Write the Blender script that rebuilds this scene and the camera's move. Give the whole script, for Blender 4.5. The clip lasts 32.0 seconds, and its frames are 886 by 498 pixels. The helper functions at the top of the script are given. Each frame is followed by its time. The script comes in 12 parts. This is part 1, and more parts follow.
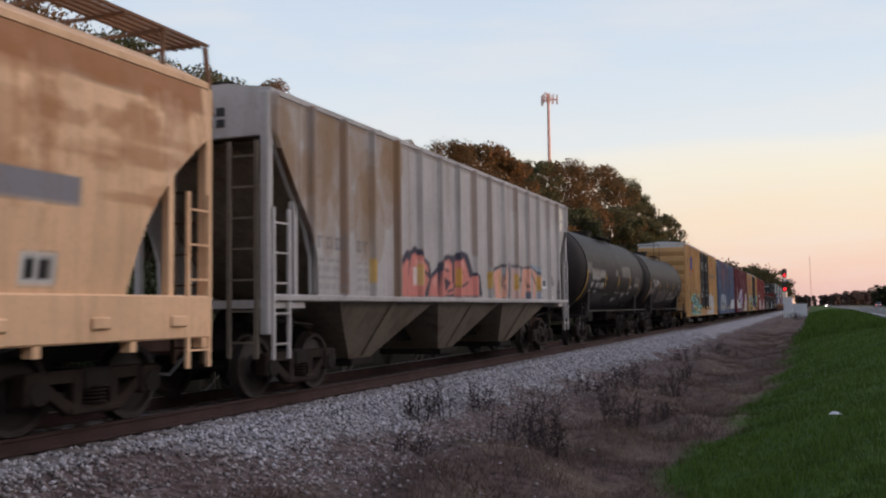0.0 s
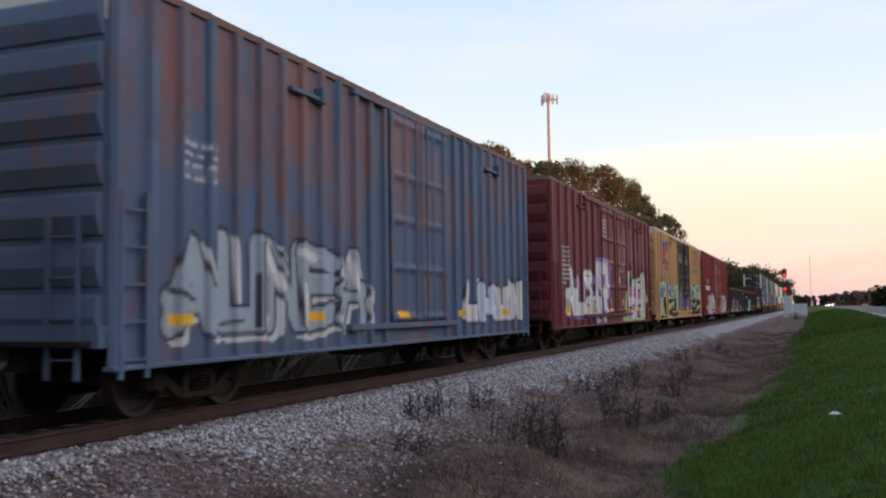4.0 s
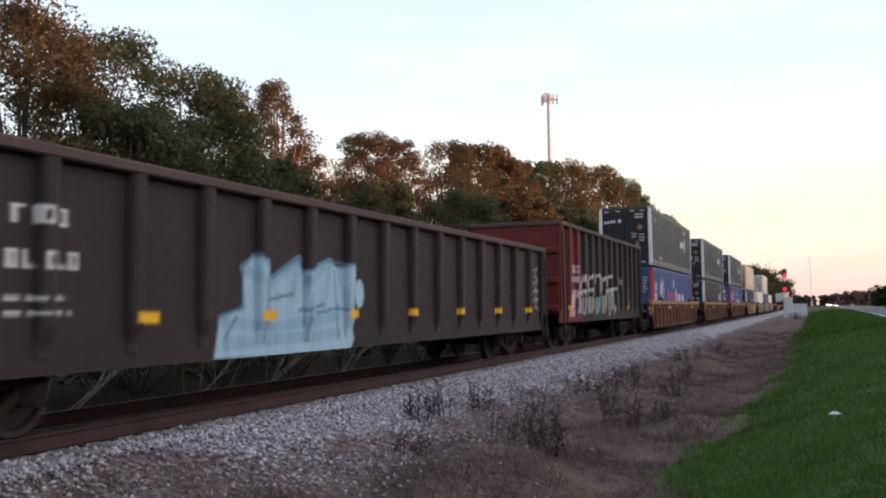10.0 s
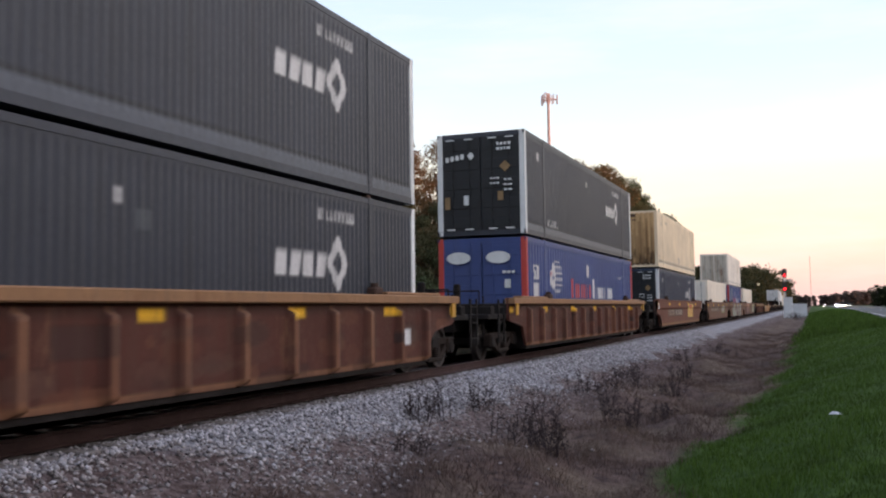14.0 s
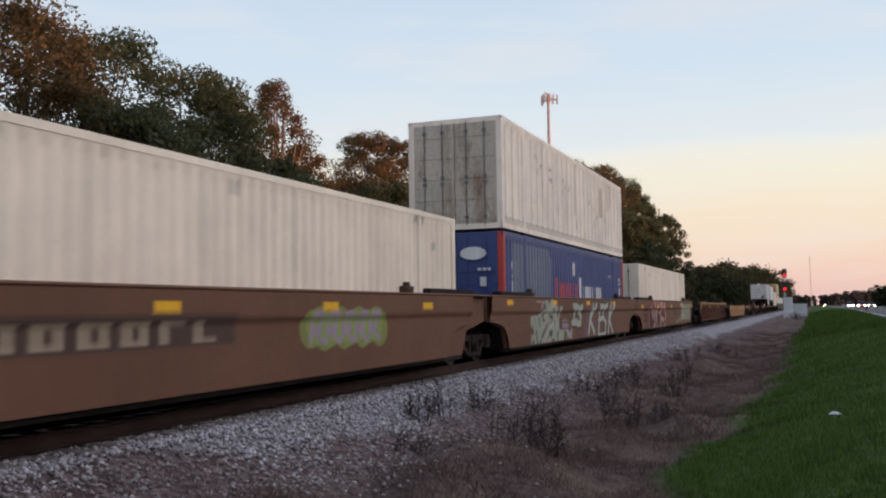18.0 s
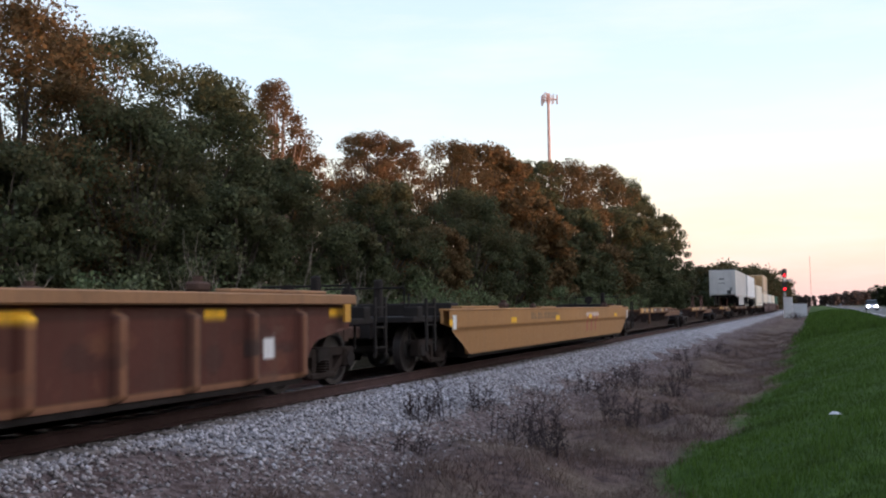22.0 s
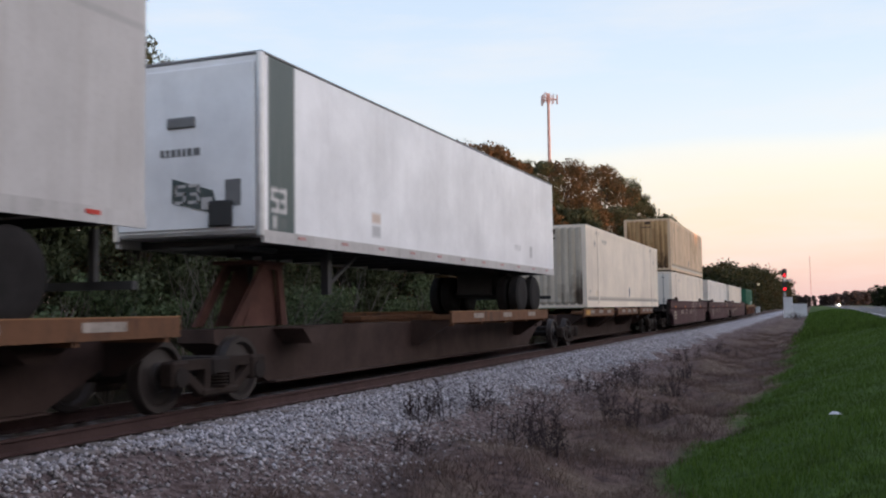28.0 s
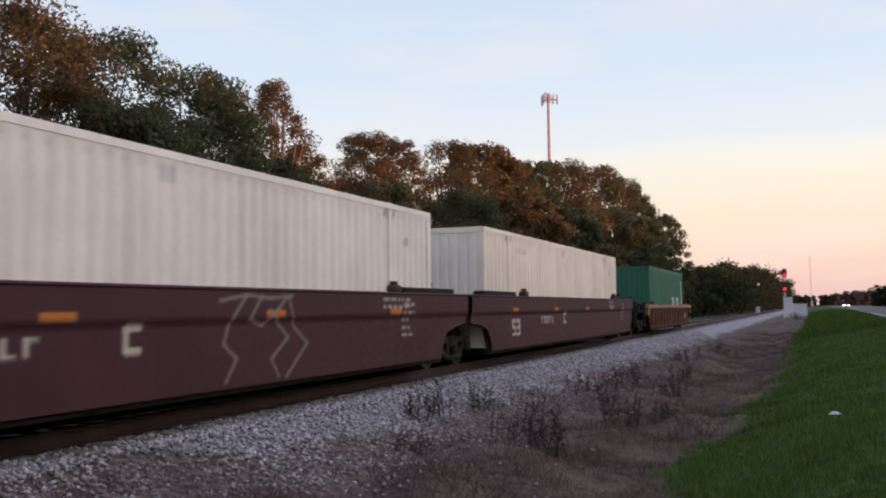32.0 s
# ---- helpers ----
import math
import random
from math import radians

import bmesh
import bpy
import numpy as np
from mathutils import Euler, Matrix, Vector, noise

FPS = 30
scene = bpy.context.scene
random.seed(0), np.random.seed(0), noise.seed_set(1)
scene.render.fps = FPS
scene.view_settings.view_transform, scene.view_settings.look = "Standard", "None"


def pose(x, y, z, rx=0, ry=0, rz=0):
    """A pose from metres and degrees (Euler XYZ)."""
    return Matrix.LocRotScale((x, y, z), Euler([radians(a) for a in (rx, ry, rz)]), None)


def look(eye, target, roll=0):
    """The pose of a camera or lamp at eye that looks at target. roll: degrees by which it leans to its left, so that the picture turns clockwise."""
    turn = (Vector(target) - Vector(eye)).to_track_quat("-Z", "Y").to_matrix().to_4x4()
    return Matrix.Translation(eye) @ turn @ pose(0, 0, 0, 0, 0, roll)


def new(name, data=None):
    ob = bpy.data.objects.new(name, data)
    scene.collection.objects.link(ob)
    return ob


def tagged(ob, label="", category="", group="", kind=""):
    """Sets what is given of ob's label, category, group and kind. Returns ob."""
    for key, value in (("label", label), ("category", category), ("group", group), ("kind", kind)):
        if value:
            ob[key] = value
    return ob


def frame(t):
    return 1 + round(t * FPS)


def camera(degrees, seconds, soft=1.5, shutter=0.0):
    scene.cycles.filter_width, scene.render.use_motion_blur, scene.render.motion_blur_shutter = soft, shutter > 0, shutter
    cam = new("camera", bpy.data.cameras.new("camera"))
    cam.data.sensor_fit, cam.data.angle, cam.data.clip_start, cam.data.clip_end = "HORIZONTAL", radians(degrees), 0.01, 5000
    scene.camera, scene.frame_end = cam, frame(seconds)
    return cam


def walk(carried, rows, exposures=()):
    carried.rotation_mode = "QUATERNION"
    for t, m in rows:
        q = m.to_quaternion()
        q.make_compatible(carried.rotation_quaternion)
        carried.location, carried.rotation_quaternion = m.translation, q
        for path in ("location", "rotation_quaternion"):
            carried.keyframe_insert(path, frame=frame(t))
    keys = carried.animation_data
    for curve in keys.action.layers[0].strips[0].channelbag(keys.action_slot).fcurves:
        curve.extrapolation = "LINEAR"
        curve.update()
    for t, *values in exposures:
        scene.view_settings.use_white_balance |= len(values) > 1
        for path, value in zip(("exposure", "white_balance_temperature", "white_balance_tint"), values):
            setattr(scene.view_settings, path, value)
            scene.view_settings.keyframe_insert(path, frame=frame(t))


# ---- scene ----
# Camera: stands still on the grass verge beside the line. Track runs along +Y, rail tops at z = 0.
EYE_Z = 1.266
cam = camera(50.69, 32.0, soft=2.1, shutter=0.12)
CAM = pose(0, 0, EYE_Z, 93.718, 0, 21.423) @ pose(0, 0, 0, 0, 0, -0.765)
walk(cam, [(0.0, CAM), (32.0, CAM)], exposures=[
    (0.0, -0.54, 6650, 12), (1.0, -0.30, 6700, 13), (2.0, 0.0, 6600, 12), (3.0, -0.2, 6500, 10), (6.0, -0.36, 6500, 10), (7.0, -0.36, 6500, 10), (8.0, -0.18, 6500, 10),
    (9.0, -0.12, 6500, 10), (12.0, -0.03, 6500, 10), (14.0, -0.12, 6500, 10), (16.5, -0.36, 6500, 10), (18.0, -0.54, 6500, 10), (19.0, -0.38, 6500, 10), (20.0, -0.55, 6500, 10),
    (22.0, -0.15, 6250, 8), (25.5, -0.1, 6150, 7), (28.0, -0.36, 6350, 11), (30.0, -0.42, 6500, 14), (32.0, -0.44, 6500, 14)])

# ---- world and sun ----
SUN_EL, SUN_AZ = 3.5, 76.0      # the sun stands low across the highway; azimuth clockwise from +Y
GLOW = 1.5
world = bpy.data.worlds.new("evening_sky")
scene.world = world
world.use_nodes = True


def build_world():
    nt = world.node_tree
    nt.nodes.clear()
    N, Lk = nt.nodes.new, nt.links.new
    tc = N("ShaderNodeTexCoord")
    sep = N("ShaderNodeSeparateXYZ")
    Lk(tc.outputs["Generated"], sep.inputs[0])
    ramp = N("ShaderNodeValToRGB")
    # the cloud bank's uneven upper edge
    wv = N("ShaderNodeTexNoise")
    wv.inputs["Scale"].default_value, wv.inputs["Detail"].default_value = 3.5, 5
    Lk(tc.outputs["Generated"], wv.inputs["Vector"])
    hz = N("ShaderNodeMath")
    hz.operation = "MULTIPLY_ADD"
    Lk(wv.outputs["Fac"], hz.inputs[0])
    hz.inputs[1].default_value = 0.03
    Lk(sep.outputs["Z"], hz.inputs[2])
    lo = N("ShaderNodeMath")
    lo.operation = "SUBTRACT"
    Lk(hz.outputs[0], lo.inputs[0])
    lo.inputs[1].default_value = 0.015
    Lk(lo.outputs[0], ramp.inputs[0])
    cr = ramp.color_ramp
    stops = [(0.0, (0.90, 0.59, 0.57)), (0.03, (1.0, 0.70, 0.61)), (0.075, (1.06, 0.84, 0.65)), (0.135, (1.04, 0.97, 0.80)),
             (0.158, (1.0, 0.98, 0.90)), (0.172, (0.88, 0.94, 0.98)), (0.24, (0.76, 0.88, 1.0)), (0.34, (0.66, 0.80, 0.98)), (0.6, (0.56, 0.71, 0.97)), (1.0, (0.48, 0.635, 0.96))]
    cr.elements[0].position, cr.elements[0].color = stops[0][0], (*stops[0][1], 1)
    cr.elements[1].position, cr.elements[1].color = stops[-1][0], (*stops[-1][1], 1)
    for p_, c_ in stops[1:-1]:
        e = cr.elements.new(p_)
        e.color = (*c_, 1)
    # thin high cloud, stretched flat
    mp = N("ShaderNodeMapping")
    mp.inputs["Scale"].default_value = (1.6, 1.6, 9.0)
    Lk(tc.outputs["Generated"], mp.inputs[0])
    nz = N("ShaderNodeTexNoise")
    nz.inputs["Scale"].default_value, nz.inputs["Detail"].default_value, nz.inputs["Roughness"].default_value = 2.2, 7, 0.6
    Lk(mp.outputs[0], nz.inputs["Vector"])
    mr = N("ShaderNodeMapRange")
    mr.inputs["From Min"].default_value, mr.inputs["From Max"].default_value = 0.47, 0.72
    mr.inputs["To Max"].default_value = 0.45
    Lk(nz.outputs["Fac"], mr.inputs["Value"])
    mix = N("ShaderNodeMix")
    mix.data_type = "RGBA"
    Lk(mr.outputs[0], mix.inputs["Factor"])
    Lk(ramp.outputs[0], mix.inputs[6])
    mix.inputs[7].default_value = (0.97, 0.93, 0.90, 1)
    sky = N("ShaderNodeTexSky")
    sky.sky_type, sky.sun_disc = "NISHITA", False
    sky.sun_elevation, sky.sun_rotation = radians(SUN_EL), radians(SUN_AZ)
    add = N("ShaderNodeMix")
    add.data_type, add.blend_type = "RGBA", "ADD"
    add.inputs["Factor"].default_value = 0.03
    Lk(mix.outputs[2], add.inputs[6])
    Lk(sky.outputs[0], add.inputs[7])
    # the bright western glow round the sun
    dot = N("ShaderNodeVectorMath")
    dot.operation = "DOT_PRODUCT"
    Lk(tc.outputs["Generated"], dot.inputs[0])
    dot.inputs[1].default_value = (math.sin(radians(SUN_AZ)), math.cos(radians(SUN_AZ)), 0.12)
    gl = N("ShaderNodeMapRange")
    gl.inputs["From Min"].default_value, gl.inputs["From Max"].default_value, gl.inputs["To Max"].default_value = 0.35, 1.0, GLOW
    Lk(dot.outputs["Value"], gl.inputs["Value"])
    glow = N("ShaderNodeMix")
    glow.data_type, glow.blend_type = "RGBA", "ADD"
    Lk(gl.outputs[0], glow.inputs["Factor"])
    Lk(add.outputs[2], glow.inputs[6])
    glow.inputs[7].default_value = (1.0, 0.80, 0.70, 1)
    glow.clamp_factor = False
    bg = N("ShaderNodeBackground")
    bg.inputs["Strength"].default_value = 1.22
    Lk(glow.outputs[2], bg.inputs["Color"])
    out = N("ShaderNodeOutputWorld")
    Lk(bg.outputs[0], out.inputs["Surface"])


build_world()
sun_data = bpy.data.lights.new("sun", "SUN")
sun_data.energy, sun_data.angle, sun_data.color = 5.0, radians(0.6), (1.0, 0.47, 0.25)
sun = new("sun", sun_data)
_a, _e = radians(SUN_AZ), radians(SUN_EL)
SUN_DIR = Vector((math.sin(_a) * math.cos(_e), math.cos(_a) * math.cos(_e), math.sin(_e)))
sun.matrix_world = look(SUN_DIR * 100, (0, 0, 0))

# ---- the line's course and the train's way along it ----
TRACK_X = -8.512
TRAIN = [(0, 0.0), (1, 17.97), (2, 35.9), (3, 53.92), (6, 108.12), (7, 126.06), (8, 143.99), (9, 161.96), (10, 180.06), (11, 197.91),
         (12, 215.39), (13, 232.77), (14, 249.81), (17, 302.06), (18, 319.52), (19, 337.28), (20, 355.29), (21, 373.56), (22, 391.92),
         (23, 410.27), (24, 428.48), (25, 446.5), (28, 499.9), (29, 517.7), (30, 535.57), (31, 553.46), (32, 571.33)]


def line_x(s):
    """The track's centre: straight, with a hint of a bend to the west far off."""
    return TRACK_X - max(0.0, s - 160) * 0.004


def line_pose(s, length):
    a, b = line_x(s), line_x(s + length)
    return pose(a, s, 0, 0, 0, math.degrees(math.atan2(a - b, length)))


MOVERS = []          # (thing, place along the train, length)


# ---- mesh tools ----
class M:
    """Collects faces for one mesh."""

    def __init__(self):
        self.v, self.f, self.cuts = [], [], []

    def add(self, vs, fs):
        n = len(self.v)
        self.cuts.append((n, len(self.f)))
        self.v += vs
        self.f += [tuple(i + n for i in q) for q in fs]
        return self

    def box(self, x0, x1, y0, y1, z0, z1):
        return self.add([(x0, y0, z0), (x1, y0, z0), (x1, y1, z0), (x0, y1, z0), (x0, y0, z1), (x1, y0, z1), (x1, y1, z1), (x0, y1, z1)],
                        [(3, 2, 1, 0), (4, 5, 6, 7), (0, 1, 5, 4), (1, 2, 6, 5), (2, 3, 7, 6), (3, 0, 4, 7)])

    def cbox(self, x0, x1, y0, y1, z0, z1, c=0.02):
        """A box with chamfered edges."""
        vs, key = [], {}
        for ix, x in enumerate((x0, x1)):
            for iy, y in enumerate((y0, y1)):
                for iz, z in enumerate((z0, z1)):
                    sx, sy, sz = (1, -1)[ix] * c, (1, -1)[iy] * c, (1, -1)[iz] * c
                    for ax, p_ in enumerate(((x, y + sy, z + sz), (x + sx, y, z + sz), (x + sx, y + sy, z))):
                        key[ix, iy, iz, ax] = len(vs)
                        vs.append(p_)
        k, fs = key, []
        for i in (0, 1):
            fs.append([k[i, 0, 0, 0], k[i, 1, 0, 0], k[i, 1, 1, 0], k[i, 0, 1, 0]])
            fs.append([k[0, i, 0, 1], k[1, i, 0, 1], k[1, i, 1, 1], k[0, i, 1, 1]])
            fs.append([k[0, 0, i, 2], k[1, 0, i, 2], k[1, 1, i, 2], k[0, 1, i, 2]])
            for j in (0, 1):
                fs.append([k[i, j, 0, 0], k[i, j, 1, 0], k[i, j, 1, 1], k[i, j, 0, 1]])
                fs.append([k[i, 0, j, 0], k[i, 1, j, 0], k[i, 1, j, 2], k[i, 0, j, 2]])
                fs.append([k[0, i, j, 1], k[1, i, j, 1], k[1, i, j, 2], k[0, i, j, 2]])
                for l in (0, 1):
                    fs.append([k[i, j, l, 0], k[i, j, l, 1], k[i, j, l, 2]])
        return self.add(vs, fs)

    def prism(self, pts, axis, a, b):
        """pts: outline in the two other axes; axis 'x': (y, z), 'y': (x, z), 'z': (x, y)."""
        def put(p_, t):
            return {"x": (t, p_[0], p_[1]), "y": (p_[0], t, p_[1]), "z": (p_[0], p_[1], t)}[axis]
        n = len(pts)
        return self.add([put(p_, a) for p_ in pts] + [put(p_, b) for p_ in pts],
                        [tuple(range(n))[::-1], tuple(range(n, 2 * n))] + [(i, (i + 1) % n, n + (i + 1) % n, n + i) for i in range(n)])

    def cyl(self, p0, p1, r, n=12, r1=None):
        p0, p1 = Vector(p0), Vector(p1)
        d = (p1 - p0).normalized()
        u = d.orthogonal().normalized()
        w = d.cross(u)
        r1 = r if r1 is None else r1
        vs = []
        for c, rr in ((p0, r), (p1, r1)):
            vs += [tuple(c + (u * math.cos(2 * math.pi * i / n) + w * math.sin(2 * math.pi * i / n)) * rr) for i in range(n)]
        return self.add(vs, [tuple(range(n))[::-1], tuple(range(n, 2 * n))] + [(i, (i + 1) % n, n + (i + 1) % n, n + i) for i in range(n)])

    def bar(self, p0, p1, w, h):
        """A square bar between two points in a plane x = const (w across x, h in the plane)."""
        p0, p1 = Vector(p0), Vector(p1)
        d = (p1 - p0).normalized()
        n = Vector((1, 0, 0)).cross(d).normalized() * h / 2
        x = Vector((w / 2, 0, 0))
        vs = [tuple(q) for c in (p0, p1) for q in (c - x - n, c + x - n, c + x + n, c - x + n)]
        return self.add(vs, [(3, 2, 1, 0), (4, 5, 6, 7), (0, 1, 5, 4), (1, 2, 6, 5), (2, 3, 7, 6), (3, 0, 4, 7)])

    def lathe(self, prof, axis, c, n=20):
        """prof: (place along the axis, radius)."""
        vs = []
        for a, r in prof:
            for i in range(n):
                p_, q = r * math.cos(2 * math.pi * i / n), r * math.sin(2 * math.pi * i / n)
                vs.append({"x": (c[0] + a, c[1] + p_, c[2] + q), "y": (c[0] + p_, c[1] + a, c[2] + q), "z": (c[0] + p_, c[1] + q, c[2] + a)}[axis])
        fs = []
        for k in range(len(prof) - 1):
            fs += [(k * n + i, k * n + (i + 1) % n, (k + 1) * n + (i + 1) % n, (k + 1) * n + i) for i in range(n)]
        fs += [tuple(range(n)), tuple((len(prof) - 1) * n + i for i in range(n))]
        return self.add(vs, fs)

    def mesh(self, name, smooth=False):
        me = bpy.data.meshes.new(name)
        me.from_pydata(self.v, [], self.f)
        b = bmesh.new()
        b.from_mesh(me)
        bmesh.ops.recalc_face_normals(b, faces=b.faces[:])
        b.to_mesh(me)
        b.free()
        if smooth:
            me.shade_smooth()
            me.set_sharp_from_angle(angle=radians(38))
        return me


MARKED = set()       # paints that look for marks on the mesh


def unmarked(me):
    """A mesh with no marks on it."""
    if "paint" not in me.color_attributes:
        at = me.color_attributes.new("paint", "FLOAT_COLOR", "POINT")
        at.data.foreach_set("color", np.zeros(4 * len(me.vertices), dtype=np.float32))


def part(name, m, material, parent, label="", at=(0, 0, 0), smooth=False):
    """One mesh object under a thing or a part."""
    me = m.mesh(name, smooth) if isinstance(m, M) else m
    if material is not None and not me.materials:
        me.materials.append(material)
    if me.materials and me.materials[0].name in MARKED:
        unmarked(me)
    ob = new(name, me)
    ob.parent = parent
    ob.location = at
    if label:
        tagged(ob, label)
    return ob


def pieces(name, m, material, parent, label="", smooth=False):
    """Each shape that was added to m becomes a part of its own."""
    made, ends = [], m.cuts[1:] + [(len(m.v), len(m.f))]
    for (v0, f0), (v1, f1) in zip(m.cuts, ends):
        q = M().add(m.v[v0:v1], [tuple(i - v0 for i in f) for f in m.f[f0:f1]])
        made.append(part(name, q, material, parent, label, smooth=smooth))
    return made


def thing(name, label, category, group="", kind=""):
    return tagged(new(name), label, category, group, kind)


def solo(name, m, material, label="", category="", group="", kind="", smooth=False):
    me = m.mesh(name, smooth) if isinstance(m, M) else m
    if material is not None and not me.materials:
        me.materials.append(material)
    return tagged(new(name, me), label, category, group, kind)


def raw_mesh(name, co, faces_n, idx, smooth=False):
    """A mesh from numpy arrays: faces_n corners a face."""
    me = bpy.data.meshes.new(name)
    nf = len(idx) // faces_n
    me.vertices.add(len(co))
    me.vertices.foreach_set("co", np.ascontiguousarray(co, dtype=np.float32).ravel())
    me.loops.add(len(idx))
    me.loops.foreach_set("vertex_index", np.ascontiguousarray(idx, dtype=np.int32))
    me.polygons.add(nf)
    me.polygons.foreach_set("loop_start", np.arange(0, nf * faces_n, faces_n, dtype=np.int32))
    if smooth:
        me.polygons.foreach_set("use_smooth", np.ones(nf, dtype=bool))
    me.update(calc_edges=True)
    return me


# ---- painted marks ----
class Paint:
    """Strokes and patches of paint on a car's side, in metres (y along the car, z up)."""

    def __init__(self, soft=0.03, shift=0.0):
        self.items, self.soft, self.sayings, self.shift = [], soft, [], shift

    def line(self, y0, z0, y1, z1, w, col, a=1.0):
        self.items.append(("l", y0, z0, y1, z1, w / 2, col, a))

    def rect(self, y0, y1, z0, z1, col, a=1.0):
        self.items.append(("r", y0, z0, y1, z1, 0, col, a))

    def blob(self, y, z, ry, rz, col, a=1.0):
        self.items.append(("b", y, z, ry, rz, 0, col, a))

    def poly(self, pts, col, a=1.0):
        """A filled outline."""
        self.items.append(("p", pts, 0, 0, 0, 0, col, a))

    def path(self, pts, w, col, a=1.0):
        for p_, q in zip(pts, pts[1:]):
            self.line(*p_, *q, w, col, a)

    def bars(self, y0, y1, z0, z1, col, n, seed=1, a=0.9):
        """A row of plain upright bars of a lettering's size."""
        r = random.Random(seed)
        w = (y1 - y0) / n
        for i in range(n):
            y = y0 + i * w
            k = r.choice((0, 1, 2))
            self.rect(y + w * 0.08, y + w * 0.38, z0, z1, col, a)
            if k != 1:
                self.rect(y + w * 0.08, y + w * 0.8, z1 - (z1 - z0) * 0.22, z1, col, a)
            if k != 0:
                self.rect(y + w * 0.08, y + w * 0.8, z0, z0 + (z1 - z0) * 0.22, col, a)
            if k == 2:
                self.rect(y + w * 0.55, y + w * 0.8, z0, z1, col, a)

    def block(self, y0, y1, z0, z1, fills, edge, n, seed, shade=None, fat=0.42):
        """Tight angular letter-like shapes, nearly touching, with an edge, a dropped shade and thin inner cuts."""
        r = random.Random(seed)
        w, h = (y1 - y0) / n, z1 - z0
        f = min(fat * w, 0.36 * h)
        letters = []
        for i in range(n):
            a, b = y0 + i * w + f * 0.42, y0 + (i + 1) * w - f * 0.42
            lo, hi = z0 + f / 2 + r.uniform(0, 0.05) * h, z1 - f / 2 - r.uniform(0, 0.16) * h
            k = r.uniform(-0.12, 0.12) * w
            m_ = lo + (hi - lo) * r.uniform(0.4, 0.6)
            shapes = ([(a, lo, a + k, hi), (b, lo, b + k, hi), (a, m_, b, m_ + k)], [(a, lo, a + k, hi), (a + k, hi, b, hi - abs(k)), (a, m_, b, m_), (a, lo, b, lo + abs(k))],
                      [(a, lo, (a + b) / 2, hi), ((a + b) / 2, hi, b, lo), (a, m_ - 0.1 * h, b, m_ - 0.1 * h)], [(a + k, hi, a, lo), (a, lo, b, lo), (b, lo, b + k, hi)],
                      [(a, hi, b, hi), (a, hi, b, m_), (b, m_, a, lo), (a, lo, b, lo)], [(a, lo, a, hi), (a, hi, b, lo), (b, lo, b, hi)])
            letters.append(r.choice(shapes))
        for g in letters:
            for q in g:
                if shade:
                    self.line(q[0] + 0.11, q[1] - 0.08, q[2] + 0.11, q[3] - 0.08, f + 0.10, shade)
        for g in letters:
            c1, c2 = r.choice(fills), r.choice(fills)
            for q in g:
                self.line(*q, f + 0.11, edge)
            for q in g:
                self.line(*q, f, c1)
            for q in g[:2]:
                self.line(q[0] - f * 0.2, q[1], (q[0] + q[2]) / 2 - f * 0.2, (q[1] + q[3]) / 2, f * 0.45, c2)
            for _ in range(2):
                q = r.choice(g)
                self.line(q[0] + r.uniform(-0.1, 0.1), q[1] + r.uniform(-0.1, 0.2), q[0] * 0.4 + q[2] * 0.6, q[1] * 0.4 + q[3] * 0.6, 0.045, edge)

    def dashes(self, y0, y1, z, col, seed, hgt=0.07, a=0.7):
        """A line of small lettering as short plain bars."""
        r = random.Random(seed)
        y = y0
        while y < y1:
            w = r.uniform(0.08, 0.26)
            self.rect(y, min(y1, y + w), z, z + hgt, col, a)
            y += w + 0.07

    GLYPH = {"H": "0,0,0,1 1,0,1,1 0,.5,1,.5", "Y": "0,1,0,.55 1,1,1,0 0,.5,1,.5", "P": "0,0,0,1 0,1,1,1 1,1,1,.5 0,.5,1,.5", "E": "0,0,0,1 0,1,1,1 0,.5,.8,.5 0,0,1,0",
             "M": "0,0,0,1 0,1,.5,.4 .5,.4,1,1 1,1,1,0", "A": "0,0,.5,1 .5,1,1,0 .2,.35,.8,.35", "N": "0,0,0,1 0,1,1,0 1,0,1,1", "5": "1,1,0,1 0,1,0,.55 0,.55,1,.5 1,.5,1,0 1,0,0,0",
             "3": "0,1,1,1 1,1,1,0 .2,.5,1,.5 0,0,1,0", "T": "0,1,1,1 .5,0,.5,1", "X": "0,0,1,1 0,1,1,0", "8": "0,0,0,1 1,0,1,1 0,0,1,0 0,.5,1,.5 0,1,1,1",
             "9": "0,.5,0,1 1,0,1,1 0,0,1,0 0,.5,1,.5 0,1,1,1", "2": "0,1,1,1 1,1,1,.5 1,.5,0,.5 0,.5,0,0 0,0,1,0", "4": "0,1,0,.5 0,.5,1,.5 1,1,1,0", "C": "1,1,0,1 0,1,0,0 0,0,1,0",
             "W": "0,1,.2,0 .2,0,.5,.7 .5,.7,.8,0 .8,0,1,1", "R": "0,0,0,1 0,1,1,1 1,1,1,.5 0,.5,1,.5 .4,.5,1,0"}

    def word(self, text, y0, z0, w, h, fat, col, gap=0.35, edge=None, edge_w=0.08, jitter=0.0, seed=3):
        r = random.Random(seed)
        for layer in ((edge, fat + edge_w * 2), (col, fat)):
            if layer[0] is None:
                continue
            y = y0
            r.seed(seed)
            for ch in text:
                dz = r.uniform(-jitter, jitter)
                if ch in self.GLYPH:
                    for q in self.GLYPH[ch].split():
                        a, b, c, d = (float(v) for v in q.split(","))
                        self.line(y + a * w, z0 + dz + b * h, y + c * w, z0 + dz + d * h, layer[1], layer[0])
                y += w * (1 + gap)

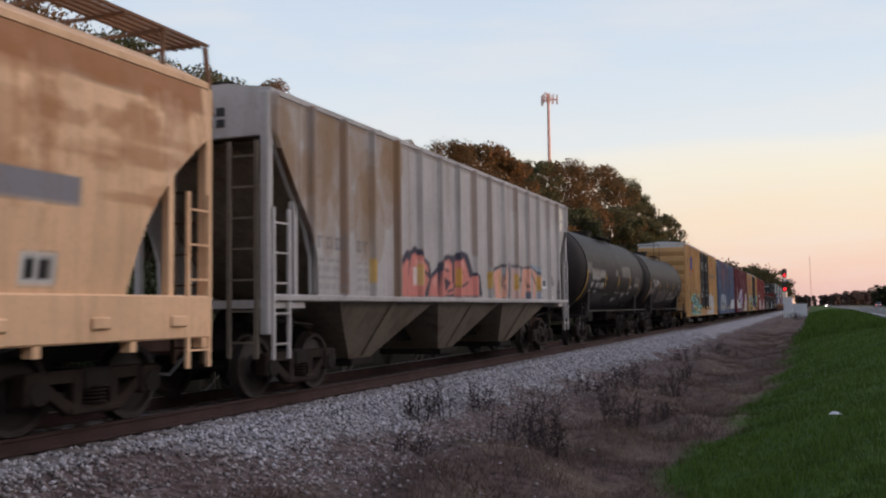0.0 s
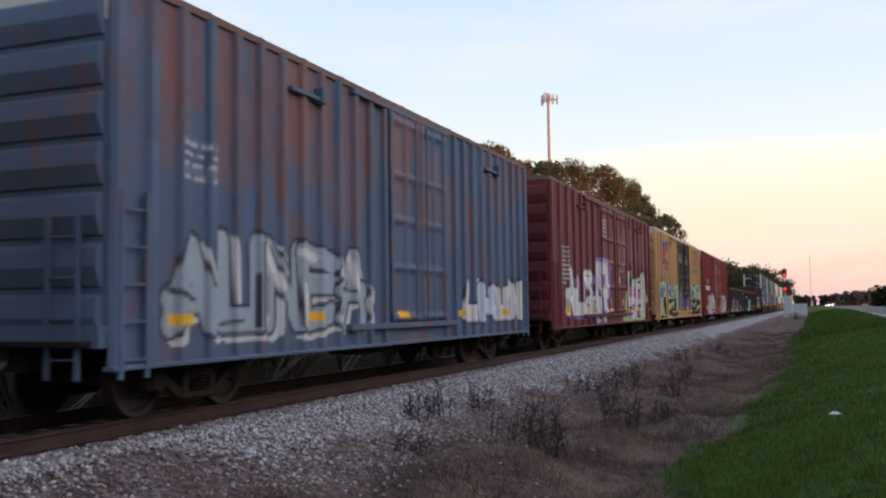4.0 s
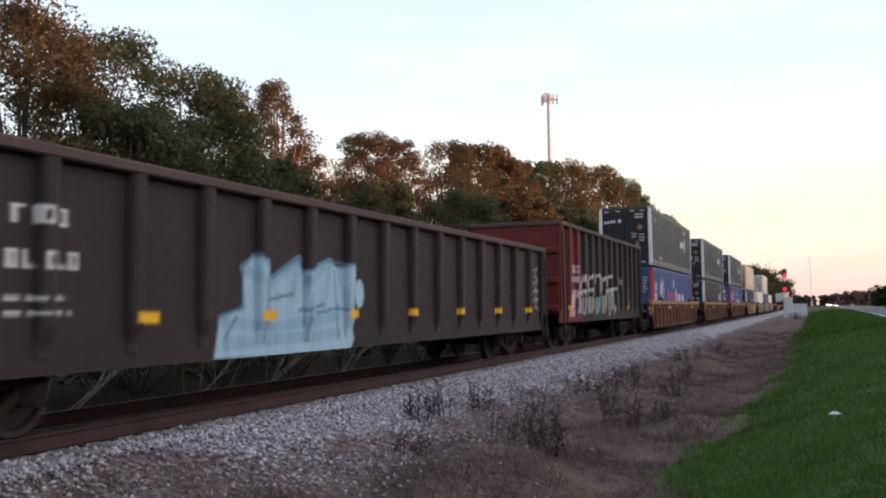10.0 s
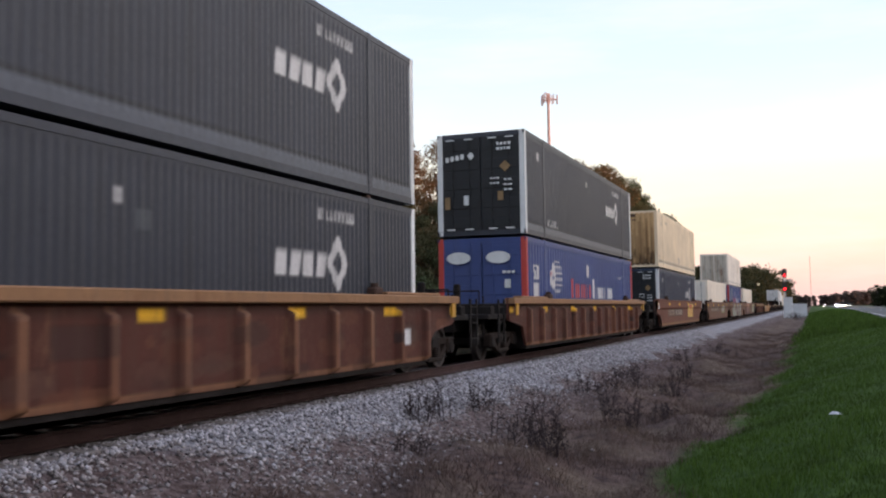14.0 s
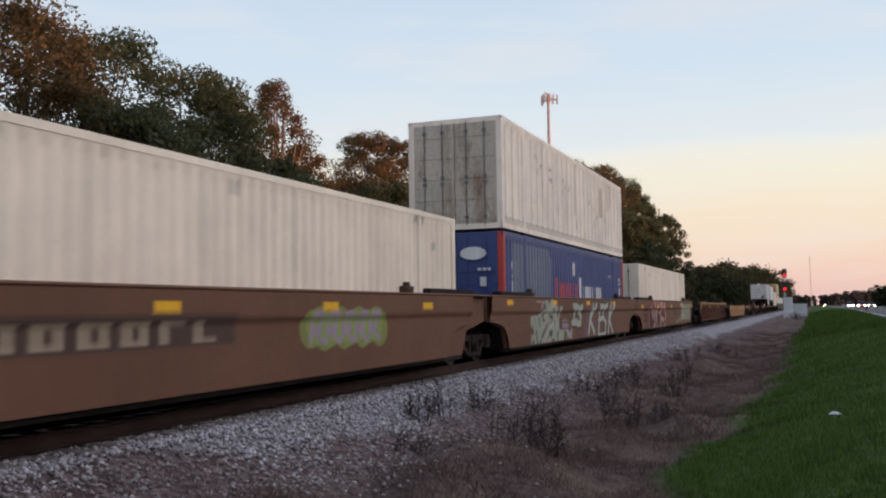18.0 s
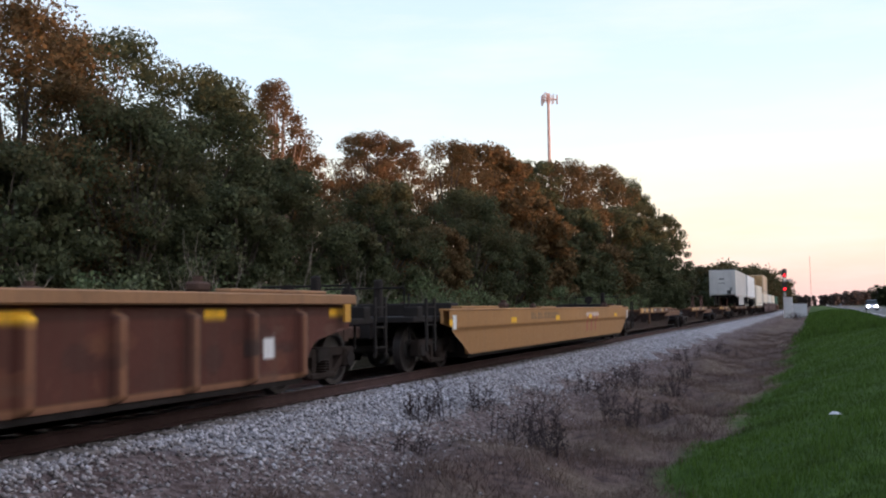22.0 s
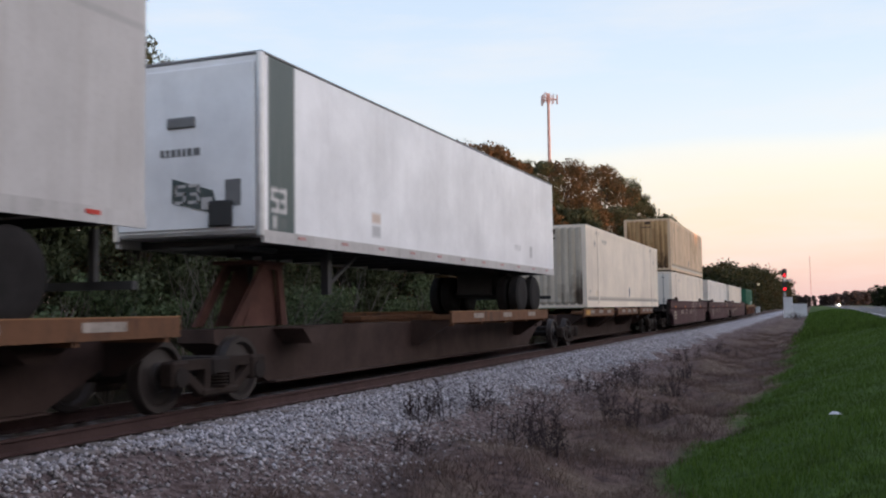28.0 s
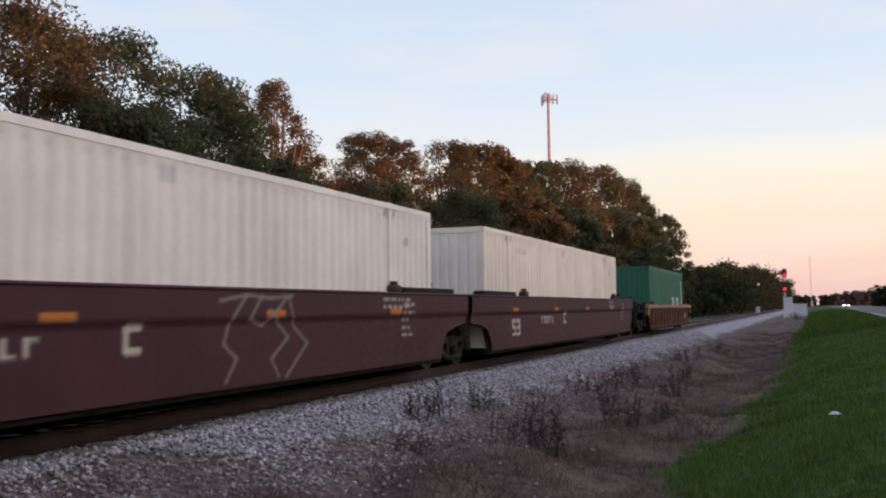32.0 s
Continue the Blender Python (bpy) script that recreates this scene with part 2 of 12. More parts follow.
    def lettered(self, text, y, z, size, col):
        """Lettering that is set on the car as thin letters later."""
        self.sayings.append((text, y, z, size, col))

    def sample(self, Y, Z):
        rgb, al = np.zeros((*Y.shape, 3)), np.zeros(Y.shape)
        Y, s = Y - self.shift, self.soft
        for kind, a, b, c, d, r, col, alpha in self.items:
            if kind == "p":
                lo, hi = (min(q[0] for q in a), min(q[1] for q in a)), (max(q[0] for q in a), max(q[1] for q in a))
            elif kind == "b":
                lo, hi = (a - c, b - d), (a + c, b + d)
            else:
                lo, hi = (min(a, c) - r, min(b, d) - r), (max(a, c) + r, max(b, d) + r)
            k = (Y > lo[0] - s) & (Y < hi[0] + s) & (Z > lo[1] - s) & (Z < hi[1] + s)
            if not k.any():
                continue
            y, z = Y[k], Z[k]
            if kind == "l":
                vy, vz = c - a, d - b
                t = np.clip(((y - a) * vy + (z - b) * vz) / (vy * vy + vz * vz + 1e-9), 0, 1)
                dist = np.hypot(y - a - t * vy, z - b - t * vz) - r
            elif kind == "p":
                inside, dist = np.zeros(y.shape, dtype=bool), np.full(y.shape, 9.0)
                for (ya, za), (yb, zb) in zip(a, a[1:] + a[:1]):
                    t = np.clip(((y - ya) * (yb - ya) + (z - za) * (zb - za)) / ((yb - ya) ** 2 + (zb - za) ** 2 + 1e-9), 0, 1)
                    dist = np.minimum(dist, np.hypot(y - ya - t * (yb - ya), z - za - t * (zb - za)))
                    if za != zb:
                        inside ^= ((za > z) != (zb > z)) & (y < ya + (z - za) * (yb - ya) / (zb - za))
                dist = np.where(inside, -dist, dist)
            elif kind == "b":
                dist = (np.hypot((y - a) / c, (z - b) / d) - 1) * min(c, d)
            else:
                dist = np.maximum(np.maximum(lo[0] - y, y - hi[0]), np.maximum(lo[1] - z, z - hi[1]))
            m = np.clip(0.5 - dist / s, 0, 1) * alpha
            rgb[k] = rgb[k] * (1 - m[:, None]) + np.array(col) * m[:, None]
            al[k] = al[k] + (1 - al[k]) * m
        good = al > 1e-4
        return rgb, al


def skin(name, y0, y1, z0, z1, x, prof, paint, material, parent, label="", dy=0.06, dz=0.06, extra=(), side=1, only=None, clamp=None, fine=0):
    """A car's side as one sheet over its body: prof(Y, Z) gives the ribs' depth, paint the marks."""
    ys = np.unique(np.round(np.concatenate([np.arange(y0, y1 + 1e-6, (y1 - y0) / max(1, round((y1 - y0) / dy))), [e for e in extra if y0 < e < y1]]), 4))
    if only is not None:
        ys = np.array(only)
    zs = np.linspace(z0, z1, max(2, round((z1 - z0) / dz) + 1))
    if fine:
        zs = np.concatenate([np.linspace(z0, fine, round((fine - z0) / 0.04) + 1), np.linspace(fine, z1, round((z1 - fine) / 0.06) + 1)[1:]])
    Y, Z = np.meshgrid(ys, zs, indexing="ij")
    X = x + prof(Y, Z) if prof else np.full(Y.shape, x)
    if clamp:
        lo_, hi_ = clamp(Z)
        Y = np.clip(Y, lo_, hi_)
    ny, nz = Y.shape
    co = np.stack([X * side, Y, Z], -1).reshape(-1, 3)
    i = (np.arange(ny - 1)[:, None] * nz + np.arange(nz - 1)[None, :]).ravel()
    q = [i, i + nz, i + nz + 1, i + 1] if side > 0 else [i + 1, i + nz + 1, i + nz, i]
    me = raw_mesh(name, co, 4, np.stack(q, 1).ravel())
    col = np.zeros((ny, nz, 4), dtype=np.float32)
    if paint:
        rgb, al = paint.sample(Y, Z)
        col[..., :3] = rgb / np.maximum(al, 1e-3)[..., None]
        col[..., 3] = al
    at = me.color_attributes.new("paint", "FLOAT_COLOR", "POINT")
    at.data.foreach_set("color", col.ravel())
    me.materials.append(material)
    ob = new(name, me)
    ob.parent = parent
    if label:
        tagged(ob, label)
    return ob


def ribs(places, w, depth, ramp=0.03, z_lo=-9, z_hi=99):
    """Depth of upright ribs centred at places."""
    def f(Y, Z):
        d = np.full(Y.shape, 9.0)
        for p_ in places:
            d = np.minimum(d, np.abs(Y - p_))
        k = np.clip((w / 2 + ramp - d) / ramp, 0, 1) * depth
        return np.where((Z > z_lo) & (Z < z_hi), k, 0)
    return f


def rib_edges(places, w, ramp=0.03):
    return [p_ + k for p_ in places for k in (-w / 2 - ramp, -w / 2, w / 2, w / 2 + ramp)]


# ---- materials ----
def shader(name):
    m = bpy.data.materials.new(name)
    m.use_nodes = True
    nt = m.node_tree
    nt.nodes.clear()
    out = nt.nodes.new("ShaderNodeOutputMaterial")
    b = nt.nodes.new("ShaderNodeBsdfPrincipled")
    nt.links.new(b.outputs[0], out.inputs[0])
    return m, nt, b


def noise_tex(nt, scale, detail=4, stretch=(1, 1, 1), rough=0.6, coord="Object", off=(0, 0, 0)):
    tc = nt.nodes.new("ShaderNodeTexCoord")
    mp = nt.nodes.new("ShaderNodeMapping")
    mp.inputs["Scale"].default_value = stretch
    mp.inputs["Location"].default_value = off
    nt.links.new(tc.outputs[coord], mp.inputs[0])
    n = nt.nodes.new("ShaderNodeTexNoise")
    n.inputs["Scale"].default_value, n.inputs["Detail"].default_value, n.inputs["Roughness"].default_value = scale, detail, rough
    nt.links.new(mp.outputs[0], n.inputs["Vector"])
    return n.outputs["Fac"]


def remap(nt, v, lo, hi, a=0.0, b=1.0):
    r = nt.nodes.new("ShaderNodeMapRange")
    for k, q in zip(("From Min", "From Max", "To Min", "To Max"), (lo, hi, a, b)):
        r.inputs[k].default_value = q
    nt.links.new(v, r.inputs["Value"])
    return r.outputs[0]


def mixed(nt, fac, a, b, blend="MIX"):
    m = nt.nodes.new("ShaderNodeMix")
    m.data_type, m.blend_type = "RGBA", blend
    if isinstance(fac, float):
        m.inputs["Factor"].default_value = fac
    else:
        nt.links.new(fac, m.inputs["Factor"])
    for sock, c in ((6, a), (7, b)):
        if isinstance(c, tuple):
            m.inputs[sock].default_value = (*c, 1)
        else:
            nt.links.new(c, m.inputs[sock])
    return m.outputs[2]


def bump(nt, b, h, strength, dist):
    n = nt.nodes.new("ShaderNodeBump")
    n.inputs["Strength"].default_value, n.inputs["Distance"].default_value = strength, dist
    nt.links.new(h, n.inputs["Height"])
    nt.links.new(n.outputs[0], b.inputs["Normal"])


def painted(name, col, rough=0.5, grime=(0.10, 0.08, 0.065), streak=0.35, rust=0.0, rust_col=(0.16, 0.07, 0.035), marks=True, metal=0.0, seed=0.0):
    """Weathered paint on steel: fading, dirt running down, rust, and painted marks from the mesh."""
    m, nt, b = shader(name)
    if marks:
        MARKED.add(m.name)
    tone = noise_tex(nt, 0.55, 5, off=(seed, 0, 0))
    c = mixed(nt, remap(nt, tone, 0.35, 0.7), tuple(v * 0.86 for v in col), tuple(min(1, v * 1.1) for v in col))
    if rust:
        rz = noise_tex(nt, 1.3, 8, (1, 1, 0.35), 0.72, off=(seed, 3, 0))
        c = mixed(nt, remap(nt, rz, 0.66 - 0.25 * rust, 0.80 - 0.2 * rust), c, rust_col)
    if marks:
        at = nt.nodes.new("ShaderNodeAttribute")
        at.attribute_name = "paint"
        c = mixed(nt, at.outputs["Alpha"], c, at.outputs["Color"])
    run = noise_tex(nt, 3.0, 6, (1, 1.6, 0.10), 0.65, off=(seed, 0, 7))
    c = mixed(nt, remap(nt, run, 0.48, 0.78, 0.0, streak), c, grime)
    fine = noise_tex(nt, 14, 5)
    c = mixed(nt, remap(nt, fine, 0.5, 0.8, 0.0, streak * 0.6), c, grime)
    nt.links.new(c, b.inputs["Base Color"])
    nt.links.new(remap(nt, fine, 0.3, 0.7, rough - 0.08, rough + 0.15), b.inputs["Roughness"])
    b.inputs["Metallic"].default_value = metal
    b.inputs["Specular IOR Level"].default_value = 0.15 if rough > 0.52 else 0.3
    bump(nt, b, noise_tex(nt, 5, 6), 0.15, 0.02)
    return m


def plain(name, col, rough=0.7, vary=0.25, scale=3.0, metal=0.0, rel=0.2, emit=None):
    m, nt, b = shader(name)
    n = noise_tex(nt, scale, 6)
    c = mixed(nt, remap(nt, n, 0.3, 0.7), tuple(v * (1 - vary) for v in col), tuple(min(1, v * (1 + vary)) for v in col))
    f = noise_tex(nt, scale * 9, 4)
    c = mixed(nt, remap(nt, f, 0.5, 0.8, 0.0, 0.35), c, tuple(v * 0.55 for v in col))
    nt.links.new(c, b.inputs["Base Color"])
    b.inputs["Roughness"].default_value, b.inputs["Metallic"].default_value = rough, metal
    b.inputs["Specular IOR Level"].default_value = 0.12 if rough > 0.6 else 0.4
    if rel:
        bump(nt, b, f, rel, 0.01)
    if emit:
        b.inputs["Emission Color"].default_value, b.inputs["Emission Strength"].default_value = (*emit[0], 1), emit[1]
    return m
# ---- the ground ----
PROFILE = [(-400, -0.9), (-60, -0.9), (-15, -0.75), (-11.6, -0.6), (-10.3, -0.23), (-6.75, -0.23), (-5.5, -0.74), (-4.2, -0.92), (-2.6, -1.04), (-1.7, -1.0),
           (-1.0, -0.86), (0.2, -0.52), (1.6, -0.22), (3.0, 0.0), (6.0, 0.1), (400, 0.1)]
PX, PZ = np.array([p_[0] for p_ in PROFILE]), np.array([p_[1] for p_ in PROFILE])


def bend(Y):
    """How far the line has bent away to the west at Y."""
    Y = np.asarray(Y, dtype=float)
    return -np.maximum(0, Y - 160) * 0.004


def ground_z(X, Y):
    X, Y = np.asarray(X, dtype=float), np.asarray(Y, dtype=float)
    q = np.where(X < -4, X - bend(Y), np.where(X < 0, X - bend(Y) * (-X / 4), X))
    z = np.interp(q, PX, PZ)
    lump = 0.05 * np.sin(X * 1.9 + Y * 0.7) * np.sin(Y * 1.3 - X) + 0.06 * np.sin(Y * 0.55 + X * 0.4) * np.cos(X * 0.9)
    lump = lump + 0.045 * np.sin(X * 3.1 - Y * 1.9 + 1) * np.sin(Y * 2.6 + X * 1.4) + 0.16 * np.sin(Y * 0.9 + 0.5) * np.sin(X * 1.3 + Y * 0.35) * (q < -1.4)
    lump = lump + 0.07 * np.sin(Y * 1.7 + X * 2.2) * np.sin(X * 2.6 - Y * 0.6) * (q < -1.0)
    lump = lump + 0.09 * np.abs(np.sin(Y * 1.15 + X * 0.9)) * np.clip((q + 6.4) / 0.8, 0, 1) * np.clip((-2.6 - q) / 0.8, 0, 1)
    lump = lump * np.clip((q + 6.2) / 1.4, 0, 1) * np.clip((-0.6 - q) / 1.2, 0.22, 1) * np.clip((3.5 - q) / 2, 0, 1)
    return z + lump


def road_edge(Y):
    return 2.6 + 6.5 * (1 - np.exp(-np.maximum(Y, -60) / 150.0))


ROAD_Z = 0.22


def clean_edge(Y):
    """Where clean ballast gives way to soiled stones and weeds."""
    return np.interp(Y, [5, 7.5, 8.4, 9.4, 11.5, 16, 24, 36, 73, 180], [-7.3, -7.1, -6.9, -6.5, -6.1, -6.1, -6.0, -5.9, -5.75, -5.7]) + 0.10 * np.sin(np.asarray(Y) * 2.1) + 0.07 * np.sin(np.asarray(Y) * 5.3)


def verge_edge(Y):
    """Where the green verge meets the dry ditch."""
    return np.interp(Y, [0, 11, 15, 21, 31, 55, 90], [-1.6, -1.65, -1.75, -1.35, -0.95, -1.1, -0.6]) + 0.22 * np.sin(Y * 0.8) + 0.12 * np.sin(Y * 2.3)


def build_ground_mesh():
    """One sheet to the horizon; it carries how far each place lies past the clean ballast and past the verge's edge."""
    ys = np.concatenate([np.arange(-320, -80, 20), np.arange(-80, -2, 4), np.arange(-2, 50, 0.35), np.arange(50, 120, 1.5), np.arange(120, 400, 8), np.arange(400, 3000, 90)])
    xs = np.concatenate([np.arange(-900, -60, 60), np.arange(-60, -14, 4), np.arange(-14, -10, 0.5), np.arange(-10, 4, 0.22), np.arange(4, 40, 2), np.arange(40, 900, 60)])
    X, Y = np.meshgrid(xs, ys, indexing="ij")
    Z = ground_z(X, Y)
    e = road_edge(Y)
    Z = np.where(X > e - 1.0, np.minimum(Z, ROAD_Z - 0.12), Z)
    nx, ny = X.shape
    i = (np.arange(nx - 1)[:, None] * ny + np.arange(ny - 1)[None, :]).ravel()
    me = raw_mesh("ground", np.stack([X, Y, Z], -1).reshape(-1, 3), 4, np.stack([i, i + ny, i + ny + 1, i + 1], 1).ravel(), True)
    for nm, v in (("past_ballast", X - bend(Y) - clean_edge(Y)), ("past_verge", X - verge_edge(Y))):
        me.attributes.new(nm, "FLOAT", "POINT").data.foreach_set("value", v.ravel().astype(np.float32))
    return me


def ground_material():
    """Bands along the line: brush soil, white ballast, soiled slope, dry weeds in the ditch, green verge."""
    m, nt, b = shader("ground_cover")
    tc = nt.nodes.new("ShaderNodeTexCoord")
    sep = nt.nodes.new("ShaderNodeSeparateXYZ")
    nt.links.new(tc.outputs["Object"], sep.inputs[0])
    wob = noise_tex(nt, 0.9, 5, (1, 0.6, 1))
    wob2 = noise_tex(nt, 5.0, 4)

    def band(name, amount, amount2):
        at = nt.nodes.new("ShaderNodeAttribute")
        at.attribute_name = name
        v = at.outputs["Fac"]
        for w, k in ((wob, amount), (wob2, amount2)):
            a = nt.nodes.new("ShaderNodeMath")
            a.operation = "MULTIPLY_ADD"
            nt.links.new(w, a.inputs[0])
            a.inputs[1].default_value = k
            nt.links.new(v, a.inputs[2])
            v = a.outputs[0]
        return v
    past, verge = band("past_ballast", 0.9, 0.5), band("past_verge", 0.9, 0.5)
    g1 = noise_tex(nt, 28, 3)
    stone = mixed(nt, remap(nt, g1, 0.35, 0.65), (0.10, 0.092, 0.10), (0.40, 0.385, 0.41))
    # soiled stone under the cars; the shade beneath the train is mixed in
    under_train = mixed(nt, remap(nt, g1, 0.35, 0.65), (0.022, 0.016, 0.015), (0.085, 0.065, 0.060))
    stone = mixed(nt, remap(nt, sep.outputs["X"], -7.95, -7.6), under_train, stone)
    dry = mixed(nt, remap(nt, noise_tex(nt, 6, 7), 0.35, 0.7), (0.042, 0.028, 0.026), (0.145, 0.098, 0.084))
    dry = mixed(nt, remap(nt, noise_tex(nt, 1.4, 5), 0.52, 0.64, 0, 0.75), dry, (0.040, 0.027, 0.027))
    grass = mixed(nt, remap(nt, noise_tex(nt, 4, 7), 0.35, 0.7), (0.020, 0.042, 0.007), (0.058, 0.098, 0.019))
    brush = mixed(nt, remap(nt, noise_tex(nt, 2, 6), 0.35, 0.7), (0.02, 0.017, 0.012), (0.05, 0.042, 0.026))
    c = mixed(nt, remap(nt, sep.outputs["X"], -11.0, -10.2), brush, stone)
    dry = mixed(nt, remap(nt, noise_tex(nt, 0.7, 4), 0.48, 0.62), dry, mixed(nt, remap(nt, noise_tex(nt, 11, 5), 0.35, 0.65), (0.075, 0.054, 0.042), (0.20, 0.150, 0.115)))
    soiled = mixed(nt, remap(nt, noise_tex(nt, 9, 6), 0.42, 0.66), (0.060, 0.040, 0.038), (0.20, 0.155, 0.150))
    soiled = mixed(nt, remap(nt, noise_tex(nt, 34, 3), 0.60, 0.70, 0, 0.8), soiled, (0.36, 0.32, 0.32))
    c = mixed(nt, remap(nt, past, 0.55, 0.85), c, soiled)
    c = mixed(nt, remap(nt, past, 1.5, 3.0), c, dry)
    c = mixed(nt, remap(nt, verge, 0.45, 0.95), c, grass)
    nt.links.new(c, b.inputs["Base Color"])
    b.inputs["Roughness"].default_value = 0.95
    b.inputs["Specular IOR Level"].default_value = 0.1
    bump(nt, b, g1, 0.6, 0.05)
    return m


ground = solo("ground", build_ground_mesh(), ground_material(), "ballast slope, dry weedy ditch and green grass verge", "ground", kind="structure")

# ---- the highway ----
def asphalt():
    m, nt, b = shader("asphalt")
    c = mixed(nt, remap(nt, noise_tex(nt, 0.25, 5, (1, 0.15, 1)), 0.35, 0.65), (0.058, 0.056, 0.060), (0.095, 0.092, 0.096))
    c = mixed(nt, remap(nt, noise_tex(nt, 30, 4), 0.45, 0.7, 0, 0.5), c, (0.06, 0.06, 0.06))
    nt.links.new(c, b.inputs["Base Color"])
    b.inputs["Roughness"].default_value = 0.8
    b.inputs["Specular IOR Level"].default_value = 0.2
    bump(nt, b, noise_tex(nt, 60, 3), 0.3, 0.01)
    return m


def road_strip(name, d0, d1, dz, material, y0=-310.0, y1=1500.0, thick=0.12, step=20.0, **kw):
    m = M()
    y = y0
    while y < y1 - 1e-6:
        y2 = min(y + step, y1)
        a, b = road_edge(y), road_edge(y2)
        lo, hi = ROAD_Z + dz - thick, ROAD_Z + dz
        m.add([(a + d0, y, lo), (a + d1, y, lo), (b + d1, y2, lo), (b + d0, y2, lo), (a + d0, y, hi), (a + d1, y, hi), (b + d1, y2, hi), (b + d0, y2, hi)],
              [(3, 2, 1, 0), (4, 5, 6, 7), (0, 1, 5, 4), (1, 2, 6, 5), (2, 3, 7, 6), (3, 0, 4, 7)])
        y = y2
    return m


road = solo("road", road_strip("road", 0, 18.0, 0, asphalt()), asphalt(), "grey worn asphalt highway beside the line", "road", kind="structure")
white_line = plain("road_paint", (0.70, 0.70, 0.68), 0.6, 0.15, 2)
yellow_line = plain("road_paint_yellow", (0.62, 0.42, 0.06), 0.6, 0.15, 2)
for d, mt in ((0.35, white_line), (17.5, white_line), (8.9, yellow_line), (9.2, yellow_line)):
    part("edge_line", road_strip("edge_line", d, d + 0.12, 0.006, mt, thick=0.008), mt, road)
for k in range(28):
    part("lane_dash", road_strip("lane_dash", 4.6, 4.72, 0.006, white_line, 20 + k * 12.0, 23 + k * 12.0, 0.008), white_line, road)

# ---- track ----
rust_rail = plain("rail_rust", (0.060, 0.036, 0.034), 0.75, 0.3, 2)
rail_top = plain("rail_top", (0.32, 0.30, 0.29), 0.3, 0.1, 4, metal=0.9)
wood = plain("weathered_tie_wood", (0.17, 0.15, 0.145), 0.9, 0.35, 5)


def rail_mesh(off):
    prof = [(-0.075, -0.18), (0.075, -0.18), (0.075, -0.165), (0.012, -0.14), (0.010, -0.045), (0.037, -0.035), (0.037, -0.003), (0.03, 0.0), (-0.03, 0.0), (-0.037, -0.003),
            (-0.037, -0.035), (-0.010, -0.045), (-0.012, -0.14), (-0.075, -0.165)]
    ys = [-80, 0, 40, 95] + list(range(100, 150, 5)) + [200, 400, 900]
    m = M()
    n = len(prof)
    for y in ys:
        m.v += [(line_x(y) + off + a, y, b) for a, b in prof]
    for k in range(len(ys) - 1):
        m.f += [(k * n + i, k * n + (i + 1) % n, (k + 1) * n + (i + 1) % n, (k + 1) * n + i) for i in range(n)]
    return m


track = thing("railway_track", "rusty steel rails on timber ties in white ballast", "track", kind="structure")
for off in (0.753, -0.753):
    part("rail", rail_mesh(off), rust_rail, track, "rust-brown steel rail")
    ys = [-80, 95] + list(range(100, 150, 5)) + [200, 400, 900]
    mm = M()
    for y in ys:
        mm.v += [(line_x(y) + off - 0.022, y, 0.0015), (line_x(y) + off + 0.022, y, 0.0015)]
    mm.f = [(2 * i, 2 * i + 1, 2 * i + 3, 2 * i + 2) for i in range(len(ys) - 1)]
    part("running_surface", mm, rail_top, track)
tie_mesh = M().cbox(-1.32, 1.32, -0.115, 0.115, -0.36, -0.195, 0.012).mesh("tie")
tie_mesh.materials.append(wood)
for k in range(290):
    y = -6 + k * 0.52
    part("tie", tie_mesh, None, track, at=(line_x(y), y, 0.0))

# ---- ballast stones, the nearest as real stones ----
def stones(name, n, x0, x1, y0, y1, size, seed, power=1.6, clean=True):
    r = np.random.default_rng(seed)
    X = r.uniform(x0, x1, n)
    Y = y0 + (y1 - y0) * r.random(n) ** power
    e = X - clean_edge(Y) + r.normal(0, 0.22, n) + 0.25 * np.sin(Y * 1.7)
    k = (e < 0) if clean else (e > -0.2) & (r.random(n) < np.clip(0.8 - e / 2.4, 0.015, 1) * np.clip(1.15 - Y / 30, 0.12, 1))
    X, Y = X[k], Y[k]
    n = len(X)
    Z = ground_z(X, Y)
    base = np.array([(1, 0, 0), (-1, 0, 0), (0, 1, 0), (0, -1, 0), (0, 0, 1), (0, 0, -1)], dtype=float)
    sz = size * r.uniform(0.5, 1.35, (n, 1, 1))
    v = base[None] * r.uniform(0.6, 1.25, (n, 6, 1)) * sz + r.normal(0, 0.12, (n, 6, 3)) * sz
    v[..., 2] *= 0.8
    a = r.uniform(0, 6.28, n)
    ca, sa = np.cos(a)[:, None], np.sin(a)[:, None]
    vx, vy = v[..., 0] * ca - v[..., 1] * sa, v[..., 0] * sa + v[..., 1] * ca
    co = np.stack([vx + X[:, None], vy + Y[:, None], v[..., 2] + Z[:, None] + 0.4 * sz[..., 0]], -1).reshape(-1, 3)
    f = np.array([(0, 2, 4), (2, 1, 4), (1, 3, 4), (3, 0, 4), (2, 0, 5), (1, 2, 5), (3, 1, 5), (0, 3, 5)])
    return raw_mesh(name, co, 3, (f[None] + 6 * np.arange(n)[:, None, None]).ravel())


def stone_material(name, lo, hi):
    m, nt, b = shader(name)
    g = nt.nodes.new("ShaderNodeNewGeometry")
    c = mixed(nt, remap(nt, g.outputs["Random Per Island"], 0, 1), lo, hi)
    c = mixed(nt, remap(nt, noise_tex(nt, 20, 4), 0.4, 0.75, 0, 0.5), c, tuple(v * 0.5 for v in lo))
    nt.links.new(c, b.inputs["Base Color"])
    b.inputs["Roughness"].default_value = 0.85
    return m


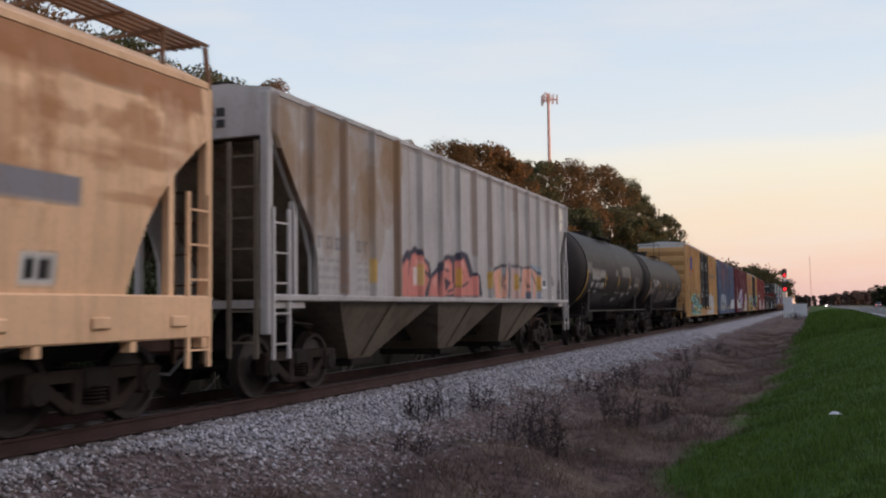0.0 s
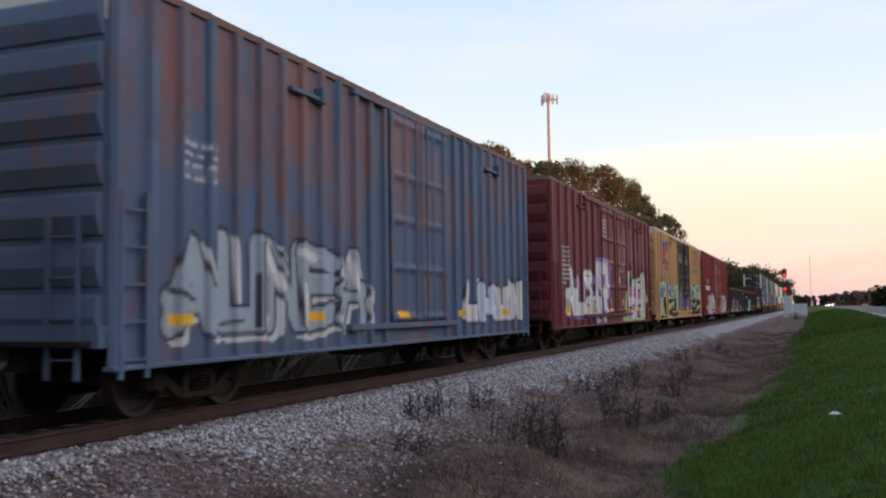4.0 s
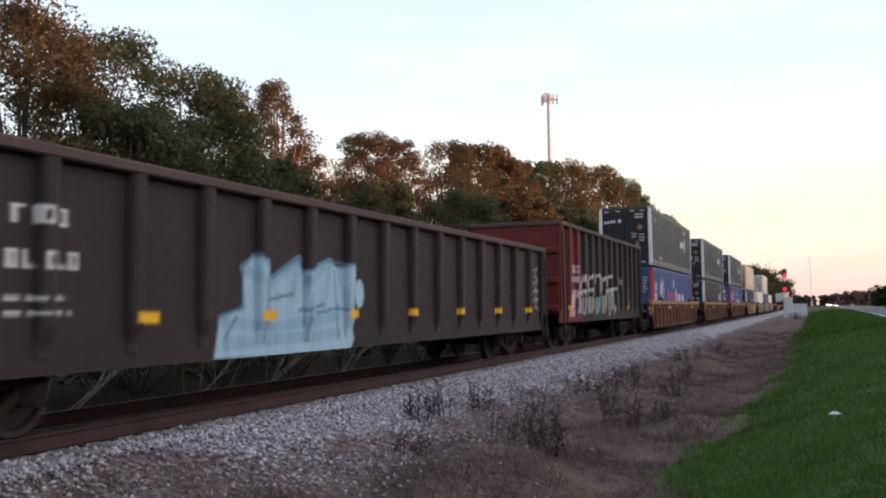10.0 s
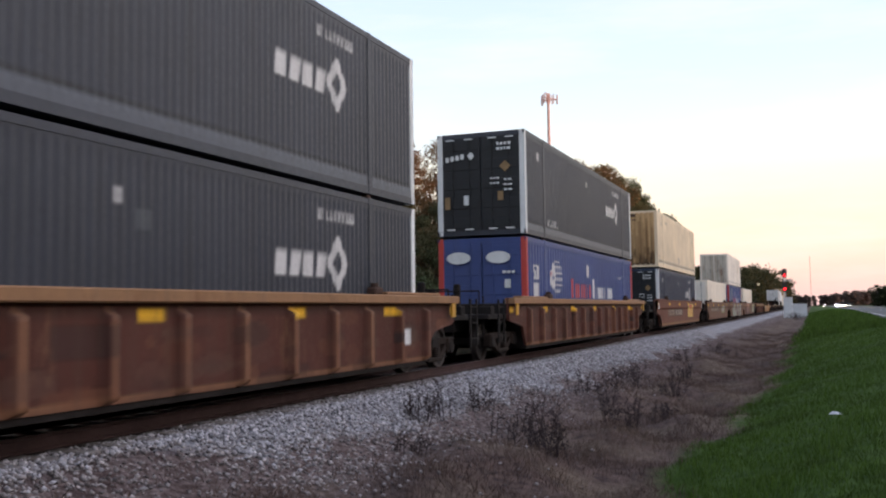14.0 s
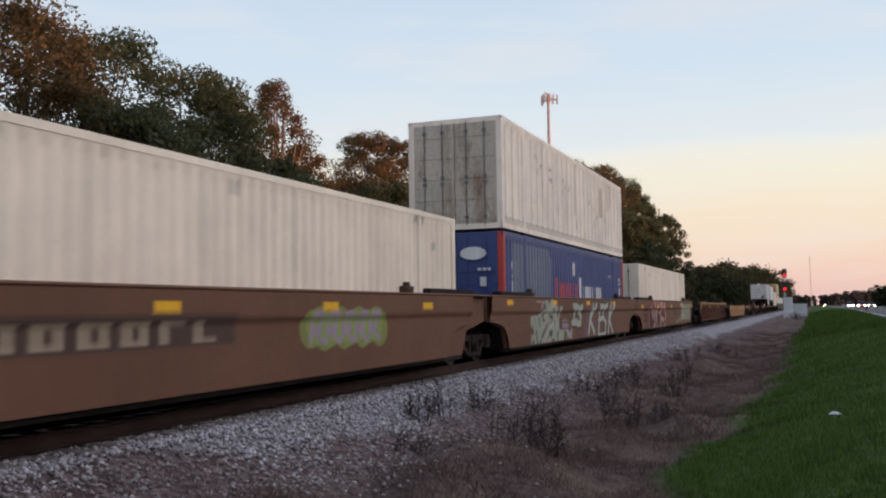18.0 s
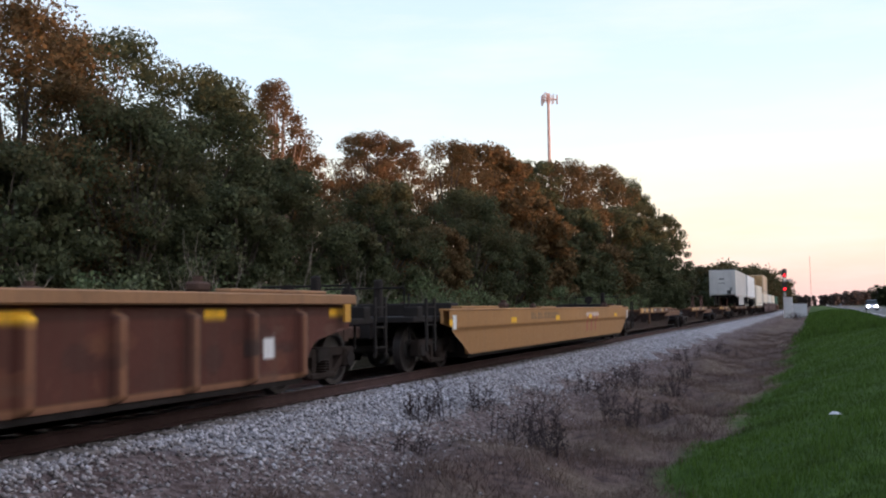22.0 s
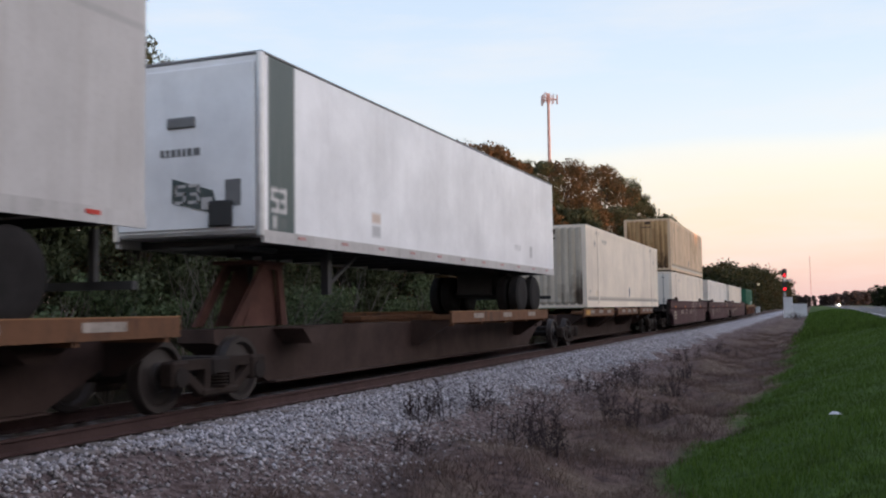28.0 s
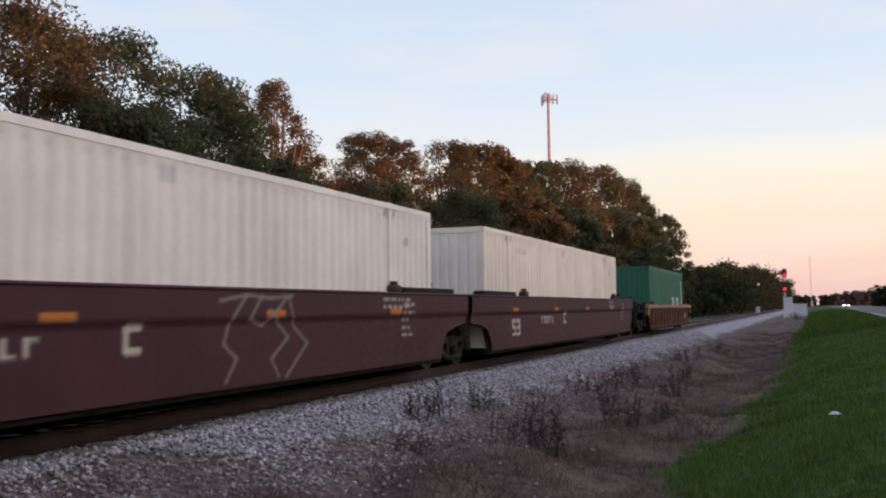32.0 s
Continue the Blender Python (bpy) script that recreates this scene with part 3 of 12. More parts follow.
ballast_mat = stone_material("limestone_ballast", (0.13, 0.12, 0.13), (0.56, 0.53, 0.56))
solo("ballast", stones("ballast", 46000, -7.66, -5.2, 3.5, 60, 0.034, 5, 1.5), ballast_mat, "loose pale limestone ballast beside the rail", "ballast", kind="stuff")
solo("scattered_ballast", stones("scattered_ballast", 42000, -7.5, -2.8, 3.5, 34, 0.029, 6, 1.5, False), stone_material("soiled_ballast", (0.07, 0.055, 0.054), (0.46, 0.41, 0.41)), "soiled ballast stones among dry weeds", "ballast", kind="stuff")

# ---- grass and weeds ----
def blades(name, n, x0, x1, y0, y1, h, w, seed, power=1.8, lean=0.5, keep=None, clump=0.0):
    r = np.random.default_rng(seed)
    X = r.uniform(x0, x1, n)
    Y = y0 + (y1 - y0) * r.random(n) ** power
    if keep is not None:
        k = keep(X, Y, r.random(n))
        X, Y = X[k], Y[k]
    n = len(X)
    Z = ground_z(X, Y) - 0.01
    hh = h * r.uniform(0.45, 1.3, n)
    if clump:
        hh = hh * (1 - clump + clump * (0.5 + 0.5 * np.sin(X * 2.3 + Y * 1.1) * np.sin(Y * 2.1 - X * 1.3)) * 2)
    a = r.uniform(0, 6.28, n)
    dx, dy = np.cos(a) * w / 2, np.sin(a) * w / 2
    la, lm = r.uniform(0, 6.28, n), hh * r.uniform(0, lean, n)
    tx, ty = X + np.cos(la) * lm, Y + np.sin(la) * lm
    mx, my = X + np.cos(la) * lm * 0.35, Y + np.sin(la) * lm * 0.35
    co = np.stack([np.stack([X - dx, Y - dy, Z], -1), np.stack([X + dx, Y + dy, Z], -1), np.stack([mx + dx * 0.7, my + dy * 0.7, Z + hh * 0.55], -1),
                   np.stack([mx - dx * 0.7, my - dy * 0.7, Z + hh * 0.55], -1), np.stack([tx, ty, Z + hh], -1)], 1).reshape(-1, 3)
    k = 5 * np.arange(n)[:, None]
    idx = np.concatenate([k + np.array([[0, 1, 2]]), k + np.array([[0, 2, 3]]), k + np.array([[3, 2, 4]])], 1).ravel()
    return raw_mesh(name, co, 3, idx)


def leaf_material(name, lo, hi, alt=None, alt_amount=0.2, trans=0.35, scale=0.6):
    m, nt, b = shader(name)
    g = nt.nodes.new("ShaderNodeNewGeometry")
    c = mixed(nt, remap(nt, g.outputs["Random Per Island"], 0, 1), lo, hi)
    if alt:
        c = mixed(nt, remap(nt, noise_tex(nt, scale, 4), 0.5, 0.66, 0, alt_amount), c, alt)
    nt.links.new(c, b.inputs["Base Color"])
    b.inputs["Roughness"].default_value = 0.75
    b.inputs["Specular IOR Level"].default_value = 0.12
    thin = nt.nodes.new("ShaderNodeBsdfTranslucent")
    nt.links.new(c, thin.inputs["Color"])
    both = nt.nodes.new("ShaderNodeMixShader")
    both.inputs[0].default_value = trans
    nt.links.new(b.outputs[0], both.inputs[1])
    nt.links.new(thin.outputs[0], both.inputs[2])
    nt.links.new(both.outputs[0], nt.nodes["Material Output"].inputs[0])
    return m


grass_mat = leaf_material("green_grass", (0.034, 0.067, 0.011), (0.087, 0.146, 0.026), (0.034, 0.054, 0.013), 0.85, scale=0.8)
dry_mat = leaf_material("dry_weeds", (0.046, 0.030, 0.028), (0.150, 0.102, 0.086), (0.20, 0.148, 0.11), 0.7, scale=0.55)
solo("grass", blades("grass", 150000, -1.9, 4.0, 5.5, 85, 0.095, 0.011, 11, 2.2, 0.7, lambda X, Y, q: (X > verge_edge(Y) + 0.6 * (q - 0.5)) & (X < road_edge(Y) - 0.2), 0.45),
     grass_mat, "short lush green grass on the verge", "grass", kind="stuff")
solo("rough_grass", blades("rough_grass", 36000, -1.6, 7.0, 55, 220, 0.22, 0.045, 13, 1.3, 0.8, lambda X, Y, q: (X > verge_edge(Y) + 0.6 * (q - 0.5)) & (X < road_edge(Y) - 0.2), 0.9),
     grass_mat, "longer green grass further along the verge", "grass", kind="stuff")
solo("dry_grass", blades("dry_grass", 130000, -6.4, -0.6, 4, 80, 0.13, 0.008, 12, 2.0, 1.7, lambda X, Y, q: (q < np.clip((X - clean_edge(Y) - 0.5) / 2.4, 0.0, 1)) & (X < verge_edge(Y) + 0.5 * (q - 0.5)), 0.75),
     dry_mat, "matted dry brown grass in the ditch", "dry grass", kind="stuff")


# ---- dry weed bushes in the ditch ----
weed_bark = plain("dead_stem", (0.050, 0.037, 0.038), 0.9, 0.3, 6)


def weed_bush(X, Y, h, n, spread, seed):
    r = random.Random(seed)
    top = thing("dry_weed", "dead dark branching weed in the ditch", "weed", "dead weeds")
    top.location = (X, Y, float(ground_z(X, Y)))
    for _ in range(n):
        m = M()
        a, q = r.uniform(0, 6.283), r.uniform(0, spread)
        p0 = Vector((math.cos(a) * q, math.sin(a) * q, -0.1))
        p1 = p0 + Vector((r.uniform(-0.25, 0.25), r.uniform(-0.25, 0.25), 1)) * h * r.uniform(0.45, 1.0)
        m.cyl(p0, p1, 0.009, 4, 0.004)
        for _ in range(r.randint(5, 10)):
            t = r.uniform(0.25, 0.98)
            b0 = p0.lerp(p1, t)
            b1 = b0 + Vector((r.uniform(-1, 1), r.uniform(-1, 1), r.uniform(0.1, 1.0))) * h * 0.2
            m.cyl(b0, b1, 0.005, 3, 0.003)
            for _ in range(2):
                b2 = b0.lerp(b1, r.uniform(0.4, 1)) 
                m.cyl(b2, b2 + Vector((r.uniform(-1, 1), r.uniform(-1, 1), r.uniform(-0.2, 0.8))) * h * 0.08, 0.006, 3, 0.004)
        part("stem", m, weed_bark, top)
    return top


WEEDS = [(-6.0, 14.2, 0.66, 9, 0.3), (-6.0, 15.0, 0.7, 9, 0.3), (-5.75, 16.5, 0.75, 8, 0.25), (-3.9, 14.2, 1.15, 7, 0.25), (-4.6, 15.4, 0.75, 11, 0.6), (-4.3, 14.6, 0.6, 10, 0.6), (-3.9, 18.8, 1.15, 9, 0.2),
         (-3.1, 16.9, 0.85, 9, 0.15), (-4.3, 25.0, 0.9, 11, 0.6), (-4.9, 21.5, 0.6, 9, 0.5), (-3.4, 12.9, 0.6, 10, 0.3), (-5.3, 12.2, 0.4, 12, 0.4), (-2.9, 19.5, 0.5, 12, 0.3), (-3.9, 30.0, 0.7, 18, 0.6), (-4.4, 36, 0.7, 18, 0.7),
         (-5.0, 27, 0.6, 14, 0.5), (-3.2, 23.5, 0.5, 14, 0.4), (-4.0, 44, 0.7, 18, 0.8), (-2.2, 150, 1.3, 30, 1.2), (-2.6, 160, 1.2, 30, 1.2)]
for i, w in enumerate(WEEDS):
    weed_bush(*w, 500 + i)
lit = M()
lit.add([(-0.14, -0.05, 0), (0.02, -0.09, 0.01), (0.15, -0.02, 0), (0.1, 0.07, 0.01), (-0.08, 0.06, 0), (-0.05, 0.0, 0.06), (0.06, 0.0, 0.05)], [(0, 1, 5), (1, 6, 5), (1, 2, 6), (2, 3, 6), (3, 5, 6), (3, 4, 5), (4, 0, 5), (0, 4, 3, 2, 1)])
lit_ob = solo("litter", lit, plain("crumpled_white", (0.45, 0.45, 0.48), 0.5, 0.1, 8), "crumpled white litter lying on the grass", "litter")
lit_ob.scale = (0.7, 0.7, 0.8)
lit_ob.location = (0.28, 16.1, float(ground_z(0.28, 16.1)) + 0.05)
# ---- trees ----
bark = plain("bark", (0.085, 0.068, 0.055), 0.9, 0.3, 4)
# near autumn tree's pale bark, with part of its sunlit tone in it
pale_bark = plain("pale_bark", (0.30, 0.21, 0.16), 0.9, 0.3, 4)
oak_leaf = leaf_material("oak_leaves", (0.061, 0.070, 0.037), (0.112, 0.123, 0.060), (0.135, 0.094, 0.046), 0.6, scale=0.45)
olive_leaf = leaf_material("olive_brown_leaves", (0.092, 0.066, 0.032), (0.185, 0.120, 0.055), (0.24, 0.122, 0.050), 0.6, scale=0.45)
rust_leaf = leaf_material("autumn_leaves", (0.130, 0.078, 0.038), (0.240, 0.135, 0.062), (0.10, 0.085, 0.040), 0.7, scale=0.5)
bush_leaf = leaf_material("shrub_leaves", (0.070, 0.092, 0.042), (0.185, 0.225, 0.105), (0.19, 0.17, 0.115), 0.6, scale=0.9)


def leaves(name, centres, radii, per, size, seed, flat=0.75):
    """Small folded leaf sprays scattered through clumps."""
    r = np.random.default_rng(seed)
    C = np.repeat(np.array(centres, dtype=float), per, 0)
    R = np.repeat(np.array(radii, dtype=float), per)
    n = len(C)
    d = r.normal(0, 1, (n, 3))
    d /= np.linalg.norm(d, axis=1)[:, None] + 1e-9
    P = C + d * (R * r.random(n) ** 0.45)[:, None] * np.array([1, 1, flat])
    u = r.normal(0, 1, (n, 3))
    u /= np.linalg.norm(u, axis=1)[:, None]
    w = np.cross(u, r.normal(0, 1, (n, 3)))
    w /= np.linalg.norm(w, axis=1)[:, None] + 1e-9
    s = (size * r.uniform(0.5, 1.3, n))[:, None]
    # each spray is lit as a piece of its clump's rounded outside
    soft = d * 0.8 + r.normal(0, 0.38, (n, 3)) + np.array([0, 0, 0.22])
    soft /= np.linalg.norm(soft, axis=1)[:, None] + 1e-9
    w *= np.where((np.cross(u, w) * soft).sum(1) > 0, -1.0, 1.0)[:, None]
    u, w = u * s, w * s * 0.55
    k = np.cross(u, w) * 0.6 / s
    co = np.stack([P - u, P + w + k, P + u, P - w + k * 0.3], 1).reshape(-1, 3)
    b = 4 * np.arange(n)[:, None]
    me = raw_mesh(name, co, 3, np.concatenate([b + np.array([[0, 1, 3]]), b + np.array([[1, 2, 3]])], 1).ravel(), True)
    me.attributes.new("custom_normal", "FLOAT_VECTOR", "POINT").data.foreach_set("vector", np.repeat(soft, 4, 0).astype(np.float32).ravel())
    return me


def tree(X, Y, h, rad, seed, mat_, per=130, clumps=70, size=0.09, low=0.18, label="", name="tree", sparse=1.0, group="trees behind the track"):
    r = random.Random(seed)
    z0 = float(ground_z(X, Y))
    top = thing(name, label, "tree", group)
    top.location = (X, Y, z0)
    H = h - z0
    m = M()
    pts, p_ = [], Vector((0, 0, -0.2))
    for k in range(6):
        pts.append(p_.copy())
        p_ = p_ + Vector((r.uniform(-0.25, 0.25), r.uniform(-0.25, 0.25), H * 0.13))
    r0 = 0.02 * H + 0.05
    for k in range(5):
        m.cyl(pts[k], pts[k + 1], r0 * (1 - k * 0.16), 8, r0 * (1 - (k + 1) * 0.16))
    cs, rs = [], []
    for i in range(clumps):
        t = low + (1 - low) * ((i + 0.5) / clumps) ** 0.9
        env = rad * (0.55 + 0.55 * math.sin(min(1, (t - low) / (1 - low) * 0.9 + 0.12) * math.pi)) * (1.0 if t < 0.8 else 1.15 - (t - 0.8) * 2.6)
        a, q = r.uniform(0, 6.283), r.uniform(0.25, 1) ** 0.6
        c = Vector((math.cos(a) * env * q, math.sin(a) * env * q, H * t + r.uniform(-0.4, 0.2)))
        cr_ = rad * r.uniform(0.16, 0.34) * sparse
        c.z = min(c.z, H - cr_ * 0.7)
        cs.append(tuple(c))
        rs.append(cr_)
        if i % 3 == 0:
            k = min(4, int(t * 0.75 * 5))
            m.cyl(pts[k], pts[k].lerp(c, 0.55) + Vector((0, 0, 0.25)), r0 * 0.32, 5, r0 * 0.18)
            m.cyl(pts[k].lerp(c, 0.55) + Vector((0, 0, 0.25)), c, r0 * 0.18, 5, 0.015)
    part("trunk", m, pale_bark if mat_ is rust_leaf and Y < 40 else bark, top, "pale grey-brown trunk and limbs" if mat_ is rust_leaf and Y < 40 else "grey-brown trunk and limbs")
    me = leaves("crown", cs, rs, per, size, seed)
    me.materials.append(mat_)
    part("crown", me, None, top)
    return top


OAK = "dense dark green live oak, treetop catching the last sun"
RUST = "thin rusty-brown autumn tree with bare twigs"
# X, Y, height, crown radius, kind
WOOD = [(-21, 14.5, 10.0, 3.6, 1), (-20, 19.0, 9.9, 3.2, 1), (-21, 23.5, 10.4, 3.0, 0), (-20, 26.8, 9.8, 2.8, 0), (-21.5, 30.8, 9.9, 2.3, 0), (-21.5, 34.6, 11.3, 2.0, 2), (-22, 38.5, 9.2, 1.7, 2),
        (-22, 45.0, 10.9, 2.3, 2), (-22, 49.0, 11.2, 2.2, 2), (-21, 54.5, 11.9, 3.4, 1), (-21, 61, 12.7, 3.6, 1), (-21.5, 68, 12.6, 3.2, 1), (-22, 77, 13.9, 3.4, 0), (-22, 88, 15.6, 4.2, 1), (-21, 98, 16.4, 4.6, 1),
        (-20.5, 109, 16.6, 3.9, 0), (-20.5, 121, 15.9, 3.0, 0), (-18.6, 129, 13.8, 3.6, 0),
        (-17, 16, 5.2, 2.1, 0), (-17.5, 20.5, 7.1, 2.5, 0), (-17.3, 25.5, 5.3, 2.0, 0), (-18, 29.5, 6.9, 2.3, 0), (-18, 34.5, 4.9, 1.8, 0), (-18.3, 39.5, 7.3, 2.2, 0), (-18, 44.5, 5.6, 2.0, 1), (-18.2, 50, 8.2, 2.7, 0), (-17.5, 56, 6.0, 2.3, 0), (-18.0, 62, 8.9, 2.9, 1), (-17.5, 69, 6.4, 2.5, 0),
        (-18.2, 76, 9.6, 3.2, 0), (-17.5, 84, 7.0, 2.8, 1), (-18.2, 92, 11.2, 3.6, 0), (-17.5, 101, 8.0, 3.2, 0), (-18.0, 109, 11.6, 3.6, 0), (-18.0, 118, 8.5, 3.0, 0), (-24, 9.0, 10.5, 3.6, 0), (-25, 31, 9, 3, 0), (-26, 52, 9.5, 3.4, 0)]
for i, (X, Y, h, rad, kind) in enumerate(WOOD):
    near = Y < 60
    if kind == 2:
        tree(X, Y, h, rad, 100 + i, rust_leaf, 150 if Y < 40 else 210, 160, 0.06, 0.22, RUST, sparse=0.9)
    else:
        tree(X, Y, h, rad, 100 + i, oak_leaf if kind == 0 else olive_leaf, (290 if near else 160), (118 if near else 120), (0.07 if near else 0.14), 0.12, OAK if kind == 0 else "broad oak with browning autumn leaves, top lit warm")


def shrub(X, Y, h, rad, seed, mat_, label):
    r = random.Random(seed)
    z0 = float(ground_z(X, Y))
    top = thing("shrub", label, "shrub", "brush along the track")
    top.location = (X, Y, z0)
    m, cs, rs = M(), [], []
    for i in range(12):
        a, q = r.uniform(0, 6.283), r.uniform(0.1, 1)
        c = Vector((math.cos(a) * rad * q, math.sin(a) * rad * q, (h - z0) * r.uniform(0.3, 0.92)))
        m.cyl((0, 0, -0.1), c, 0.03, 5, 0.008)
        cs.append(tuple(c))
        rs.append(rad * r.uniform(0.3, 0.5))
    part("stem", m, bark, top)
    me = leaves("foliage", cs, rs, 190, 0.065, seed)
    me.materials.append(mat_)
    part("foliage", me, None, top)
    return top


_r = random.Random(8)
for k in range(26):
    Y = 12 + k * 2.1 + _r.uniform(-0.6, 0.6) + (k * 0.055) ** 2 * 12
    shrub(-13.6 - _r.uniform(0, 1.8), Y, _r.uniform(1.5, 2.9), _r.uniform(1.1, 1.8), 300 + k, bush_leaf, "tangled green roadside brush")


def bare_sapling(X, Y, h, lean, seed):
    """A leafless bush: pale forking branches bent to one side."""
    r = random.Random(seed)
    m = M()

    def fork(p0, d, length, rad, depth):
        p1 = p0 + d * length
        m.cyl(tuple(p0), tuple(p1), rad, 5, rad * 0.6)
        if depth:
            for _ in range(3 if depth > 1 else 2):
                e = (d + Vector((r.uniform(-0.3, 0.3), r.uniform(-0.7, 0.7), r.uniform(-0.35, 0.5)))).normalized()
                fork(p0.lerp(p1, r.uniform(0.55, 1.0)), e, length * r.uniform(0.5, 0.75), rad * 0.6, depth - 1)
    for _ in range(4):
        fork(Vector((r.uniform(-0.2, 0.2), r.uniform(-0.4, 0.4), -0.1)), Vector((0.15, lean * 1.6 + r.uniform(-1.1, 1.1), r.uniform(0.55, 1.1))).normalized(), h * r.uniform(0.4, 0.6), 0.018, 3)
    o = solo("bare_sapling", m, pale_twig, "leafless sapling with pale forking branches in the brush", "sapling", "brush along the track")
    o.location = (X, Y, float(ground_z(X, Y)))


pale_twig = plain("pale_twig", (0.21, 0.175, 0.14), 0.9, 0.3, 6)
for k, (X, Y, h, lean) in enumerate(((-12.3, 16.6, 3.3, 0.5), (-12.4, 18.0, 3.2, -0.4), (-12.5, 19.6, 3.5, 0.3), (-12.7, 24.5, 3.0, 0.5), (-12.8, 30.0, 3.0, -0.3), (-12.2, 12.6, 2.9, 0.4))):
    bare_sapling(X, Y, h, lean, 70 + k)

# ---- far woods ----
def far_wood(name, rows, seed, mat_, label, size=0.5):
    r = random.Random(seed)
    cs, rs = [], []
    for X0, Y0, X1, Y1, h0, h1, n in rows:
        for i in range(n):
            t = r.random()
            X, Y, h = X0 + (X1 - X0) * t + r.uniform(-4, 4), Y0 + (Y1 - Y0) * t, (h0 + (h1 - h0) * t) * r.uniform(0.72, 1.0)
            rad = h * 0.2
            for q in range(9):
                z = -0.8 + (h + 0.8) * (q + 0.7) / 9
                cs.append((X + r.uniform(-1, 1) * rad, Y + r.uniform(-1, 1) * rad * 2, min(z, h - rad * 0.6)))
                rs.append(rad * r.uniform(0.75, 1.15))
    me = leaves(name, cs, rs, 45, size, seed)
    me.materials.append(mat_)
    return tagged(new(name, me), label, "woods", "", "stuff")


far_leaf = leaf_material("far_leaves", (0.020, 0.030, 0.014), (0.05, 0.055, 0.028), (0.085, 0.05, 0.03), 0.4, scale=0.05)
far_wood("woods_beyond", [(-26, 175, -22, 260, 8.6, 12.6, 26), (-23, 250, -20, 430, 14.0, 19.0, 44), (-20, 420, -17, 760, 18, 21, 40)], 41, far_leaf, "dark low woods beyond the signal", 0.55)
# distance haze is put into this leaf colour, paler than the nearer woods
haze_tinted_leaf = leaf_material("hazy_leaves", (0.070, 0.058, 0.056), (0.115, 0.092, 0.085), (0.13, 0.085, 0.07), 0.5, scale=0.02)
far_wood("woods_horizon", [(-60, 1000, 170, 1010, 11, 15, 120), (20, 900, 60, 1000, 13, 17, 16)], 42, haze_tinted_leaf, "haze-tinted brown trees on the horizon along the highway", 1.0)
far_wood("roadside_trees", [(30, 400, 60, 420, 11, 14, 8), (31, 495, 42, 505, 11.0, 12.5, 14), (40, 470, 130, 520, 10, 14, 26)], 44, far_leaf, "dark trees beside the highway far off", 0.6)
# unseen tree belt, added across the highway behind the viewer to shade the train
far_wood("woods_across_road", [(38, -110, 40, 330, 11.2, 12.2, 360)], 43, far_leaf, "unseen tree belt across the highway that shades the train", 1.6)
# ---- the train: materials ----
steel_dark = plain("sooty_steel", (0.020, 0.016, 0.015), 0.75, 0.3, 3)
truck_mat = plain("truck_rust", (0.027, 0.019, 0.016), 0.8, 0.3, 3)
wheel_mat = plain("wheel_steel", (0.024, 0.017, 0.015), 0.6, 0.3, 5)
coupler_mat = plain("coupler_rust", (0.07, 0.042, 0.033), 0.8, 0.3, 5)
rubber = plain("tyre_rubber", (0.020, 0.018, 0.018), 0.8, 0.2, 6)
chrome = plain("dull_alloy", (0.55, 0.55, 0.56), 0.35, 0.1, 5, metal=0.8)
reflector = plain("yellow_reflector", (0.50, 0.25, 0.03), 0.45, 0.08, 3, rel=0)
black_trim = plain("black_trim", (0.03, 0.03, 0.032), 0.6, 0.2, 3)
white_trim = painted("white_trim", (0.70, 0.70, 0.70), 0.5, streak=0.3, marks=False)
red_lens = plain("red_marker", (0.5, 0.03, 0.02), 0.3, 0.05, 3, rel=0)

WHITE, BLACK, GREY, PALE = (0.72, 0.72, 0.72), (0.015, 0.015, 0.017), (0.35, 0.35, 0.36), (0.62, 0.60, 0.60)
VIOLET = (0.25, 0.16, 0.45)


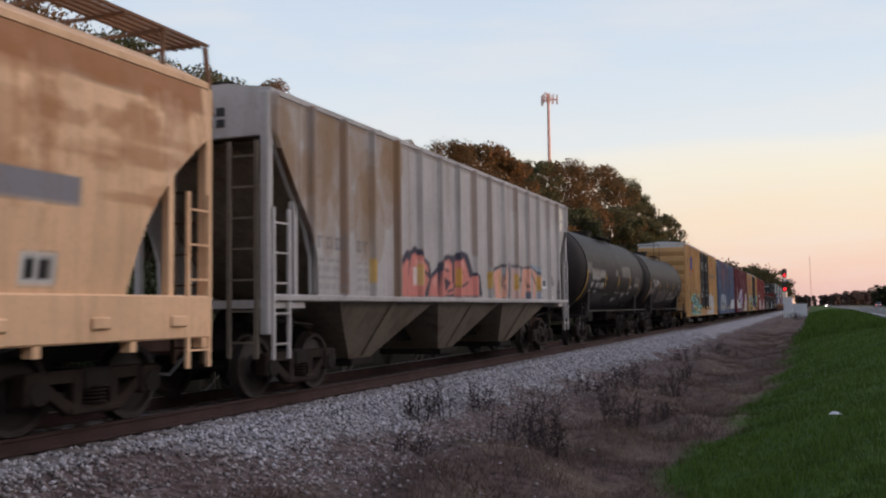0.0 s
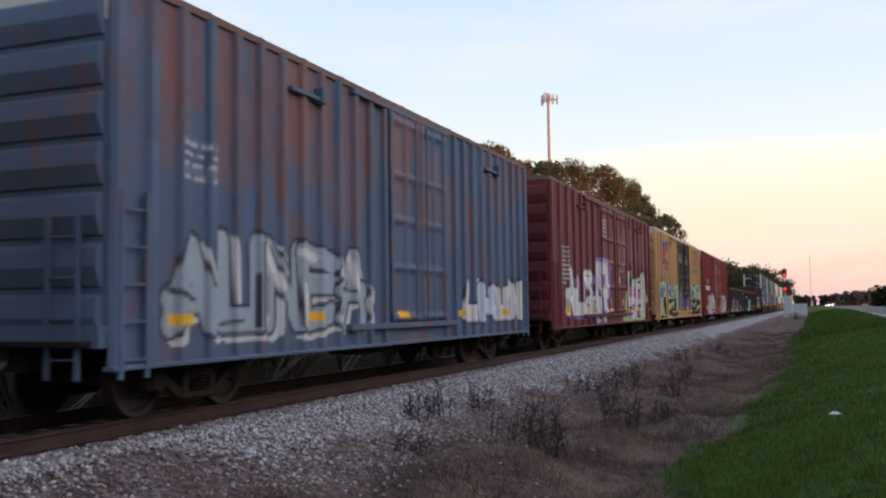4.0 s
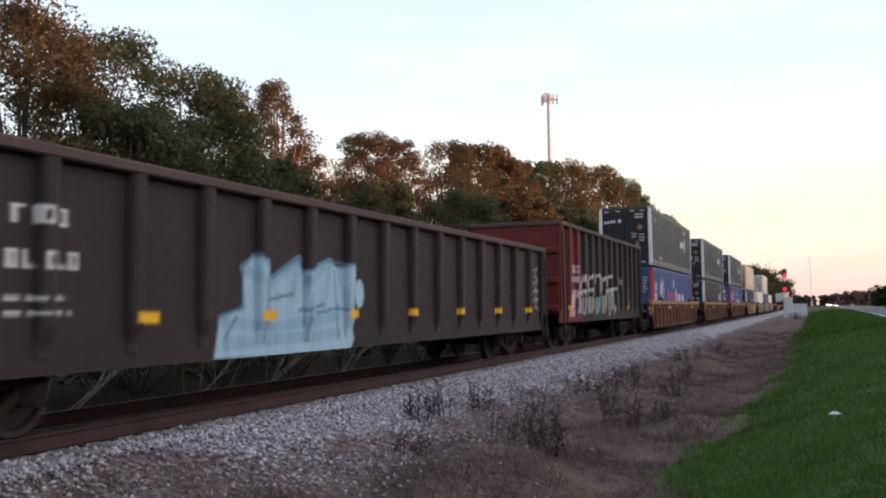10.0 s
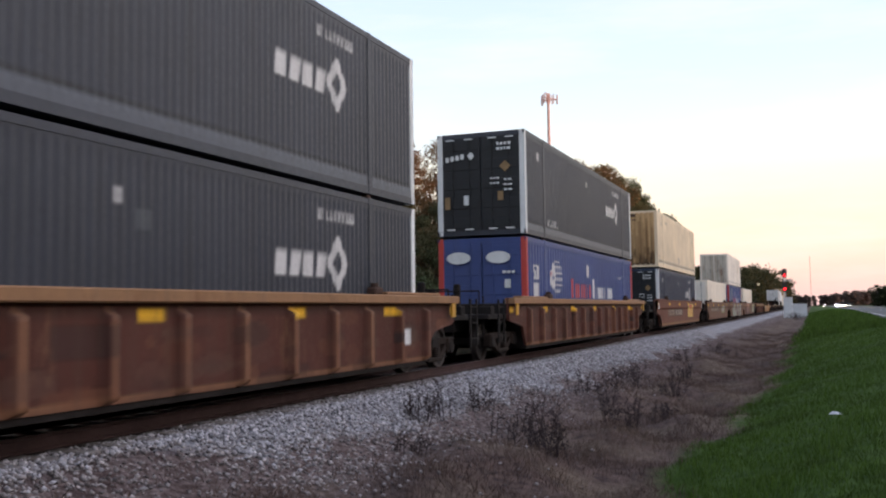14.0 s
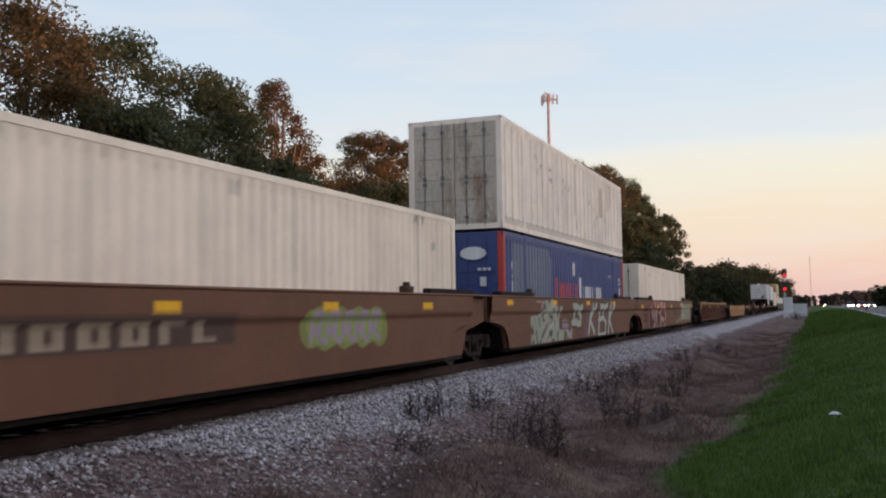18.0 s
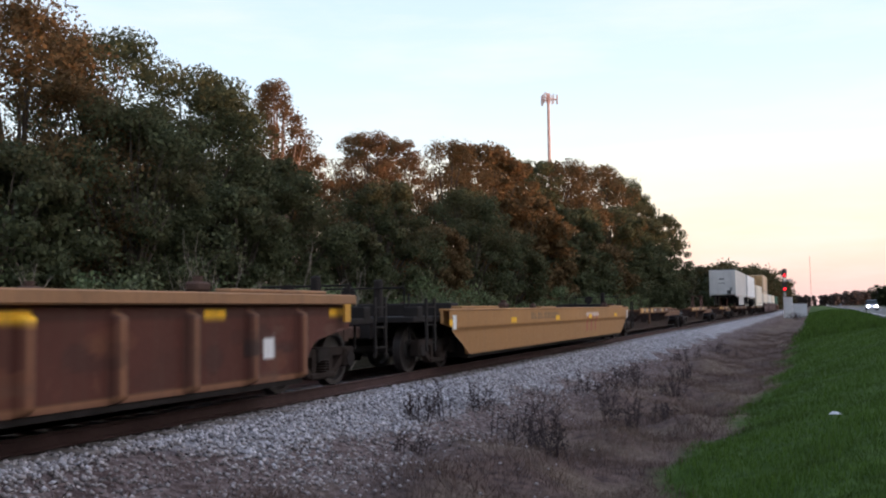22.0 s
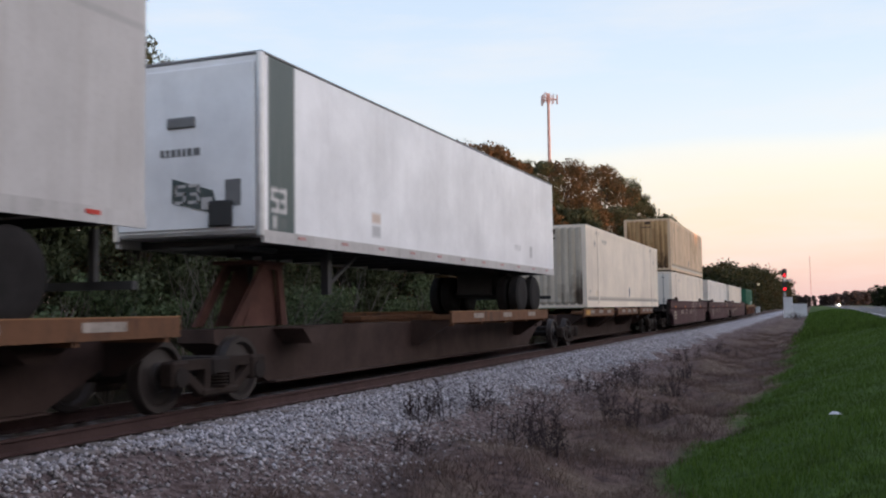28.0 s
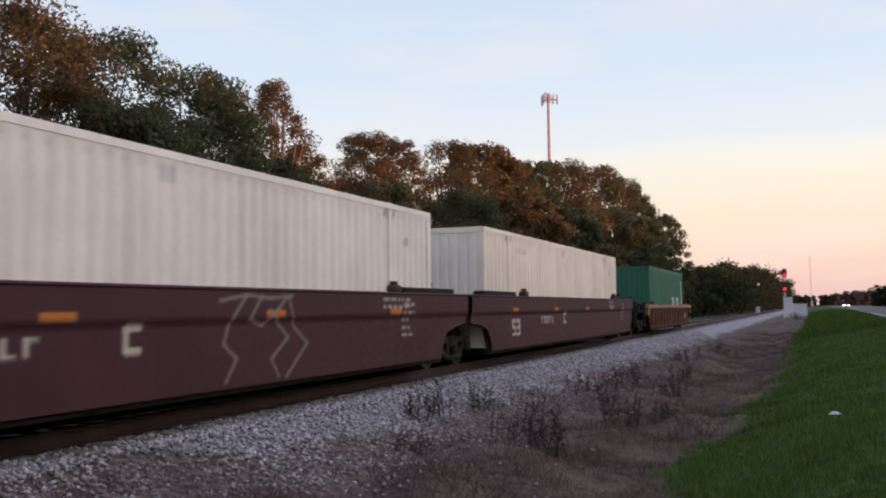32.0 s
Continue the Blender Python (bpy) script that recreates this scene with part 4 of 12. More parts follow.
# ---- trucks and couplers ----
def truck_meshes():
    g = {}
    fr = M()
    fr.bar((0, -0.95, 0.60), (0, 0.95, 0.60), 0.13, 0.13)
    for s in (-1, 1):
        fr.bar((0, s * 0.90, 0.60), (0, s * 0.36, 0.24), 0.12, 0.12)
        fr.cbox(-0.11, 0.11, s * 0.89 - 0.17, s * 0.89 + 0.17, 0.33, 0.66, 0.03)
        fr.bar((0, s * 0.28, 0.60), (0, s * 0.28, 0.24), 0.14, 0.13)
    fr.cbox(-0.10, 0.10, -0.40, 0.40, 0.17, 0.28, 0.03)
    g["side_frame"] = fr.mesh("side_frame")
    g["side_frame"].materials.append(truck_mat)
    sp = M()
    sp.lathe([(0.28 + 0.021 * k, 0.17 if k % 2 else 0.12) for k in range(11)], "z", (0, 0, 0), 14)
    g["truck_spring"] = sp.mesh("truck_spring")
    g["truck_spring"].materials.append(truck_mat)
    w = M().lathe([(0.07, 0.10), (0.07, 0.17), (0.02, 0.20), (0.0, 0.36), (0.065, 0.39), (0.065, 0.455), (-0.065, 0.462), (-0.065, 0.49), (-0.09, 0.485), (-0.09, 0.40), (-0.03, 0.36), (-0.02, 0.2), (-0.07, 0.12)], "x", (0, 0, 0.46), 20)
    g["wheel"] = w.mesh("wheel", True)
    g["wheel"].materials.append(wheel_mat)
    ax = M().cyl((-1.06, 0, 0.46), (1.06, 0, 0.46), 0.085, 12)
    for s in (-1, 1):
        ax.cyl((s * 1.04, 0, 0.46), (s * 1.13, 0, 0.46), 0.13, 14)
    g["axle"] = ax.mesh("axle", True)
    g["axle"].materials.append(steel_dark)
    g["bolster"] = M().cbox(-1.1, 1.1, -0.22, 0.22, 0.42, 0.68, 0.04).mesh("bolster")
    g["bolster"].materials.append(steel_dark)
    cp = M().cbox(-0.13, 0.13, -0.9, 0.2, 0.72, 0.96, 0.03)
    cp.prism([(-0.16, -0.95), (0.06, -1.13), (0.17, -1.05), (0.10, -0.92), (0.17, -0.80), (-0.16, -0.75)], "z", 0.68, 1.0)
    g["coupler"] = cp.mesh("coupler")
    g["coupler"].materials.append(coupler_mat)
    hs = M()
    hs.cyl((0.35, -0.1, 0.75), (0.30, -0.5, 0.42), 0.028, 6)
    hs.cyl((0.30, -0.5, 0.42), (0.22, -1.0, 0.50), 0.028, 6)
    g["air_hose"] = hs.mesh("air_hose", True)
    g["air_hose"].materials.append(black_trim)
    return g


TG = truck_meshes()


def truck(car, y):
    b = part("truck", TG["bolster"], None, car, "rusty cast-steel truck", at=(0, y, 0))
    for s in (-1, 1):
        part("side_frame", TG["side_frame"], None, b, at=(s * 1.0, 0, 0))
        part("truck_spring", TG["truck_spring"], None, b, at=(s * 1.0, 0, 0))
        for q in (-0.89, 0.89):
            o = part("wheel", TG["wheel"], None, b, at=(s * 0.745, q, 0))
            if s < 0:
                o.rotation_euler = (0, 0, math.pi)
    for q in (-0.89, 0.89):
        part("axle", TG["axle"], None, b, at=(0, q, 0))


def couplers(car, L):
    part("coupler", TG["coupler"], None, car, at=(0, 0, 0))
    part("air_hose", TG["air_hose"], None, car)
    for nm in ("coupler", "air_hose"):
        o = part(nm, TG[nm], None, car, at=(0, L, 0))
        o.rotation_euler = (0, 0, math.pi)


def ladder(car, x, y0, y1, z0, z1, material, n=None, along="y"):
    """Two stiles and their rungs."""
    st, rg = M(), M()
    k = n or max(2, round((z1 - z0) / 0.4))
    zs = [z0 + (z1 - z0) * (i + 0.5) / k for i in range(k)]
    lo, hi = min(y0, y1), max(y0, y1)
    for q in (lo, hi):
        if along == "y":
            st.box(x - 0.02, x + 0.02, q - 0.03, q + 0.03, z0, z1)
        else:
            st.box(q - 0.03, q + 0.03, x - 0.02, x + 0.02, z0, z1)
    for z in zs:
        if along == "y":
            rg.box(x - 0.012, x + 0.012, lo, hi, z - 0.013, z + 0.013)
        else:
            rg.box(lo, hi, x - 0.012, x + 0.012, z - 0.013, z + 0.013)
    a, b = pieces("ladder_stile", st, material, car)
    pieces("rung", rg, material, a)
    return a


def start_car(name, label, u, L, group="freight train"):
    car = thing(name, label, "railcar", group)
    MOVERS.append((car, u, L))
    return car


# ---- boxcars ----
def boxcar(u, L, z_top, body, door_mat, label, paint, door_y, door_w, roof_mat, end_top=None, z_bot=1.05, pitch=0.93, shift=0.0):
    car = start_car("boxcar", label, u, L)
    hw = 1.40
    e = 0.28
    part("body", M().box(-hw, hw, e, L - e, z_bot, z_top - 0.12), body, car)
    roof = M().prism([(-hw - 0.05, z_top - 0.14), (hw + 0.05, z_top - 0.14), (hw + 0.05, z_top - 0.04), (0, z_top + 0.07), (-hw - 0.05, z_top - 0.04)], "y", e - 0.04, L - e + 0.04)
    k = int((L - 2 * e) / 1.2)
    for i in range(k):
        y = e + (L - 2 * e) * (i + 0.5) / k
        roof.prism([(-hw, z_top - 0.03), (0, z_top + 0.07), (hw, z_top - 0.03), (hw, z_top + 0.0), (0, z_top + 0.11), (-hw, z_top + 0.0)], "y", y - 0.05, y + 0.05)
    part("roof", roof, roof_mat, car, "pale galvanised roof")
    places = []
    for a, b in ((e + 0.1, door_y - 0.08), (door_y + door_w + 0.08, L - e - 0.1)):
        n = max(2, round((b - a) / pitch))
        places += [a + (b - a) * i / n for i in range(n + 1)]
    prof = ribs(places, 0.13, 0.08, 0.02)
    P = Paint(shift=shift)
    paint(P, L)
    skin("side_panel", e, L - e, 0.68, z_top - 0.12, hw + 0.012, prof, P, body, car, extra=rib_edges(places, 0.13, 0.02), dy=0.045, fine=2.75)
    for text, y_, z_, size, col in P.sayings:
        cu = bpy.data.curves.new("lettering", "FONT")
        cu.body, cu.size, cu.extrude, cu.offset = text, size, 0.001, 0.006
        cu.materials.append(plain("lettering_paint", col, 0.6, 0.1, 4, rel=0))
        tx = new("lettering", cu)
        tx.parent = car
        tx.matrix_basis = pose(hw + 0.096, y_ + shift, z_, 90, 0, 90)
    fb = M()
    for p_ in places:
        fb.box(-hw - 0.055, -hw, p_ - 0.075, p_ + 0.075, z_bot, z_top - 0.14)
    pieces("far_rib", fb, body, car)
    # doors: two leaves with raised frames and lock rods
    for s in (1, -1):
        for j in range(2):
            y0 = door_y + j * door_w / 2 + 0.02
            y1 = y0 + door_w / 2 - 0.04
            x0, x1 = (hw + 0.03, hw + 0.10) if s > 0 else (-hw - 0.085, -hw - 0.03)
            if s > 0:
                rows = [z_bot + 0.1 + (z_top - 0.4 - z_bot) * q for q in (0, 0.24, 0.48, 0.70, 0.97)]
                def dprof(Y, Z, rows=rows, y0=y0, y1=y1):
                    d = np.zeros(Y.shape)
                    for r_ in rows:
                        d = np.maximum(d, np.clip((0.07 - np.abs(Z - r_)) / 0.03, 0, 1))
                    for q in (y0 + 0.06, (y0 + y1) / 2, y1 - 0.06):
                        d = np.maximum(d, np.clip((0.075 - np.abs(Y - q)) / 0.03, 0, 1))
                    return d * 0.05
                o = skin("door", y0, y1, z_bot + 0.02, z_top - 0.22, hw + 0.10, dprof, P, door_mat, car, "sliding door leaf with raised frames", dz=0.05, dy=0.05)
                part("door_edge", M().box(x0, x1 - 0.002, y0, y1, z_bot + 0.02, z_top - 0.22), door_mat, o)
                rods = M()
                for q in ((y0 + 0.25, y1 - 0.25) if j else (y1 - 0.25,)):
                    rods.cyl((hw + 0.155, q, z_bot + 0.05), (hw + 0.155, q, z_top - 0.3), 0.018, 6)
                pieces("lock_rod", rods, door_mat, o)
            else:
                part("door", M().cbox(x0, x1, y0, y1, z_bot + 0.02, z_top - 0.22, 0.02), door_mat, car)
    pieces("door_track", M().box(hw + 0.02, hw + 0.14, door_y - door_w * 0.55, door_y + door_w * 1.2, z_bot - 0.10, z_bot - 0.0).box(hw + 0.02, hw + 0.12, door_y - door_w * 0.5, door_y + door_w * 1.1, z_top - 0.24, z_top - 0.17), body, car)
    # ends with deep level corrugations
    for s, yy in ((-1, e), (1, L - e)):
        m = M()
        n = 7
        for i in range(n):
            z = z_bot + 0.2 + (z_top - 0.75 - z_bot) * i / (n - 1)
            y0, y1 = (yy - 0.11, yy) if s < 0 else (yy, yy + 0.11)
            d = (z_top - 0.75 - z_bot) / (n - 1) / 2
            m.prism([(yy, z - d + 0.02), (yy + s * 0.06, z - d + 0.05), (yy + s * 0.13, z - 0.02), (yy + s * 0.11, z + d - 0.09), (yy, z + d - 0.02)], "x", -hw + 0.05, hw - 0.05)
        o = part("end_wall", M().box(-hw + 0.02, hw - 0.02, yy - 0.02, yy + 0.02, z_bot - 0.1, z_top - 0.15), body, car)
        m.box(-hw, hw, min(yy, yy + s * 0.12), max(yy, yy + s * 0.12), z_bot - 0.15, z_bot + 0.1)
        pieces("end_corrugation", m, body, o)
        if end_top:
            part("end_sheet", M().box(-hw + 0.02, hw - 0.02, min(yy, yy + s * 0.03), max(yy, yy + s * 0.03), z_top - 0.62, z_top - 0.16), end_top, o, "pale unpainted top sheet")
        ladder(car, yy + s * 0.14, 0.7, 1.12, z_bot - 0.5, z_bot + 1.3, body, along="x")
        ladder(car, hw + 0.09, yy - s * 0.12, yy - s * 0.55, z_bot - 0.5, z_bot + 1.6, body)
        part("end_platform", M().box(-hw + 0.1, hw - 0.1, min(yy, yy + s * 0.3), max(yy, yy + s * 0.3), z_bot - 0.12, z_bot - 0.07), steel_dark, car)
    pieces("underframe_member", M().box(-0.25, 0.25, 0.3, L - 0.3, 0.62, z_bot).box(-hw + 0.15, hw - 0.15, L * 0.3, L * 0.7, z_bot - 0.25, z_bot).box(0.5, 1.1, L * 0.42, L * 0.5, 0.5, z_bot - 0.1), steel_dark, car)
    sill = M().cbox(hw - 0.06, hw + 0.10, e, L - e, 0.64, 0.70, 0.015).cbox(-hw - 0.02, -hw + 0.06, e, L - e, 0.64, z_bot + 0.02, 0.015)
    stop = M()
    for y_ in (door_y - 2.9, door_y + door_w + 3.1):
        stop.box(hw + 0.02, hw + 0.13, y_ - 0.5, y_ + 0.42, z_top - 0.62, z_top - 0.56)
        stop.cbox(hw + 0.02, hw + 0.17, y_ + 0.34, y_ + 0.46, z_top - 0.66, z_top - 0.40, 0.015)
    pieces("door_stop", stop, body, car)
    pieces("side_sill", sill, body, car)
    couplers(car, L)
    for y in (2.4, L - 2.4):
        truck(car, y)
    return car


# ---- graffiti ----
def tag_teal(P):
    """Angular mint and slate letters in a haze of old colours."""
    P.blob(3.23, 2.02, 0.45, 0.3, (0.34, 0.33, 0.06), 0.6)
    P.blob(2.37, 1.45, 0.45, 0.3, (0.34, 0.33, 0.06), 0.6)
    P.blob(2.88, 1.42, 0.4, 0.4, (0.20, 0.12, 0.07), 0.55)
    P.blob(2.62, 1.34, 0.4, 0.4, (0.20, 0.12, 0.07), 0.55)
    P.blob(3.0, 1.19, 0.4, 0.4, (0.20, 0.12, 0.07), 0.55)
    P.blob(5.72, 1.99, 0.4, 0.4, (0.20, 0.12, 0.07), 0.55)
    P.blob(7.27, 1.94, 0.4, 0.4, (0.20, 0.12, 0.07), 0.55)
    P.blob(2.26, 2.01, 0.4, 0.4, (0.20, 0.12, 0.07), 0.55)
    P.blob(4.37, 2.12, 0.3, 0.25, (0.42, 0.12, 0.22), 0.6)
    P.blob(2.66, 1.23, 0.3, 0.25, (0.42, 0.12, 0.22), 0.6)
    P.blob(3.0, 1.14, 0.3, 0.25, (0.42, 0.12, 0.22), 0.6)
    P.poly([(2.65, 1.87), (3.48, 1.87), (3.46, 2.03), (5.18, 2.07), (5.6, 1.67), (6.11, 1.68), (6.18, 2.03), (7.04, 2.05), (7.19, 1.53), (7.83, 1.32), (7.95, 0.75), (3.5, 0.7), (2.15, 0.81), (2.14, 1.05), (2.41, 1.09), (2.66, 1.02), (3.0, 1.25), (3.24, 1.51), (2.88, 1.6)], (0.135, 0.225, 0.21))
    P.poly([(3.5, 1.88), (4.07, 1.91), (4.03, 1.76), (3.54, 1.79)], (0.20, 0.38, 0.345))
    P.poly([(4.09, 1.83), (4.84, 1.83), (4.84, 1.72), (4.13, 1.69)], (0.20, 0.38, 0.345))
    P.poly([(3.24, 1.57), (3.56, 1.61), (3.32, 1.41), (3.16, 1.43)], (0.20, 0.38, 0.345))
    P.poly([(3.41, 1.29), (3.74, 1.43), (4.02, 1.25), (3.49, 1.23)], (0.20, 0.38, 0.345))
    P.poly([(3.07, 0.86), (3.67, 1.06), (4.53, 1.05), (4.18, 0.78), (3.09, 0.73)], (0.20, 0.38, 0.345))
    P.poly([(4.64, 0.78), (5.13, 0.95), (5.79, 0.93), (5.19, 0.72)], (0.20, 0.38, 0.345))
    P.poly([(6.31, 2.02), (7.0, 2.03), (6.97, 1.93), (6.31, 1.9)], (0.20, 0.38, 0.345))
    P.poly([(5.85, 1.37), (6.31, 1.31), (6.04, 0.99)], (0.20, 0.38, 0.345))
    P.poly([(6.59, 1.33), (7.5, 1.28), (7.26, 1.04)], (0.20, 0.38, 0.345))
    P.poly([(4.96, 1.23), (5.21, 1.51), (5.54, 1.22), (5.19, 0.95)], (0.20, 0.38, 0.345))
    P.poly([(3.5, 1.87), (4.03, 1.86), (3.99, 1.8)], (0.34, 0.62, 0.56))
    P.poly([(3.13, 0.84), (3.58, 1.0), (3.5, 0.76)], (0.34, 0.62, 0.56))
    P.poly([(4.58, 0.93), (5.07, 0.99), (4.85, 0.79)], (0.34, 0.62, 0.56))
    P.poly([(3.49, 1.28), (3.76, 1.4), (3.89, 1.27)], (0.34, 0.62, 0.56))
    P.poly([(6.31, 1.21), (6.74, 1.09), (6.45, 0.97)], (0.34, 0.62, 0.56))
    P.path([(2.65, 1.86), (3.48, 1.85)], 0.075, (0.34, 0.62, 0.56), 0.85)
    P.path([(3.44, 2.03), (5.18, 2.07), (5.6, 1.66), (6.18, 1.67)], 0.075, (0.34, 0.62, 0.56), 0.85)
    P.path([(6.18, 2.03), (7.04, 2.03), (7.0, 1.69)], 0.075, (0.34, 0.62, 0.56), 0.85)
    P.path([(2.74, 1.85), (2.92, 1.63), (3.24, 1.54)], 0.075, (0.34, 0.62, 0.56), 0.85)
    P.path([(2.85, 0.91), (3.75, 1.62), (4.08, 1.69)], 0.075, (0.34, 0.62, 0.56), 0.85)
    P.path([(3.24, 1.25), (3.99, 1.24)], 0.075, (0.34, 0.62, 0.56), 0.85)
    P.path([(4.13, 1.37), (4.63, 1.33), (4.43, 0.97)], 0.075, (0.34, 0.62, 0.56), 0.85)
    P.path([(4.63, 1.23), (5.24, 1.63), (4.96, 1.02), (5.3, 0.87)], 0.075, (0.34, 0.62, 0.56), 0.85)
    P.path([(5.54, 1.51), (6.18, 0.91)], 0.075, (0.34, 0.62, 0.56), 0.85)
    P.path([(6.31, 1.67), (6.31, 1.21), (7.03, 0.89)], 0.075, (0.34, 0.62, 0.56), 0.85)
    P.path([(6.18, 1.31), (7.67, 1.3)], 0.075, (0.34, 0.62, 0.56), 0.85)
    P.path([(7.58, 1.2), (7.18, 0.7)], 0.075, (0.34, 0.62, 0.56), 0.85)
    P.path([(2.15, 0.83), (3.09, 0.8), (3.95, 0.8), (5.13, 0.78), (7.91, 0.79)], 0.075, (0.34, 0.62, 0.56), 0.85)
    P.path([(2.28, 1.03), (2.48, 1.06), (2.57, 0.86)], 0.075, (0.34, 0.62, 0.56), 0.85)
    P.path([(3.57, 1.8), (4.03, 1.67)], 0.06, (0.045, 0.06, 0.058), 0.8)
    P.path([(4.13, 1.62), (4.87, 1.61)], 0.06, (0.045, 0.06, 0.058), 0.8)
    P.path([(3.25, 0.94), (4.53, 0.93)], 0.06, (0.045, 0.06, 0.058), 0.8)
    P.path([(3.16, 1.07), (2.85, 0.93)], 0.06, (0.045, 0.06, 0.058), 0.8)
    P.path([(2.99, 1.57), (3.25, 1.53)], 0.06, (0.045, 0.06, 0.058), 0.8)
    P.path([(4.63, 1.5), (4.43, 0.97)], 0.06, (0.045, 0.06, 0.058), 0.8)
    P.path([(5.72, 1.62), (6.18, 1.22)], 0.06, (0.045, 0.06, 0.058), 0.8)
    P.path([(6.45, 1.83), (6.74, 1.21)], 0.06, (0.045, 0.06, 0.058), 0.8)
    P.poly([(12.7, 2.04), (14.06, 2.11), (14.33, 2.24), (15.12, 2.1), (16.91, 1.98), (17.08, 1.09), (16.54, 0.62), (12.31, 0.64), (12.67, 1.14)], (0.52, 0.51, 0.52))
    P.path([(14.21, 1.63), (14.72, 1.49), (14.78, 1.17)], 0.06, (0.14, 0.12, 0.13))
    P.path([(15.67, 1.78), (16.52, 1.74)], 0.06, (0.14, 0.12, 0.13))
    P.path([(14.43, 1.12), (14.63, 0.9)], 0.06, (0.14, 0.12, 0.13))
    P.path([(13.56, 2.07), (13.61, 1.78)], 0.06, (0.14, 0.12, 0.13))
    P.blob(18.26, 1.65, 0.25, 0.4, (0.24, 0.26, 0.09), 0.5)


def tag_hype(P):
    """Tall white block letters with black shade, pink fill and a lime halo."""
    P.poly([(11.63, 2.8), (12.53, 2.79), (12.59, 2.42), (13.63, 2.49), (13.93, 2.43), (14.79, 2.64), (15.53, 2.7), (16.25, 2.5), (16.48, 1.56), (15.89, 0.76), (12.92, 0.6), (10.69, 0.6), (10.99, 0.93), (10.83, 1.27), (11.08, 1.83), (11.45, 2.11), (11.52, 2.47)], (0.44, 0.53, 0.26))
    P.poly([(11.77, 2.62), (12.49, 2.75), (12.53, 2.36), (13.48, 2.38), (14.67, 2.41), (15.21, 2.61), (16.12, 2.57), (16.27, 1.56), (15.97, 0.77), (11.7, 0.75), (11.38, 1.23), (11.61, 1.85)], (0.04, 0.035, 0.04))
    P.poly([(11.47, 2.32), (11.87, 2.45), (11.83, 2.06), (11.56, 1.84)], (0.46, 0.17, 0.24))
    P.poly([(11.37, 1.6), (11.57, 1.64), (11.5, 1.23), (11.19, 1.2)], (0.48, 0.14, 0.08))
    P.poly([(11.7, 1.11), (12.07, 1.1), (11.93, 0.82), (11.57, 0.82)], (0.46, 0.17, 0.24))
    P.path([(12.2, 2.59), (11.95, 0.86)], 0.4, (0.60, 0.58, 0.60))
    P.path([(12.87, 2.29), (12.56, 0.88)], 0.4, (0.60, 0.58, 0.60))
    P.path([(11.76, 1.5), (12.72, 1.53)], 0.42, (0.60, 0.58, 0.60))
    P.poly([(12.25, 2.09), (12.5, 2.18), (12.48, 1.72), (12.18, 1.68)], (0.46, 0.17, 0.24))
    P.poly([(12.16, 1.22), (12.43, 1.22), (12.34, 0.85), (12.09, 0.84)], (0.46, 0.17, 0.24))
    P.path([(13.27, 2.26), (13.1, 1.56), (13.6, 1.53)], 0.34, (0.60, 0.58, 0.60))
    P.path([(13.78, 2.3), (13.51, 0.89)], 0.36, (0.60, 0.58, 0.60))
    P.path([(12.89, 0.99), (13.48, 0.93)], 0.34, (0.60, 0.58, 0.60))
    P.poly([(13.39, 2.15), (13.57, 2.16), (13.48, 1.68), (13.34, 1.68)], (0.46, 0.17, 0.24))
    P.poly([(13.06, 1.33), (13.28, 1.33), (13.25, 1.17), (13.03, 1.17)], (0.46, 0.17, 0.24))
    P.path([(14.22, 2.27), (14.05, 1.33)], 0.34, (0.60, 0.58, 0.60))
    P.path([(14.25, 2.2), (14.72, 2.14), (14.79, 1.67), (14.25, 1.47)], 0.26, (0.60, 0.58, 0.60))
    P.poly([(14.31, 1.95), (14.55, 1.94), (14.51, 1.62), (14.25, 1.62)], (0.46, 0.17, 0.24))
    P.poly([(14.25, 1.2), (14.66, 1.37), (14.71, 0.94), (14.32, 0.87)], (0.46, 0.17, 0.24))
    P.path([(15.49, 2.56), (15.28, 0.85)], 0.52, (0.60, 0.58, 0.60))
    P.path([(15.49, 2.52), (16.08, 2.51)], 0.3, (0.60, 0.58, 0.60))
    P.path([(15.48, 1.82), (16.03, 1.91)], 0.28, (0.60, 0.58, 0.60))
    P.path([(15.47, 0.9), (16.06, 0.94)], 0.28, (0.60, 0.58, 0.60))
    P.poly([(15.68, 2.19), (15.99, 2.2), (15.95, 2.09), (15.63, 2.08)], (0.46, 0.17, 0.24))
    P.poly([(15.63, 1.37), (15.9, 1.37), (15.86, 1.22), (15.59, 1.22)], (0.46, 0.17, 0.24))
    P.path([(10.78, 0.86), (11.7, 0.75), (12.92, 0.75)], 0.12, (0.44, 0.53, 0.26))
    P.path([(10.88, 1.11), (11.38, 1.07)], 0.12, (0.44, 0.53, 0.26))
    P.path([(12.66, 0.72), (15.66, 0.78)], 0.12, (0.44, 0.53, 0.26))
    P.path([(13.12, 0.66), (13.48, 0.68)], 0.14, (0.50, 0.15, 0.10))
    P.path([(14.57, 0.76), (14.92, 0.78)], 0.14, (0.50, 0.15, 0.10))
    P.path([(16.61, 2.43), (16.83, 2.44)], 0.06, (0.5, 0.42, 0.43), 0.8)
    P.path([(16.63, 2.24), (16.85, 2.23)], 0.06, (0.5, 0.42, 0.43), 0.8)
    P.path([(16.49, 2.04), (16.71, 2.05)], 0.06, (0.5, 0.42, 0.43), 0.8)
    P.path([(16.53, 1.85), (16.75, 1.85)], 0.06, (0.5, 0.42, 0.43), 0.8)
